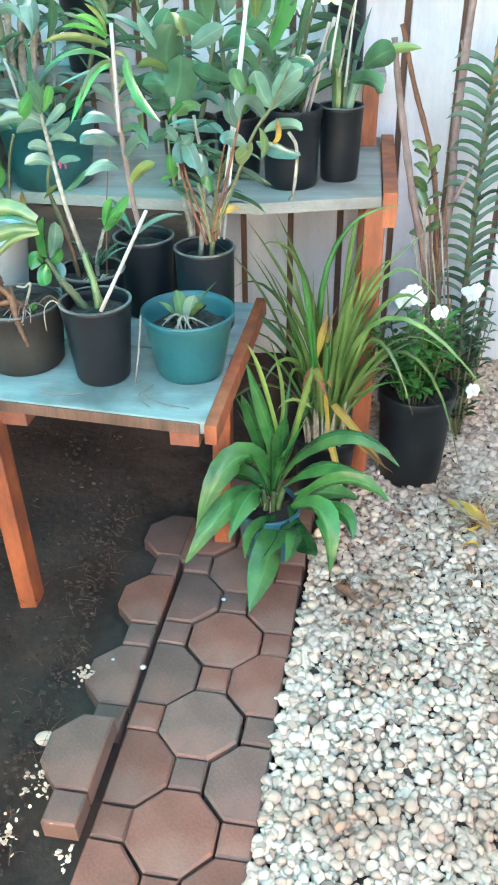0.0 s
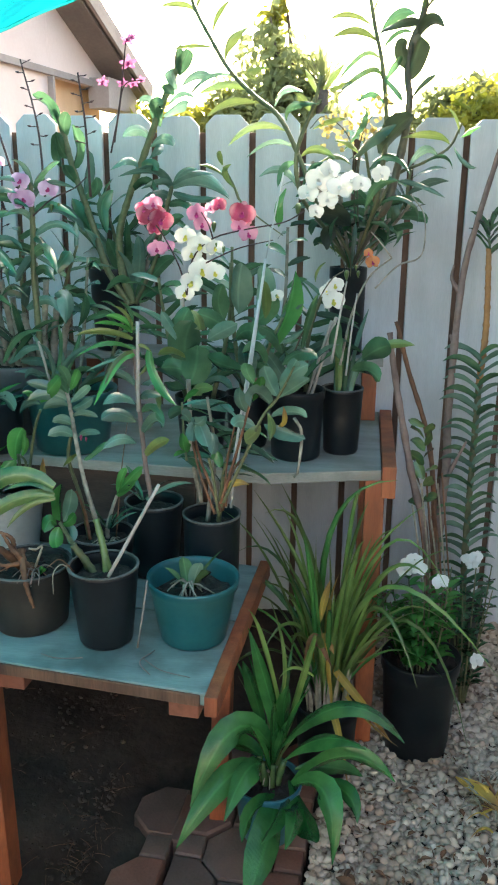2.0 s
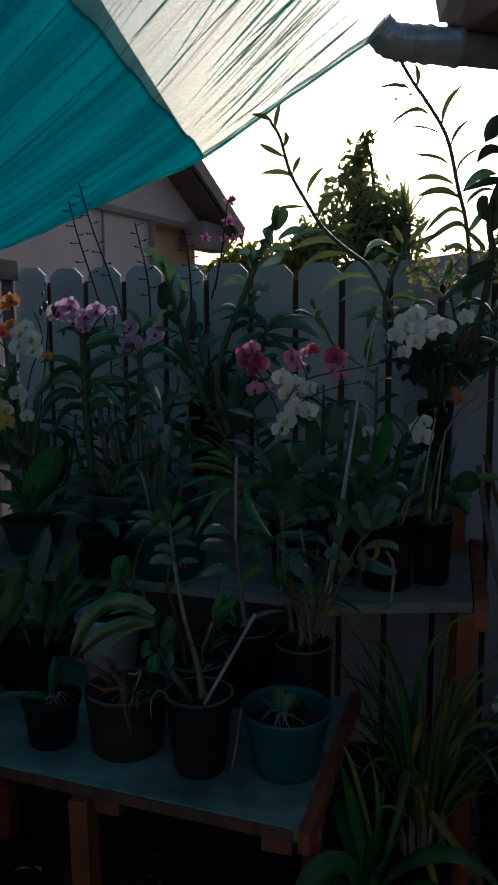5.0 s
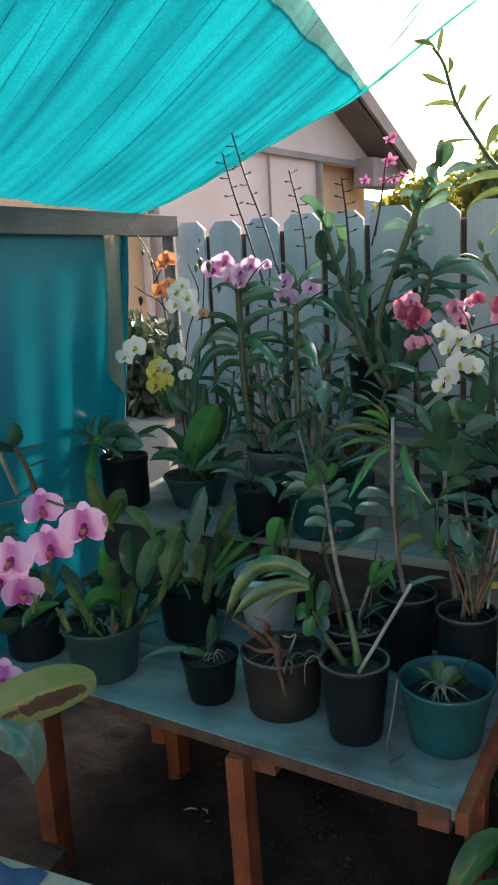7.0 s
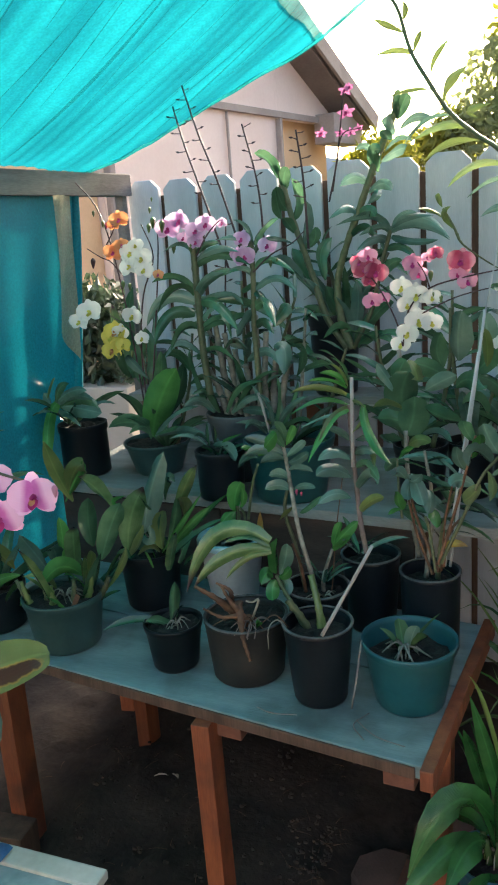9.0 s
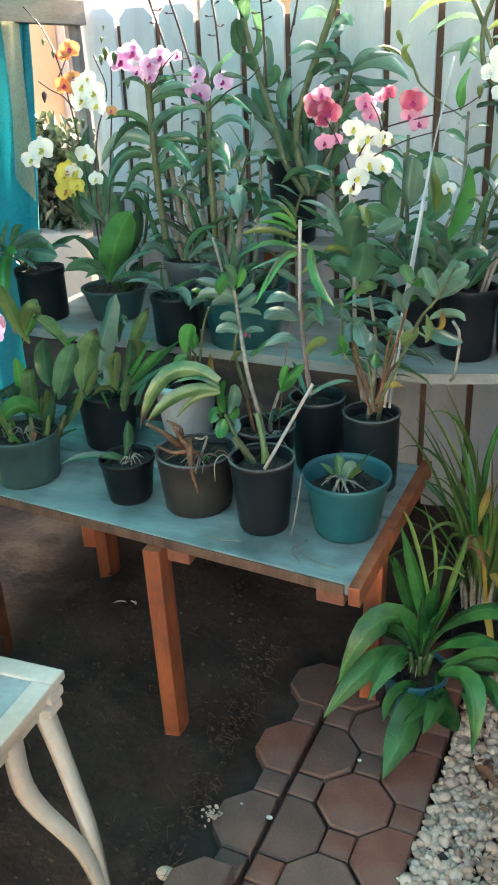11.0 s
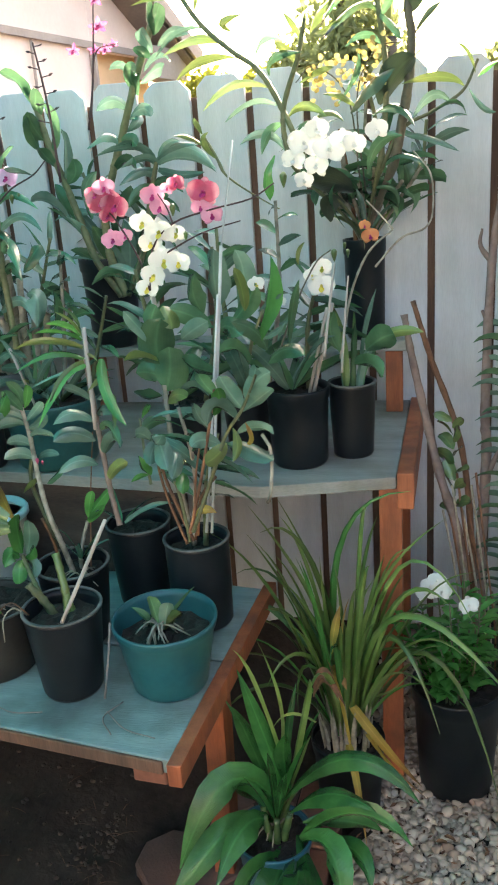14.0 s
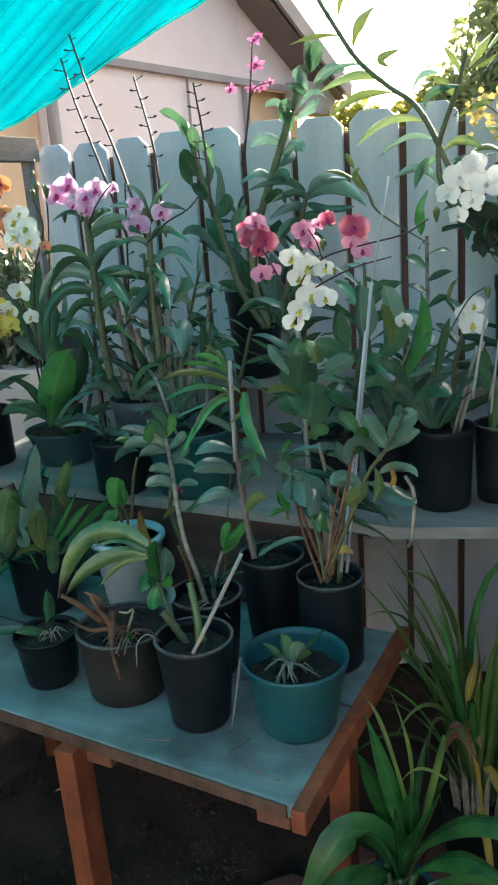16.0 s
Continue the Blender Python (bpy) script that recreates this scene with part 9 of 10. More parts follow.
leaf3(strap, LEAF_GRASS, (0.164, 0.385, 0.364), (0.166, 0.360, 0.484), (0.134, 0.335, 0.618), 0.016, "grass")
leaf3(strap, LEAF_GRASS, (0.235, 0.385, 0.416), (0.190, 0.360, 0.442), (0.162, 0.335, 0.423), 0.017, "grass")
leaf3(strap, LEAF_GRASS, (0.189, 0.385, 0.316), (0.225, 0.360, 0.478), (0.238, 0.335, 0.540), 0.020, "grass")
leaf3(strap, LEAF_GRASS, (0.165, 0.385, 0.313), (0.118, 0.360, 0.504), (0.087, 0.335, 0.587), 0.020, "grass")
leaf3(strap, LEAF_PLEAT, (0.182, 0.385, 0.074), (0.137, 0.285, 0.133), (0.128, 0.185, 0.105), 0.066, "lance")
leaf3(strap, LEAF_PLEAT, (0.182, 0.385, 0.074), (0.224, 0.265, 0.148), (0.227, 0.145, 0.127), 0.066, "lance")
leaf3(strap, LEAF_PLEAT, (0.169, 0.385, 0.101), (0.187, 0.275, 0.135), (0.173, 0.165, 0.121), 0.066, "lance")
leaf3(cym, LEAF_GRASS, (0.255, 0.600, 0.377), (0.192, 0.585, 0.599), (0.061, 0.570, 0.817), 0.021, "grass")
leaf3(cym, LEAF_GRASS, (0.263, 0.600, 0.378), (0.219, 0.580, 0.617), (0.129, 0.560, 0.841), 0.024, "grass")
leaf3(cym, LEAF_BRIGHT, (0.249, 0.600, 0.376), (0.261, 0.585, 0.735), (0.419, 0.570, 0.855), 0.021, "grass")
leaf3(cym, LEAF_GRASS, (0.269, 0.600, 0.378), (0.304, 0.575, 0.653), (0.349, 0.550, 0.807), 0.020, "grass")
leaf3(cym, LEAF_GRASS, (0.284, 0.600, 0.379), (0.336, 0.575, 0.626), (0.491, 0.550, 0.801), 0.020, "grass")
leaf3(cym, LEAF_GRASS, (0.284, 0.600, 0.372), (0.404, 0.540, 0.708), (0.554, 0.480, 0.587), 0.017, "grass")
leaf3(cym, LEAF_GRASS, (0.286, 0.600, 0.380), (0.420, 0.500, 0.612), (0.655, 0.400, 0.432), 0.027, "grass")
leaf3(cym, LEAF_GRASS, (0.292, 0.600, 0.373), (0.469, 0.500, 0.518), (0.596, 0.400, 0.256), 0.022, "grass")
leaf3(cym, LEAF, (0.243, 0.600, 0.376), (0.135, 0.575, 0.627), (0.027, 0.550, 0.659), 0.020, "grass")
leaf3(cym, LEAF_GRASS, (0.240, 0.600, 0.376), (0.172, 0.575, 0.571), (0.060, 0.550, 0.760), 0.017, "grass")
leaf3(cym, LEAF_GRASS, (0.228, 0.600, 0.375), (0.169, 0.575, 0.534), (0.084, 0.550, 0.580), 0.018, "grass")
leaf3(cym, LEAF_GRASS, (0.269, 0.600, 0.378), (0.284, 0.575, 0.535), (0.338, 0.550, 0.665), 0.018, "grass")
leaf3(cym, LEAF_GRASS, (0.272, 0.600, 0.378), (0.298, 0.575, 0.537), (0.303, 0.550, 0.623), 0.018, "grass")
leaf3(cym, LEAF_GRASS, (0.284, 0.600, 0.379), (0.332, 0.575, 0.481), (0.412, 0.550, 0.505), 0.017, "grass")
leaf3(cym, LEAF_GRASS, (0.298, 0.600, 0.373), (0.355, 0.575, 0.432), (0.412, 0.550, 0.513), 0.015, "grass")
leaf3(cym, LEAF_GRASS, (0.301, 0.600, 0.366), (0.356, 0.575, 0.381), (0.419, 0.550, 0.457), 0.017, "grass")
leaf3(cym, LEAF_GRASS, (0.252, 0.600, 0.377), (0.207, 0.575, 0.530), (0.143, 0.550, 0.649), 0.021, "grass")
leaf3(cym, LEAF_GRASS, (0.257, 0.600, 0.377), (0.232, 0.575, 0.561), (0.222, 0.550, 0.712), 0.021, "grass")
leaf3(cym, LEAF_GRASS, (0.275, 0.600, 0.379), (0.328, 0.575, 0.597), (0.362, 0.550, 0.720), 0.021, "grass")
leaf3(cym, LEAF_GRASS, (0.266, 0.600, 0.378), (0.266, 0.575, 0.563), (0.253, 0.550, 0.699), 0.018, "grass")
leaf3(cym, LEAF_GRASS, (0.290, 0.600, 0.373), (0.392, 0.550, 0.623), (0.499, 0.500, 0.631), 0.020, "grass")
leaf3(cym, LEAF_GRASS, (0.240, 0.600, 0.361), (0.170, 0.550, 0.477), (0.106, 0.500, 0.418), 0.020, "grass")
leaf3(cym, LEAF_GRASS, (0.234, 0.600, 0.360), (0.186, 0.540, 0.453), (0.180, 0.480, 0.376), 0.021, "grass")
leaf3(cym, LEAF_GRASS, (0.293, 0.600, 0.365), (0.381, 0.525, 0.545), (0.478, 0.450, 0.374), 0.021, "grass")
leaf3(cym, LEAF_GRASS, (0.281, 0.600, 0.379), (0.349, 0.575, 0.656), (0.417, 0.550, 0.731), 0.018, "grass")
leaf3(cym, LEAF, (0.246, 0.600, 0.376), (0.093, 0.570, 0.582), (0.025, 0.540, 0.528), 0.018, "grass")
leaf3(cym, LEAF_GRASS, (0.260, 0.600, 0.377), (0.191, 0.575, 0.704), (0.092, 0.550, 0.762), 0.017, "grass")
leaf3(cym, LEAF_GRASS, (0.278, 0.600, 0.379), (0.305, 0.575, 0.740), (0.326, 0.550, 0.817), 0.018, "grass")
leaf3(cym, LEAF_DEAD, (0.260, 0.600, 0.377), (0.256, 0.575, 0.504), (0.283, 0.550, 0.618), 0.018, "grass")
leaf3(cym, LEAF_DEAD, (0.224, 0.600, 0.322), (0.244, 0.560, 0.439), (0.279, 0.520, 0.417), 0.027, "oval")
leaf3(cym, LEAF_DEAD, (0.293, 0.600, 0.328), (0.346, 0.540, 0.265), (0.447, 0.480, 0.202), 0.020, "grass")
leaf3(p20, LEAF, (-0.396, 0.950, 1.310), (-0.457, 0.925, 1.390), (-0.509, 0.900, 1.422), 0.043, "strap")
leaf3(p20, LEAF, (-0.387, 0.950, 1.310), (-0.421, 0.925, 1.418), (-0.439, 0.900, 1.479), 0.047, "strap")
leaf3(p20, LEAF_BLUE, (-0.379, 0.950, 1.310), (-0.352, 0.925, 1.415), (-0.350, 0.900, 1.488), 0.044, "strap")
leaf3(p20, LEAF, (-0.370, 0.950, 1.309), (-0.295, 0.925, 1.397), (-0.241, 0.900, 1.423), 0.041, "strap")
leaf3(p20, LEAF, (-0.396, 0.950, 1.302), (-0.394, 0.900, 1.356), (-0.427, 0.850, 1.328), 0.040, "strap")
leaf3(p20, LEAF, (-0.367, 0.950, 1.302), (-0.286, 0.900, 1.337), (-0.224, 0.850, 1.306), 0.037, "strap")
leaf3(p20, LEAF_BLUE, (-0.387, 0.950, 1.310), (-0.388, 0.925, 1.386), (-0.410, 0.900, 1.447), 0.036, "strap")
leaf3(p13, LEAF_BLUE, (-0.553, 0.740, 1.067), (-0.565, 0.715, 1.158), (-0.589, 0.690, 1.204), 0.022, "strap")
leaf3(p13, LEAF, (-0.544, 0.740, 1.067), (-0.514, 0.715, 1.158), (-0.510, 0.690, 1.232), 0.022, "strap")
leaf3(p13, LEAF_BLUE, (-0.536, 0.740, 1.067), (-0.481, 0.715, 1.136), (-0.414, 0.690, 1.174), 0.020, "strap")
leaf3(p13, LEAF, (-0.527, 0.740, 1.059), (-0.449, 0.700, 1.101), (-0.390, 0.660, 1.099), 0.024, "strap")
leaf3(p13, LEAF_BLUE, (-0.562, 0.740, 1.059), (-0.586, 0.700, 1.093), (-0.595, 0.660, 1.076), 0.024, "strap")
leaf3(p13, LEAF_BLUE, (-0.545, 0.740, 1.059), (-0.541, 0.715, 1.129), (-0.565, 0.690, 1.175), 0.018, "strap")
leaf3(p13, LEAF, (-0.518, 0.740, 1.067), (-0.468, 0.715, 1.158), (-0.443, 0.690, 1.217), 0.017, "strap")
leaf3(p16, LEAF, (-0.783, 0.880, 1.113), (-0.818, 0.855, 1.181), (-0.860, 0.830, 1.167), 0.032, "strap")
leaf3(p16, LEAF, (-0.763, 0.880, 1.113), (-0.701, 0.855, 1.196), (-0.609, 0.830, 1.211), 0.030, "strap")
leaf3(p16, LEAF_BLUE, (-0.744, 0.880, 1.113), (-0.662, 0.855, 1.163), (-0.586, 0.830, 1.149), 0.030, "strap")
leaf3(p16, LEAF_BLUE, (-0.802, 0.880, 1.113), (-0.849, 0.840, 1.150), (-0.882, 0.800, 1.105), 0.029, "strap")
leaf3(p16, LEAF, (-0.724, 0.880, 1.121), (-0.644, 0.855, 1.211), (-0.562, 0.830, 1.241), 0.025, "strap")
leaf3(p16, LEAF, (-0.822, 0.880, 1.122), (-0.854, 0.855, 1.230), (-0.867, 0.830, 1.312), 0.032, "strap")
leaf3(p16, LEAF_BLUE, (-0.705, 0.880, 1.121), (-0.604, 0.840, 1.117), (-0.554, 0.800, 1.082), 0.030, "strap")
leaf3(p16, LEAF, (-0.891, 0.880, 1.246), (-0.928, 0.855, 1.297), (-0.970, 0.830, 1.283), 0.036, "strap")
leaf3(p16, LEAF, (-0.858, 0.880, 1.278), (-0.788, 0.855, 1.309), (-0.706, 0.830, 1.276), 0.034, "strap")
leaf3(p16, LEAF_BLUE, (-0.684, 0.880, 1.274), (-0.610, 0.855, 1.303), (-0.561, 0.830, 1.264), 0.030, "strap")
leaf3(white, LEAF_OLD, (-0.449, 0.500, 0.803), (-0.591, 0.475, 0.818), (-0.676, 0.450, 0.653), 0.051, "strap", twist=0.1)
leaf3(white, LEAF_OLD, (-0.448, 0.500, 0.778), (-0.568, 0.480, 0.757), (-0.661, 0.460, 0.662), 0.041, "strap", twist=0.15)
leaf3(white, LEAF_SUN, (-0.445, 0.500, 0.774), (-0.514, 0.485, 0.753), (-0.567, 0.470, 0.693), 0.019, "strap")
leaf3(white, LEAF_OLD, (-0.448, 0.500, 0.793), (-0.515, 0.485, 0.815), (-0.580, 0.470, 0.791), 0.022, "strap")
leaf3(p23, LEAF, (-1.133, 0.970, 1.197), (-1.118, 0.960, 1.273), (-1.096, 0.950, 1.382), 0.077, "oval")
leaf3(p23, LEAF, (-1.174, 0.970, 1.215), (-1.199, 0.955, 1.311), (-1.243, 0.940, 1.407), 0.067, "oval")
leaf3(p23, LEAF_OLD, (-1.162, 0.970, 1.216), (-1.211, 0.955, 1.350), (-1.221, 0.940, 1.463), 0.062, "oval")
leaf3(p23, LEAF_BLUE, (-1.147, 0.970, 1.216), (-1.073, 0.950, 1.348), (-1.052, 0.930, 1.458), 0.048, "strap")
leaf3(p23, LEAF, (-1.151, 0.970, 1.216), (-1.166, 0.955, 1.387), (-1.135, 0.940, 1.517), 0.051, "strap")

# ---- this map, fitted to the camera's view, moves the plants into the yard ----
VIEW_MAP = np.array([
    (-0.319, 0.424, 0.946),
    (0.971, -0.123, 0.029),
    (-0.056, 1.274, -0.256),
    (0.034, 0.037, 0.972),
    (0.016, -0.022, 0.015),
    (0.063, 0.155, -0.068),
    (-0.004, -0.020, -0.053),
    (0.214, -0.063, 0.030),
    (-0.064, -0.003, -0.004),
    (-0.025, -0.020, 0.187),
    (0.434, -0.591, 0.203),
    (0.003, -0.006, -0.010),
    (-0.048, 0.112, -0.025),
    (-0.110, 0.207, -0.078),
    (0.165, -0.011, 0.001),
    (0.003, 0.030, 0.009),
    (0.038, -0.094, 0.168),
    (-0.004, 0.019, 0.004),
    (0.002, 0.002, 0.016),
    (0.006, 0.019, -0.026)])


def view_mapped(p):
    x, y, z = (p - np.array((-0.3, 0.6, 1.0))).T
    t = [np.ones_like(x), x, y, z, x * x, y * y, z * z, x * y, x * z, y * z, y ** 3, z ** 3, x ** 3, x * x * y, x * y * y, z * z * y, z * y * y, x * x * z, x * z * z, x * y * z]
    return np.stack(t, -1) @ VIEW_MAP


EYE_POINT = np.array((0.2, -1.45, 1.47))
for thing, reach in ((teal, 0.952), (black, 0.938), (brown, 0.928), (small, 0.930), (green, 0.949), (left, 0.937), (p7, 0.884), (p8, 0.857), (p9, 0.871), (white, 0.870), (dark, 0.857), (p12, 0.952), (p13, 0.954), (p14, 0.933), (p15, 0.932), (p16, 0.905), (p17, 0.976), (p18, 0.949), (p19, 1.025), (p20, 1.022), (strap, 1.025), (cym, 1.017), (vinca, 0.999), (p21, 0.964), (p22, 0.935), (vanda, 1.000), (p23, 0.984), (vinca2, 1.0), (branch, 1.0), (branch2, 1.0)):      # reach scales each plant along the camera's sight line to meet its pot
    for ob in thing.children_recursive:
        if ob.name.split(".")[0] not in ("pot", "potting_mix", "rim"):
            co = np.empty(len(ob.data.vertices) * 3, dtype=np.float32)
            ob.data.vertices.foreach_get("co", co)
            ob.data.vertices.foreach_set("co", (EYE_POINT + (view_mapped(co.reshape(-1, 3).astype(float)) - EYE_POINT) * reach).ravel())
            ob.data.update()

# the crowded canes of the tall dendrobium draw together at the mouth of their pot
for ob in p19.children_recursive:
    if ob.name.split(".")[0] in ("cane", "leaf"):
        co = np.empty(len(ob.data.vertices) * 3, dtype=np.float32)
        ob.data.vertices.foreach_get("co", co)
        co = co.reshape(-1, 3)
        k = np.clip((1.46 - co[:, 2]) / 0.2, 0, 1)[:, None] ** 1.3
        co[:, :2] += (np.array((0.245, 0.97)) - co[:, :2]) * 0.85 * k
        co[:, 2] = np.maximum(co[:, 2], 1.2)
        ob.data.vertices.foreach_set("co", co.ravel())
        ob.data.update()

# pink moth orchid on the table: arching spikes, large open flowers, hanging leaves
c = vec(-0.9, -0.67, 0.75)
spike(pinkpot, [c, (-0.88, -0.6, 0.98), (-0.8, -0.5, 1.13), (-0.69, -0.45, 1.175), (-0.6, -0.455, 1.17), (-0.517, -0.462, 1.155)], 0.0035)
spike(pinkpot, [c, (-0.9, -0.6, 0.95), (-0.82, -0.5, 1.07), (-0.72, -0.47, 1.05), (-0.66, -0.49, 1.02)], 0.003)
spike(pinkpot, [c, (-0.86, -0.6, 0.9), (-0.79, -0.52, 0.93), (-0.72, -0.51, 0.88)], 0.003)
for at, face, size in (((-0.645, -0.46, 1.165), (0.75, -0.8, 0.1), 0.078), ((-0.552, -0.475, 1.147), (0.35, -1, 0.05), 0.088), ((-0.612, -0.49, 1.11), (0.2, -1, -0.05), 0.088),
                       ((-0.688, -0.5, 1.085), (0.2, -1, 0.1), 0.09), ((-0.672, -0.5, 1.028), (0.8, -0.8, 0), 0.08), ((-0.722, -0.495, 1.04), (0.3, -1, 0), 0.088), ((-0.72, -0.52, 0.868), (0.5, -1, 0.1), 0.09)):
    fl = flower(pinkpot, at, face, size, P_PINK, P_LIP)
    f = unit(np.array(face, float))
    link("throat", petal_mesh(np.array(at) + f * size * 0.1, unit(vec(0, 0, -1) + f * 0.6), unit(f + vec(0, 0, 0.4)), size * 0.14, size * 0.12, 0.5), P_ORANGE, fl, "orange-yellow throat")
bud(pinkpot, (-0.517, -0.466, 1.165), 0.009, P_ROSE)
bud(pinkpot, (-0.644, -0.5, 1.03), 0.012, LEAF_SUN)
bud(pinkpot, (-0.652, -0.5, 1.012), 0.01, LEAF_SUN)
leaf3(pinkpot, LEAF_SCAR, c, (-0.585, -0.615, 0.91), (-0.449, -0.62, 0.968), 0.092, "lance", 0.2, 14, twist=0.15)
leaf3(pinkpot, LEAF_BLUE, c, (-0.64, -0.63, 0.862), (-0.57, -0.64, 0.784), 0.075, "oval", 0.25, 12, twist=0.2)
leaf3(pinkpot, LEAF_BLOTCH, c, (-0.72, -0.58, 0.83), (-0.61, -0.61, 0.79), 0.06, "oval", 0.25, 10)
leaf3(pinkpot, LEAF, c, (-1.02, -0.6, 0.84), (-1.15, -0.55, 0.8), 0.08, "oval", 0.25, 10)

# the lanky cane orchid of the front row and the fresh shoot beside it
cane(p7, [(-0.305, 0.175, 0.69), (-0.318, 0.165, 0.77), (-0.334, 0.156, 0.851), (-0.352, 0.175, 0.92), (-0.369, 0.2, 0.985), (-0.38, 0.205, 1.05)], (0.006, 0.0042), CANE_OLD, 20, 50)
cane(p7, [(-0.34, 0.19, 0.7), (-0.36, 0.2, 0.8), (-0.385, 0.205, 0.89), (-0.372, 0.205, 0.96), (-0.37, 0.205, 1.0)], (0.005, 0.004), CANE, 14, 40)
cane(p7, [(-0.3, 0.2, 0.7), (-0.299, 0.2, 0.73), (-0.291, 0.205, 0.763), (-0.277, 0.21, 0.804)], (0.0055, 0.0035), CANE_OLD, 6, 16)
cane(p7, [(-0.335, 0.18, 0.7), (-0.345, 0.18, 0.77), (-0.365, 0.185, 0.82)], (0.004, 0.003), CANE_BROWN, 5, 12)
spike(p7, [(-0.28, 0.2, 0.7), (-0.268, 0.22, 0.85), (-0.25, 0.235, 0.99)], 0.0018, CANE_BROWN)
for m, a, b, e, w in (
        (LEAF_BLUE, (-0.379, 0.2, 1.029), (-0.415, 0.185, 1.045), (-0.459, 0.17, 1.032), 0.033),
        (LEAF_BLUE, (-0.381, 0.2, 1.04), (-0.418, 0.185, 1.062), (-0.459, 0.17, 1.074), 0.027),
        (LEAF, (-0.375, 0.2, 1.046), (-0.387, 0.185, 1.072), (-0.396, 0.17, 1.095), 0.024),
        (LEAF_BLUE, (-0.377, 0.2, 1.016), (-0.4, 0.185, 1.023), (-0.424, 0.17, 1.016), 0.027),
        (LEAF_BLUE, (-0.369, 0.2, 1.01), (-0.34, 0.185, 1.023), (-0.309, 0.17, 1.046), 0.024),
        (LEAF_BLUE, (-0.368, 0.2, 0.99), (-0.336, 0.185, 1.003), (-0.301, 0.17, 1.001), 0.022),
        (LEAF_BLUE, (-0.368, 0.2, 0.971), (-0.386, 0.185, 0.987), (-0.405, 0.17, 0.987), 0.027),
        (LEAF_BLUE, (-0.368, 0.2, 0.945), (-0.39, 0.185, 0.96), (-0.417, 0.17, 0.954), 0.030),
        (LEAF_BLUE, (-0.359, 0.2, 0.945), (-0.33, 0.185, 0.963), (-0.297, 0.17, 0.964), 0.018),
        (LEAF, (-0.348, 0.2, 0.891), (-0.319, 0.185, 0.914), (-0.285, 0.17, 0.946), 0.018),
        (LEAF, (-0.375, 0.2, 1.056), (-0.373, 0.185, 1.089), (-0.385, 0.17, 1.113), 0.022),
        (LEAF_BRIGHT, (-0.371, 0.2, 1.051), (-0.352, 0.185, 1.083), (-0.34, 0.17, 1.106), 0.021),
        (LEAF_SUN, (-0.358, 0.2, 0.907), (-0.37, 0.185, 0.895), (-0.387, 0.17, 0.882), 0.021),
        (LEAF_BLUE, (-0.371, 0.2, 1.024), (-0.339, 0.185, 1.051), (-0.316, 0.17, 1.072), 0.021),
        (LEAF_BRIGHT, (-0.279, 0.21, 0.8), (-0.248, 0.2, 0.844), (-0.209, 0.19, 0.884), 0.036),
        (LEAF_BRIGHT, (-0.274, 0.21, 0.811), (-0.262, 0.2, 0.85), (-0.248, 0.19, 0.88), 0.022),
        (LEAF_BRIGHT, (-0.277, 0.21, 0.803), (-0.253, 0.2, 0.823), (-0.226, 0.19, 0.851), 0.019)):
    leaf3(p7, m, a, b, e, w, "oval")
bud(p7, (-0.335, 0.15, 0.965), 0.0064, P_RED)
bud(p7, (-0.322, 0.145, 0.962), 0.005, P_RED)
cane(black, [(-0.285, 0.02, 0.69), (-0.315, 0.04, 0.73), (-0.35, 0.08, 0.748), (-0.383, 0.118, 0.768)], (0.0055, 0.004), CANE, 6, 18)
cane(black, [(-0.275, 0.02, 0.69), (-0.298, 0.018, 0.73), (-0.322, 0.016, 0.763)], (0.0085, 0.0075), CANE, 4, 12, swell=0.25)
cane(black, [(-0.255, 0.024, 0.69), (-0.262, 0.04, 0.74), (-0.285, 0.068, 0.802)], (0.0085, 0.007), LEAF_SUN, 6, 16, swell=0.22)
cane(black, [(-0.245, 0.03, 0.69), (-0.258, 0.035, 0.735)], (0.007, 0.006), LEAF_SUN, 3, 8)
for m, a, b, e, w in (
        (LEAF_BRIGHT, (-0.383, 0.12, 0.773), (-0.38, 0.11, 0.82), (-0.366, 0.09, 0.871), 0.044),
        (LEAF_BLUE, (-0.376, 0.12, 0.771), (-0.357, 0.11, 0.812), (-0.343, 0.09, 0.86), 0.036),
        (LEAF_BRIGHT, (-0.392, 0.12, 0.762), (-0.403, 0.11, 0.776), (-0.41, 0.09, 0.755), 0.038),
        (LEAF_BRIGHT, (-0.387, 0.12, 0.757), (-0.392, 0.11, 0.736), (-0.384, 0.09, 0.721), 0.036),
        (LEAF_BLUE, (-0.376, 0.12, 0.763), (-0.358, 0.11, 0.752), (-0.355, 0.09, 0.731), 0.03),
        (LEAF_BRIGHT, (-0.379, 0.12, 0.765), (-0.359, 0.11, 0.778), (-0.338, 0.09, 0.804), 0.026)):
    leaf3(black, m, a, b, e, w, "oval")
tube("root", [(-0.315, -0.02, 0.72), (-0.33, -0.035, 0.742), (-0.342, -0.055, 0.73), (-0.34, -0.066, 0.69)], (0.0018, 0.001), ROOT, black, n=10, sides=5)
tube("root", [(-0.31, -0.02, 0.72), (-0.335, -0.03, 0.75), (-0.36, -0.04, 0.735)], (0.0016, 0.001), CANE_BROWN, black, n=10, sides=5)

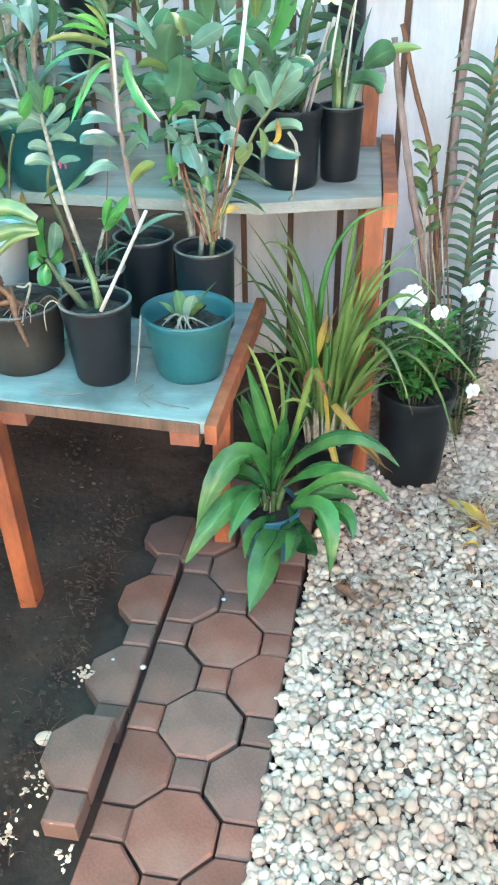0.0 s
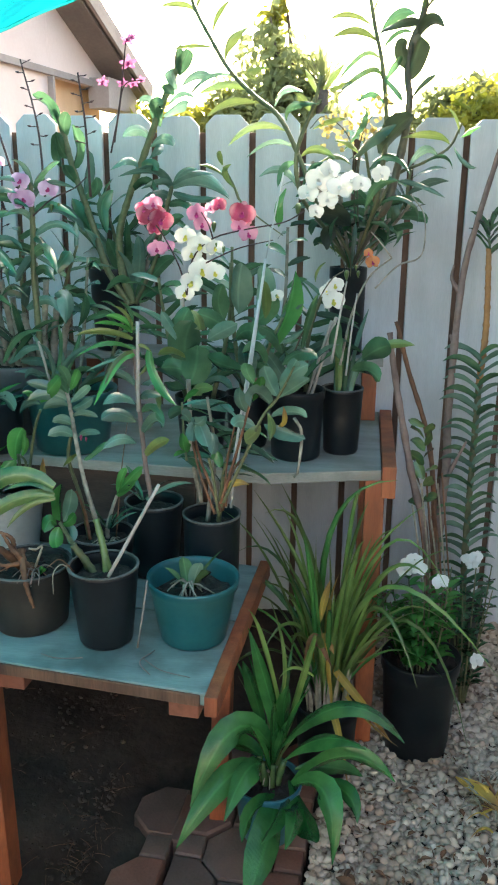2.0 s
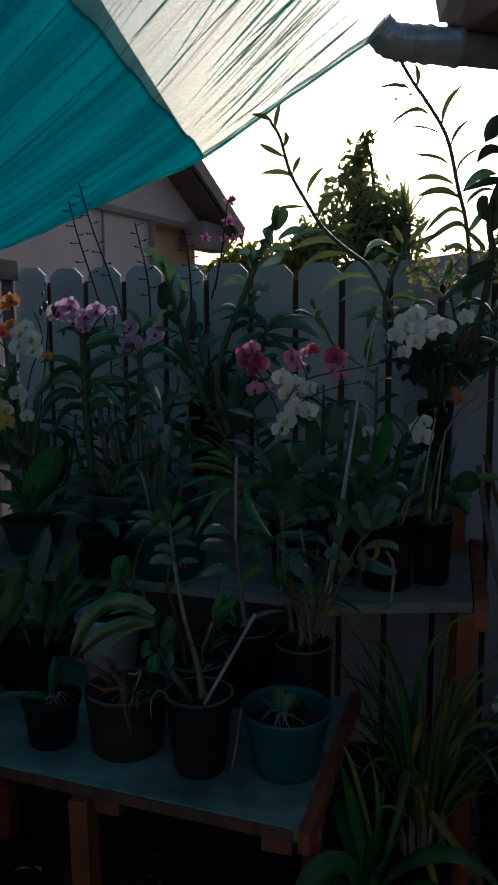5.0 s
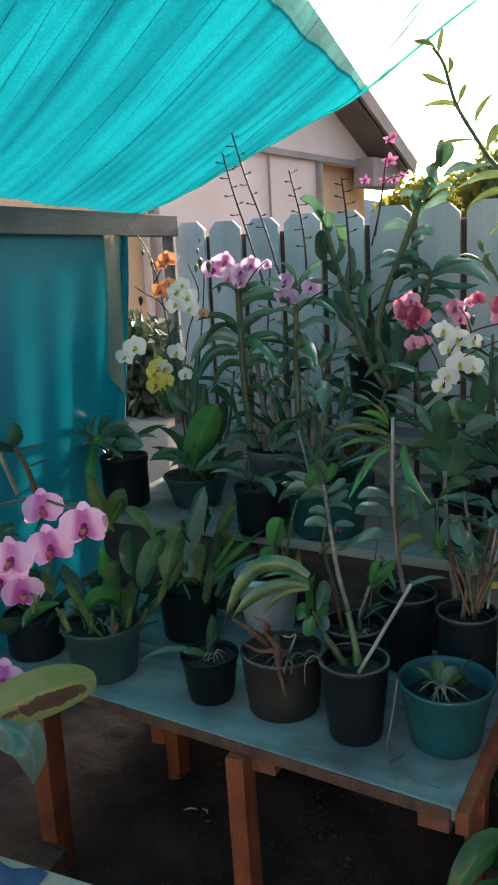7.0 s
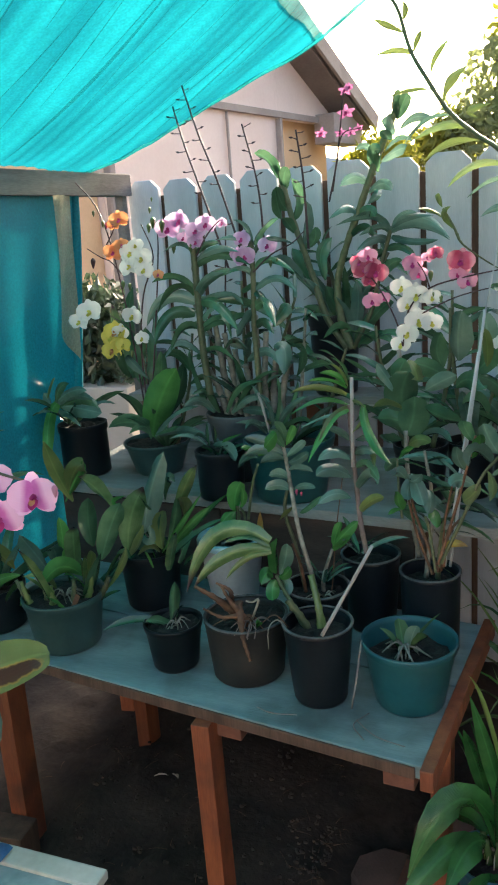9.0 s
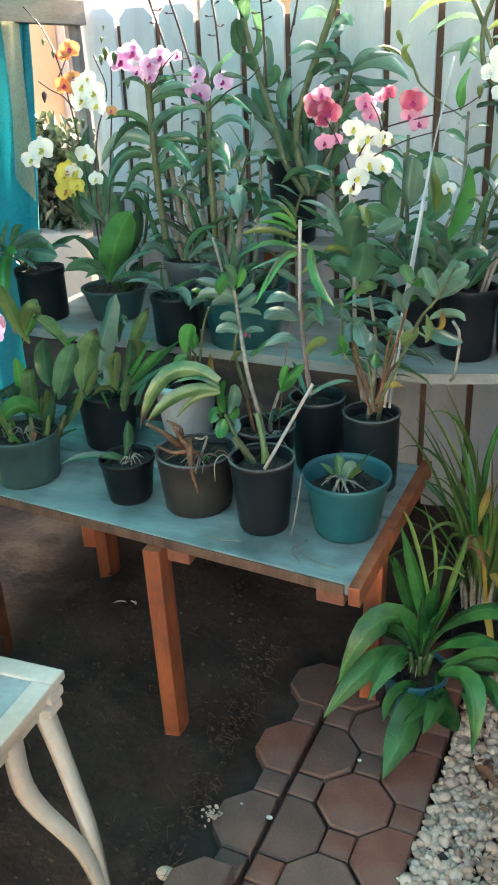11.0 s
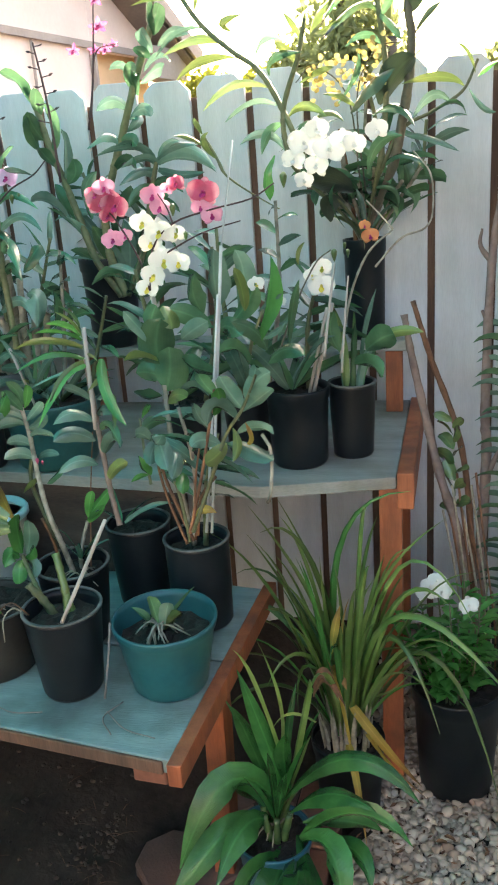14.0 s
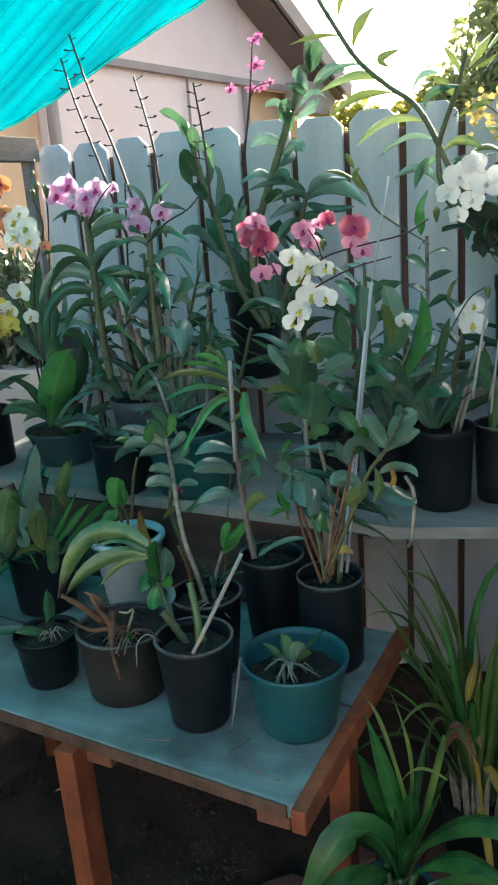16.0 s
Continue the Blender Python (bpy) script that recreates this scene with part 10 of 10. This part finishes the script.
# thick claw-like dead canes that lean out of the brown pot
for pts, r in (([(-0.426, 0.06, 0.663), (-0.456, 0.02, 0.721), (-0.483, 0.0, 0.758), (-0.526, -0.01, 0.786)], 0.012), ([(-0.425, 0.03, 0.69), (-0.433, 0.0, 0.737), (-0.448, 0.0, 0.754), (-0.466, 0.0, 0.786)], 0.0085),
               ([(-0.437, 0.02, 0.743), (-0.418, -0.02, 0.708), (-0.406, -0.038, 0.682), (-0.39, -0.05, 0.646)], 0.0085), ([(-0.455, 0.02, 0.734), (-0.451, 0.01, 0.773), (-0.478, 0.0, 0.794)], 0.007),
               ([(-0.41, 0.04, 0.68), (-0.43, 0.0, 0.72), (-0.462, -0.02, 0.725), (-0.5, -0.03, 0.745)], 0.007)):
    cane(brown, pts, (r, r * 0.35), CANE_BROWN, 7, 22, swell=0.35)
tube("root", [(-0.413, 0.03, 0.7), (-0.394, 0.03, 0.75), (-0.408, 0.03, 0.742), (-0.42, 0.02, 0.748)], (0.003, 0.002), ROOT, brown, n=10, sides=6)

# thin stakes of the tall nursery pot, and blades that rise from the slim pot beside it
tube("stake", [(0.15, 0.555, 0.955), (0.212, 0.48, 1.188)], 0.0045, STAKE_WOOD, p17, n=4, sides=6)
tube("stake", [(0.14, 0.56, 0.955), (0.201, 0.48, 1.179)], 0.004, STAKE_WOOD, p17, n=4, sides=6)
for k in range(8):
    a = 0.8 * k
    b = vec(0.237 + 0.02 * math.cos(a), 0.606 + 0.02 * math.sin(a), 0.965)
    h = 0.13 + 0.02 * ((k * 5) % 7)
    leaf3(p18, (LEAF, LEAF_BLUE, LEAF_OLD)[k % 3], b, b + vec(0.012 * math.cos(a) + 0.004, -0.006, h * 0.55), b + vec(0.05 * math.cos(a) + 0.01, -0.02 + 0.02 * math.sin(a), h), 0.017 + 0.004 * (k % 2), "strap", 0.4)
for dx, dz in ((-0.03, 0.3), (0.0, 0.36), (0.028, 0.27)):          # bare canes before the tall dendrobium
    cane(p19, [(0.245 + dx * 0.6, 0.955, 1.24), (0.25 + dx, 0.935, 1.24 + dz * 0.5), (0.262 + dx * 2.2, 0.925, 1.24 + dz)], (0.0055, 0.004), CANE_BROWN if dx else CANE_OLD, 12, 30)

# swollen olive bulbs at the foot of the crowded green-pot orchids
for k, (x, y) in enumerate(((-1.005, 0.03), (-0.985, 0.01), (-0.96, 0.045), (-0.93, 0.02), (-0.895, 0.05), (-0.87, 0.075), (-0.85, 0.1))):
    b = vec(x, y, 0.672)
    cane(green, [b, b + vec(-0.012 + 0.006 * k, -0.004, 0.03), b + vec(-0.026 + 0.011 * k, -0.006, 0.062 + 0.008 * (k % 3))], (0.0095, 0.0045), LEAF_SUN if k % 2 else CANE, 4, 12, name="bulb", swell=0.3)
roots(green, (-0.92, 0.06, 0.685), 10, 0.06, 0.0018, CANE_OLD)
roots(small, (-0.61, 0.045, 0.655), 9, 0.036, 0.0015, CANE_OLD)

tube("rod", [(-0.16, -0.005, 0.702), (-0.168, -0.02, 0.63), (-0.178, -0.034, 0.559)], (0.0024, 0.002), BEAMWOOD, teal, "thin grey rod leaning on the rim", n=6, sides=7)

# moved with their pots
for ob in p9.children:
    if ob.name.split(".")[0] == "stake":
        ob.data.transform(Matrix.Translation((0.012, 0.05, 0.03)))
for thing, shift in ((p9, (0.012, 0.022, 0.012)), (p12, (0.009, -0.088, 0.006)), (p15, (-0.027, -0.062, 0.0)), (teal, (-0.026, 0.01, -0.014))):
    for ob in thing.children_recursive:
        if ob.name.split(".")[0] in ("leaf", "root", "cane"):
            ob.data.transform(Matrix.Translation(shift))

# yellowed and dead blades of the grassy orchid
leaf3(cym, LEAF_DEAD, (0.232, 0.318, 0.33), (0.318, 0.25, 0.262), (0.395, 0.29, 0.13), 0.026, "grass")
leaf3(cym, LEAF_DEAD, (0.2, 0.325, 0.44), (0.208, 0.325, 0.5), (0.222, 0.33, 0.56), 0.024, "lance")
leaf3(cym, CANE_BROWN, (0.165, 0.262, 0.37), (0.19, 0.25, 0.445), (0.222, 0.24, 0.385), 0.03, "lance")
leaf3(cym, CANE_BROWN, (0.172, 0.255, 0.39), (0.2, 0.245, 0.43), (0.235, 0.25, 0.36), 0.02, "lance")
for k in range(14):                       # papery grey sheaths at its foot
    a = 2.4 * k
    b = vec(0.225 + 0.045 * math.cos(a), 0.33 + 0.035 * math.sin(a), 0.17)
    leaf3(cym, ROOT if k % 3 else CANE_OLD, b, b + vec(0.006 * math.cos(a), -0.006, 0.07), b + vec(0.018 * math.cos(a), -0.012, 0.12 + 0.03 * (k % 3)), 0.014, "strap")

# dry weed in the gravel
weed = tagged(empty("dry_weed", (0.62, 0.22, 0.0)), "tuft of dry straw-coloured grass lying on the gravel", "weed")
for k in range(26):
    a = prng.uniform(0, 6.28)
    b = vec(0.625 + prng.normal() * 0.02, 0.225 + prng.normal() * 0.03, 0.012)
    e = b + vec(math.cos(a) * prng.uniform(0.04, 0.11), math.sin(a) * prng.uniform(0.05, 0.13), prng.uniform(0.004, 0.05))
    leaf3(weed, (CANE_OLD, LEAF_DEAD, ROOT, CANE_BROWN)[k % 4], b, (b + e) / 2 + vec(0, 0, 0.02), e, 0.006 + 0.004 * (k % 3), "grass")

# wooden block on the soil beside the bench leg
block = tagged(empty("wooden_block", (-1.15, -0.1, 0)), "weathered reddish-brown wooden block on the soil by the bench", "wood")
timber("block", (-1.29, -0.1, 0.05), (-1.03, -0.075, 0.04), 0.085, 0.1, BATTEN, block, bevel=0.006)

# ---- pavers ----
E_ = 0.0688
OW = E_ * (1 + 2 ** 0.5)
PER = OW + E_
PATHWAY = pose(0.013, -0.212, 0, 0, 0, -4.9)        # the run of the path
path = tagged(empty("pavement", (0.0, -0.2, 0)), "path of worn red and grey octagon and square concrete pavers", "paving", kind="structure")


def paver_mesh(name, poly, thick=0.05, gap=0.0022):
    cx, cy = sum(p[0] for p in poly) / len(poly), sum(p[1] for p in poly) / len(poly)
    n = len(poly)
    k = [(x - (gap if x > cx else -gap), y - (gap if y > cy else -gap)) for x, y in poly]
    b = [(x - (0.004 if x > cx else -0.004), y - (0.004 if y > cy else -0.004)) for x, y in k]
    verts = [(x, y, -thick) for x, y in k] + [(x, y, -0.005) for x, y in k] + [(x, y, 0) for x, y in b]
    faces = [tuple(range(2 * n, 3 * n))]
    for lv in (0, n):
        faces += [(lv + i, lv + (i + 1) % n, lv + n + (i + 1) % n, lv + n + i) for i in range(n)]
    me = bpy.data.meshes.new(name)
    me.from_pydata(verts, [], faces)
    return me


h, w = E_ / 2, OW / 2
OCT = paver_mesh("octagon_paver", [(-h, -w), (h, -w), (w, -h), (w, h), (h, w), (-h, w), (-w, h), (-w, -h)])
SQ = paver_mesh("square_paver", [(-h, -h), (h, -h), (h, h), (-h, h)])
OCT_R = paver_mesh("edge_paver", [(-h, -w), (h, -w), (h, w), (-h, w), (-w, h), (-w, -h)])
OCT_L = paver_mesh("edge_paver", [(-h, -w), (h, -w), (w, -h), (w, h), (h, w), (-h, w)])
meshes = {}


def lay(me, x, y, red, z=0.0, tilt=(0, 0), name="paver"):
    key = (me.name, red)
    if key not in meshes:
        meshes[key] = me.copy()
        meshes[key].materials.append(PAVER if red else PAVER_GREY)
    ob = new(name, meshes[key])
    ob.matrix_world = PATHWAY @ pose(x + random.uniform(-0.002, 0.002), y + random.uniform(-0.002, 0.002), z + random.uniform(-0.002, 0.003), random.uniform(-0.6, 0.6) + tilt[0], random.uniform(-0.6, 0.6) + tilt[1], random.uniform(-1.0, 1.0))
    ob.parent = path
    ob.matrix_parent_inverse = Matrix.Translation(-Vector(path.location))


for k in range(-5, 3):
    y = k * PER
    lay(OCT, 0.0, y, k in (0, -2, -3, 2))
    lay(SQ, 0.0, y + PER / 2, k in (-1, 1, -3))
    lay(OCT_L, -PER / 2, y + PER / 2, k in (-2, -3))
    lay(SQ, -PER / 2, y, k in (-1, -2, 2))
    lay(OCT_R, PER / 2, y + PER / 2, k not in (-2,))
    lay(SQ, PER / 2, y, k != -1)
for k in range(-2, 2):
    y = k * PER + PER / 2 - 0.015
    lift = 0.046 if k == -2 else -0.004
    lay(OCT_R, -PER / 2 - E_ - 0.012, y, k == 0, lift, (1 if k == -2 else 0, -1 if k == -2 else 0))
    lay(SQ, -PER / 2 - E_ - 0.012, y - PER / 2, False, lift, (1 if k == -2 else 0, -1 if k == -2 else 0))
lay(OCT, -0.18, 0.325, True, -0.004)

# ---- gravel ----
rng = np.random.default_rng(21)
bm = bmesh.new()
bmesh.ops.create_icosphere(bm, subdivisions=1, radius=1.0)
bm.verts.ensure_lookup_table()
ico_v = np.array([v.co[:] for v in bm.verts])
ico_f = np.array([[v.index for v in f.verts] for f in bm.faces])
bm.free()
bm = bmesh.new()
bmesh.ops.create_icosphere(bm, subdivisions=2, radius=1.0)
ico2_v = np.array([v.co[:] for v in bm.verts])
ico2_f = np.array([[v.index for v in f.verts] for f in bm.faces])
bm.free()


def pebble_cloud(spots, size, vb, fb):
    V, F, off = [], [], 0
    for x, y, z in spots:
        s = size * rng.uniform(0.66, 1.5)
        sc = np.array((1, rng.uniform(0.65, 0.95), rng.uniform(0.5, 0.8))) * s
        w = vb * (1 + 0.3 * np.sin(vb @ rng.normal(size=(3, 3)) * 2.2)[:, :1])
        w = w * sc
        q = Euler(rng.uniform(-0.5, 0.5, 3) * np.array((1, 1, 0)) + np.array((0, 0, rng.uniform(0, 6.28)))).to_matrix()
        w = w @ np.array(q).T + np.array((x, y, z))
        V.append(w)
        F.append(fb + off)
        off += len(vb)
    return np.vstack(V), np.vstack(F)


spots = []
step = 0.0148
for j in range(int(2.35 / step)):
    for i in range(int(1.0 / step)):
        y = -1.2 + j * step + rng.uniform(-0.008, 0.008)
        x = 0.182 + 0.11 * min(y, 0.3) + i * step + rng.uniform(-0.008, 0.008) + 0.03
        if y > 1.07 or (x < 0.27 and y > 0.22):
            continue
        spots.append((x, y, bank(x, y) + rng.uniform(-0.006, 0.008)))
for k in range(200):                     # strays at the edge of the path and in the soil behind the post
    y = rng.uniform(-1.1, 0.22)
    x = 0.2 + 0.11 * y + abs(rng.normal()) * 0.02
    spots.append((x, y, bank(x, y) + 0.002 + rng.uniform(0, 0.008)))
low = [(x + rng.uniform(-0.01, 0.01), y + rng.uniform(-0.01, 0.01), bank(x, y) - 0.006 + rng.uniform(-0.002, 0.002)) for x, y, z in spots]
V, F = pebble_cloud(spots, 0.0100, ico2_v, ico2_f)
V2, F2 = pebble_cloud(low, 0.0112, ico_v, ico_f)
V, F = np.vstack([V, V2]), np.vstack([F, F2 + len(V)])
me = bpy.data.meshes.new("gravel")
me.from_pydata(V.tolist(), [], F.tolist())
me.polygons.foreach_set("use_smooth", [True] * len(me.polygons))
GR, nt, p = nodes_of("white_pebble")
N, L = nt.nodes, nt.links
geo = N.new("ShaderNodeNewGeometry")
rp = N.new("ShaderNodeValToRGB")
cr = rp.color_ramp
cr.elements[0].position, cr.elements[0].color = 0.0, (0.22, 0.155, 0.12, 1)
cr.elements[1].position, cr.elements[1].color = 1.0, (0.53, 0.46, 0.39, 1)
e1 = cr.elements.new(0.12)
e1.color = (0.31, 0.24, 0.195, 1)
e2 = cr.elements.new(0.4)
e2.color = (0.41, 0.34, 0.28, 1)
L.new(geo.outputs["Random Per Island"], rp.inputs[0])
tc = N.new("ShaderNodeTexCoord")
nz = N.new("ShaderNodeTexNoise")
nz.inputs["Scale"].default_value, nz.inputs["Detail"].default_value = 60, 5
L.new(tc.outputs["Object"], nz.inputs["Vector"])
n2 = N.new("ShaderNodeTexNoise")
n2.inputs["Scale"].default_value, n2.inputs["Detail"].default_value = 4, 4
L.new(tc.outputs["Object"], n2.inputs["Vector"])
r2 = N.new("ShaderNodeValToRGB")
r2.color_ramp.elements[0].position, r2.color_ramp.elements[1].position = 0.5, 0.72
L.new(n2.outputs["Fac"], r2.inputs[0])
mx = N.new("ShaderNodeMix")
mx.data_type = "RGBA"
L.new(r2.outputs["Color"], mx.inputs[0])
L.new(rp.outputs["Color"], mx.inputs[6])
mx.inputs[7].default_value = (0.25, 0.165, 0.12, 1)
hs = N.new("ShaderNodeHueSaturation")
mr = N.new("ShaderNodeMapRange")
mr.inputs[3].default_value, mr.inputs[4].default_value = 0.8, 1.15
L.new(nz.outputs["Fac"], mr.inputs[0])
L.new(mr.outputs[0], hs.inputs["Value"])
L.new(mx.outputs[2], hs.inputs["Color"])
L.new(hs.outputs["Color"], p.inputs["Base Color"])
p.inputs["Roughness"].default_value = 0.75
bp = N.new("ShaderNodeBump")
bp.inputs["Strength"].default_value, bp.inputs["Distance"].default_value = 0.3, 0.003
L.new(nz.outputs["Fac"], bp.inputs["Height"])
L.new(bp.outputs["Normal"], p.inputs["Normal"])
tagged(link("gravel", me, GR), "bed of white and buff rounded gravel", "gravel", kind="stuff")

# ---- litter on the soil ----
def pebble(name, at, size, material, label, category, squash=0.55):
    w = ico2_v * (1 + 0.09 * np.sin(ico2_v @ rng.normal(size=(3, 3)) * 2.4)[:, :1])
    w = w * np.array((size, size * 0.75, size * squash)) + np.array(at)
    return tagged(link(name, grid_mesh(name, w, [tuple(int(i) for i in f) for f in ico2_f]), material), label, category)


pebble("stone", (-0.311, -0.515, 0.012), 0.022, STONE, "pale loose stone on the soil beside the pavers", "stone")
scraps = ((-0.848, 0.288, 0.044, 0.016, 0.35), (-0.806, 0.312, 0.03, 0.02, -0.5))
for x, y, ln, wd, a in scraps:
    ob = link("torn_scrap", blade_mesh((x - ln / 2, y, 0.014), (math.cos(a), math.sin(a), 0.25), ln, wd, 0.9, "lance", 0.7, 5, twist=0.6), BEIGE)
    tagged(ob, "pale torn scrap lying on the soil under the bench", "litter")
pebble("stone", (-0.33, -0.71, 0.0), 0.012, STONE, "pale loose stone on the soil beside the pavers", "stone")
V, F = [], []
for k in range(260):                       # dry straw, twigs and crumbs
    x, y = rng.uniform(-1.2, -0.3), rng.uniform(-1.0, 0.7)
    if k < 120:
        x, y = -0.28 - abs(rng.normal()) * 0.05, rng.uniform(-0.8, 0.25)
    a, ln = rng.uniform(0, 6.28), rng.uniform(0.01, 0.05)
    p0 = np.array((x, y, 0.012 + rng.uniform(0, 0.012)))
    d = np.array((math.cos(a), math.sin(a), rng.uniform(-0.15, 0.3))) * ln
    v, f = tube_data([p0, p0 + d * 0.5 + np.array((0, 0, 0.004)), p0 + d], (0.0006, 0.0003), n=3, sides=4)
    o = len(V)
    V += v
    F += [tuple(o + j for j in q) for q in f]
tagged(link("straw", grid_mesh("straw", V, F), CANE_BROWN), "dry straw and root bits scattered on the soil", "debris", kind="stuff")
V, F = [], []
for k in range(900):
    x, y = -0.3 - abs(rng.normal()) * 0.06, rng.uniform(-0.9, 0.25)
    if k > 350:
        x, y = rng.uniform(-1.1, -0.3), rng.uniform(-1.0, 0.6)
    s = rng.uniform(0.003, 0.009)
    w = ico_v * s * np.array((1, 0.8, 0.6)) + np.array((x, y, 0.004 + s * 0.3))
    o = len(V)
    V += list(w)
    F += [tuple(int(j) + o for j in q) for q in ico_f]
tagged(link("crumbs", grid_mesh("crumbs", V, F), SOIL), "crumbs of dark soil", "debris", kind="stuff")
for x, y, sx in ((-0.198, -0.513, 0.006), (-0.155, -0.316, 0.008), (0.141, -0.377, 0.005), (-0.003, -0.096, 0.006), (-0.226, -0.299, 0.004)):
    pebble("chip", (x, y, 0.005 + (0.033 if y < -0.5 else 0)), sx, P_WHITE, "tiny white chip lying on a paver", "chip")
tagged(link("dead_leaf", blade_mesh((0.568, 0.318, 0.02), (0.5, -0.85, 0.25), 0.18, 0.05, 0.5, "oval", 0.4), LEAF_DEAD), "long yellowed dead leaf lying on the gravel", "leaf")
tagged(link("dead_leaf", blade_mesh((0.31, -0.09, 0.015), (-0.6, 0.5, 0.2), 0.07, 0.03, 0.6, "oval", 0.5), CANE_BROWN), "curled brown dead leaf on the gravel", "leaf")
for k in range(16):
    q = vec(0.26 + 0.35 * prng.random(), -0.2 + 0.5 * prng.random(), 0)
    q[2] = bank(q[0], q[1]) + 0.016
    tagged(link("dead_leaf", blade_mesh(q, (prng.normal(), prng.normal(), 0.15), 0.03, 0.014, 0.6, "oval", 0.5, 4), CANE_BROWN), "small dry brown leaf on the gravel", "leaf", "leaf litter on the gravel")

# ---- thin dry roots on the bench board, brown leaf bits on the gravel ----
for p0, p1, p2 in (((-0.16, -0.07, 0.559), (-0.11, -0.115, 0.561), (-0.05, -0.13, 0.559)), ((-0.14, -0.04, 0.559), (-0.16, -0.09, 0.561), (-0.13, -0.13, 0.559)), ((-0.37, -0.08, 0.559), (-0.33, -0.095, 0.561), (-0.28, -0.085, 0.559))):
    tagged(tube("dry_root", [p0, p1, p2], 0.0011, BRANCH, None, n=10, sides=5), "thin dark dry root lying on the bench board", "root", "dry roots on the bench")
V, F = [], []
for k in range(700):
    x, y = rng.uniform(0.25, 1.0), 0.05 + rng.normal() * 0.22
    if y > 1.0:
        continue
    a, s = rng.uniform(0, 6.28), rng.uniform(0.003, 0.012)
    c0 = np.array((x, y, bank(x, y) + rng.uniform(0.008, 0.018)))
    u0 = np.array((math.cos(a), math.sin(a), rng.uniform(-0.4, 0.4))) * s
    v0 = np.array((-math.sin(a), math.cos(a), rng.uniform(-0.4, 0.4))) * s * rng.uniform(0.15, 0.5)
    o = len(V)
    V += [c0 - u0, c0 + v0 + np.array((0, 0, s * 0.2)), c0 + u0, c0 - v0]
    F += [(o, o + 1, o + 2), (o, o + 2, o + 3)]
tagged(link("leaf_litter", grid_mesh("leaf_litter", V, F, smooth=False), CANE_BROWN), "reddish brown bits of dry leaf strewn on the gravel", "debris", kind="stuff")

# ---- pale flakes and moss by the raised pavers ----
V, F = [], []
for cx, cy, n, sp in ((-0.275, -0.355, 26, 0.012), (-0.29, -0.615, 40, 0.02), (-0.318, -0.715, 22, 0.02), (-0.2, -0.755, 14, 0.01), (-0.36, -0.73, 16, 0.02)):
    for k in range(n):
        c0 = np.array((cx + rng.normal() * sp, cy + rng.normal() * sp, 0.012 + rng.uniform(0, 0.01)))
        w = ico_v * rng.uniform(0.002, 0.006) * np.array((1.3, 1.0, 0.35)) @ np.array(Euler(rng.uniform(-1, 1, 3)).to_matrix()).T + c0
        o = len(V)
        V += list(w)
        F += [tuple(int(j) + o for j in q) for q in ico_f]
tagged(link("flakes", grid_mesh("flakes", V, F, smooth=False), STONE), "pale grey-white flakes scattered on the soil", "debris", kind="stuff")
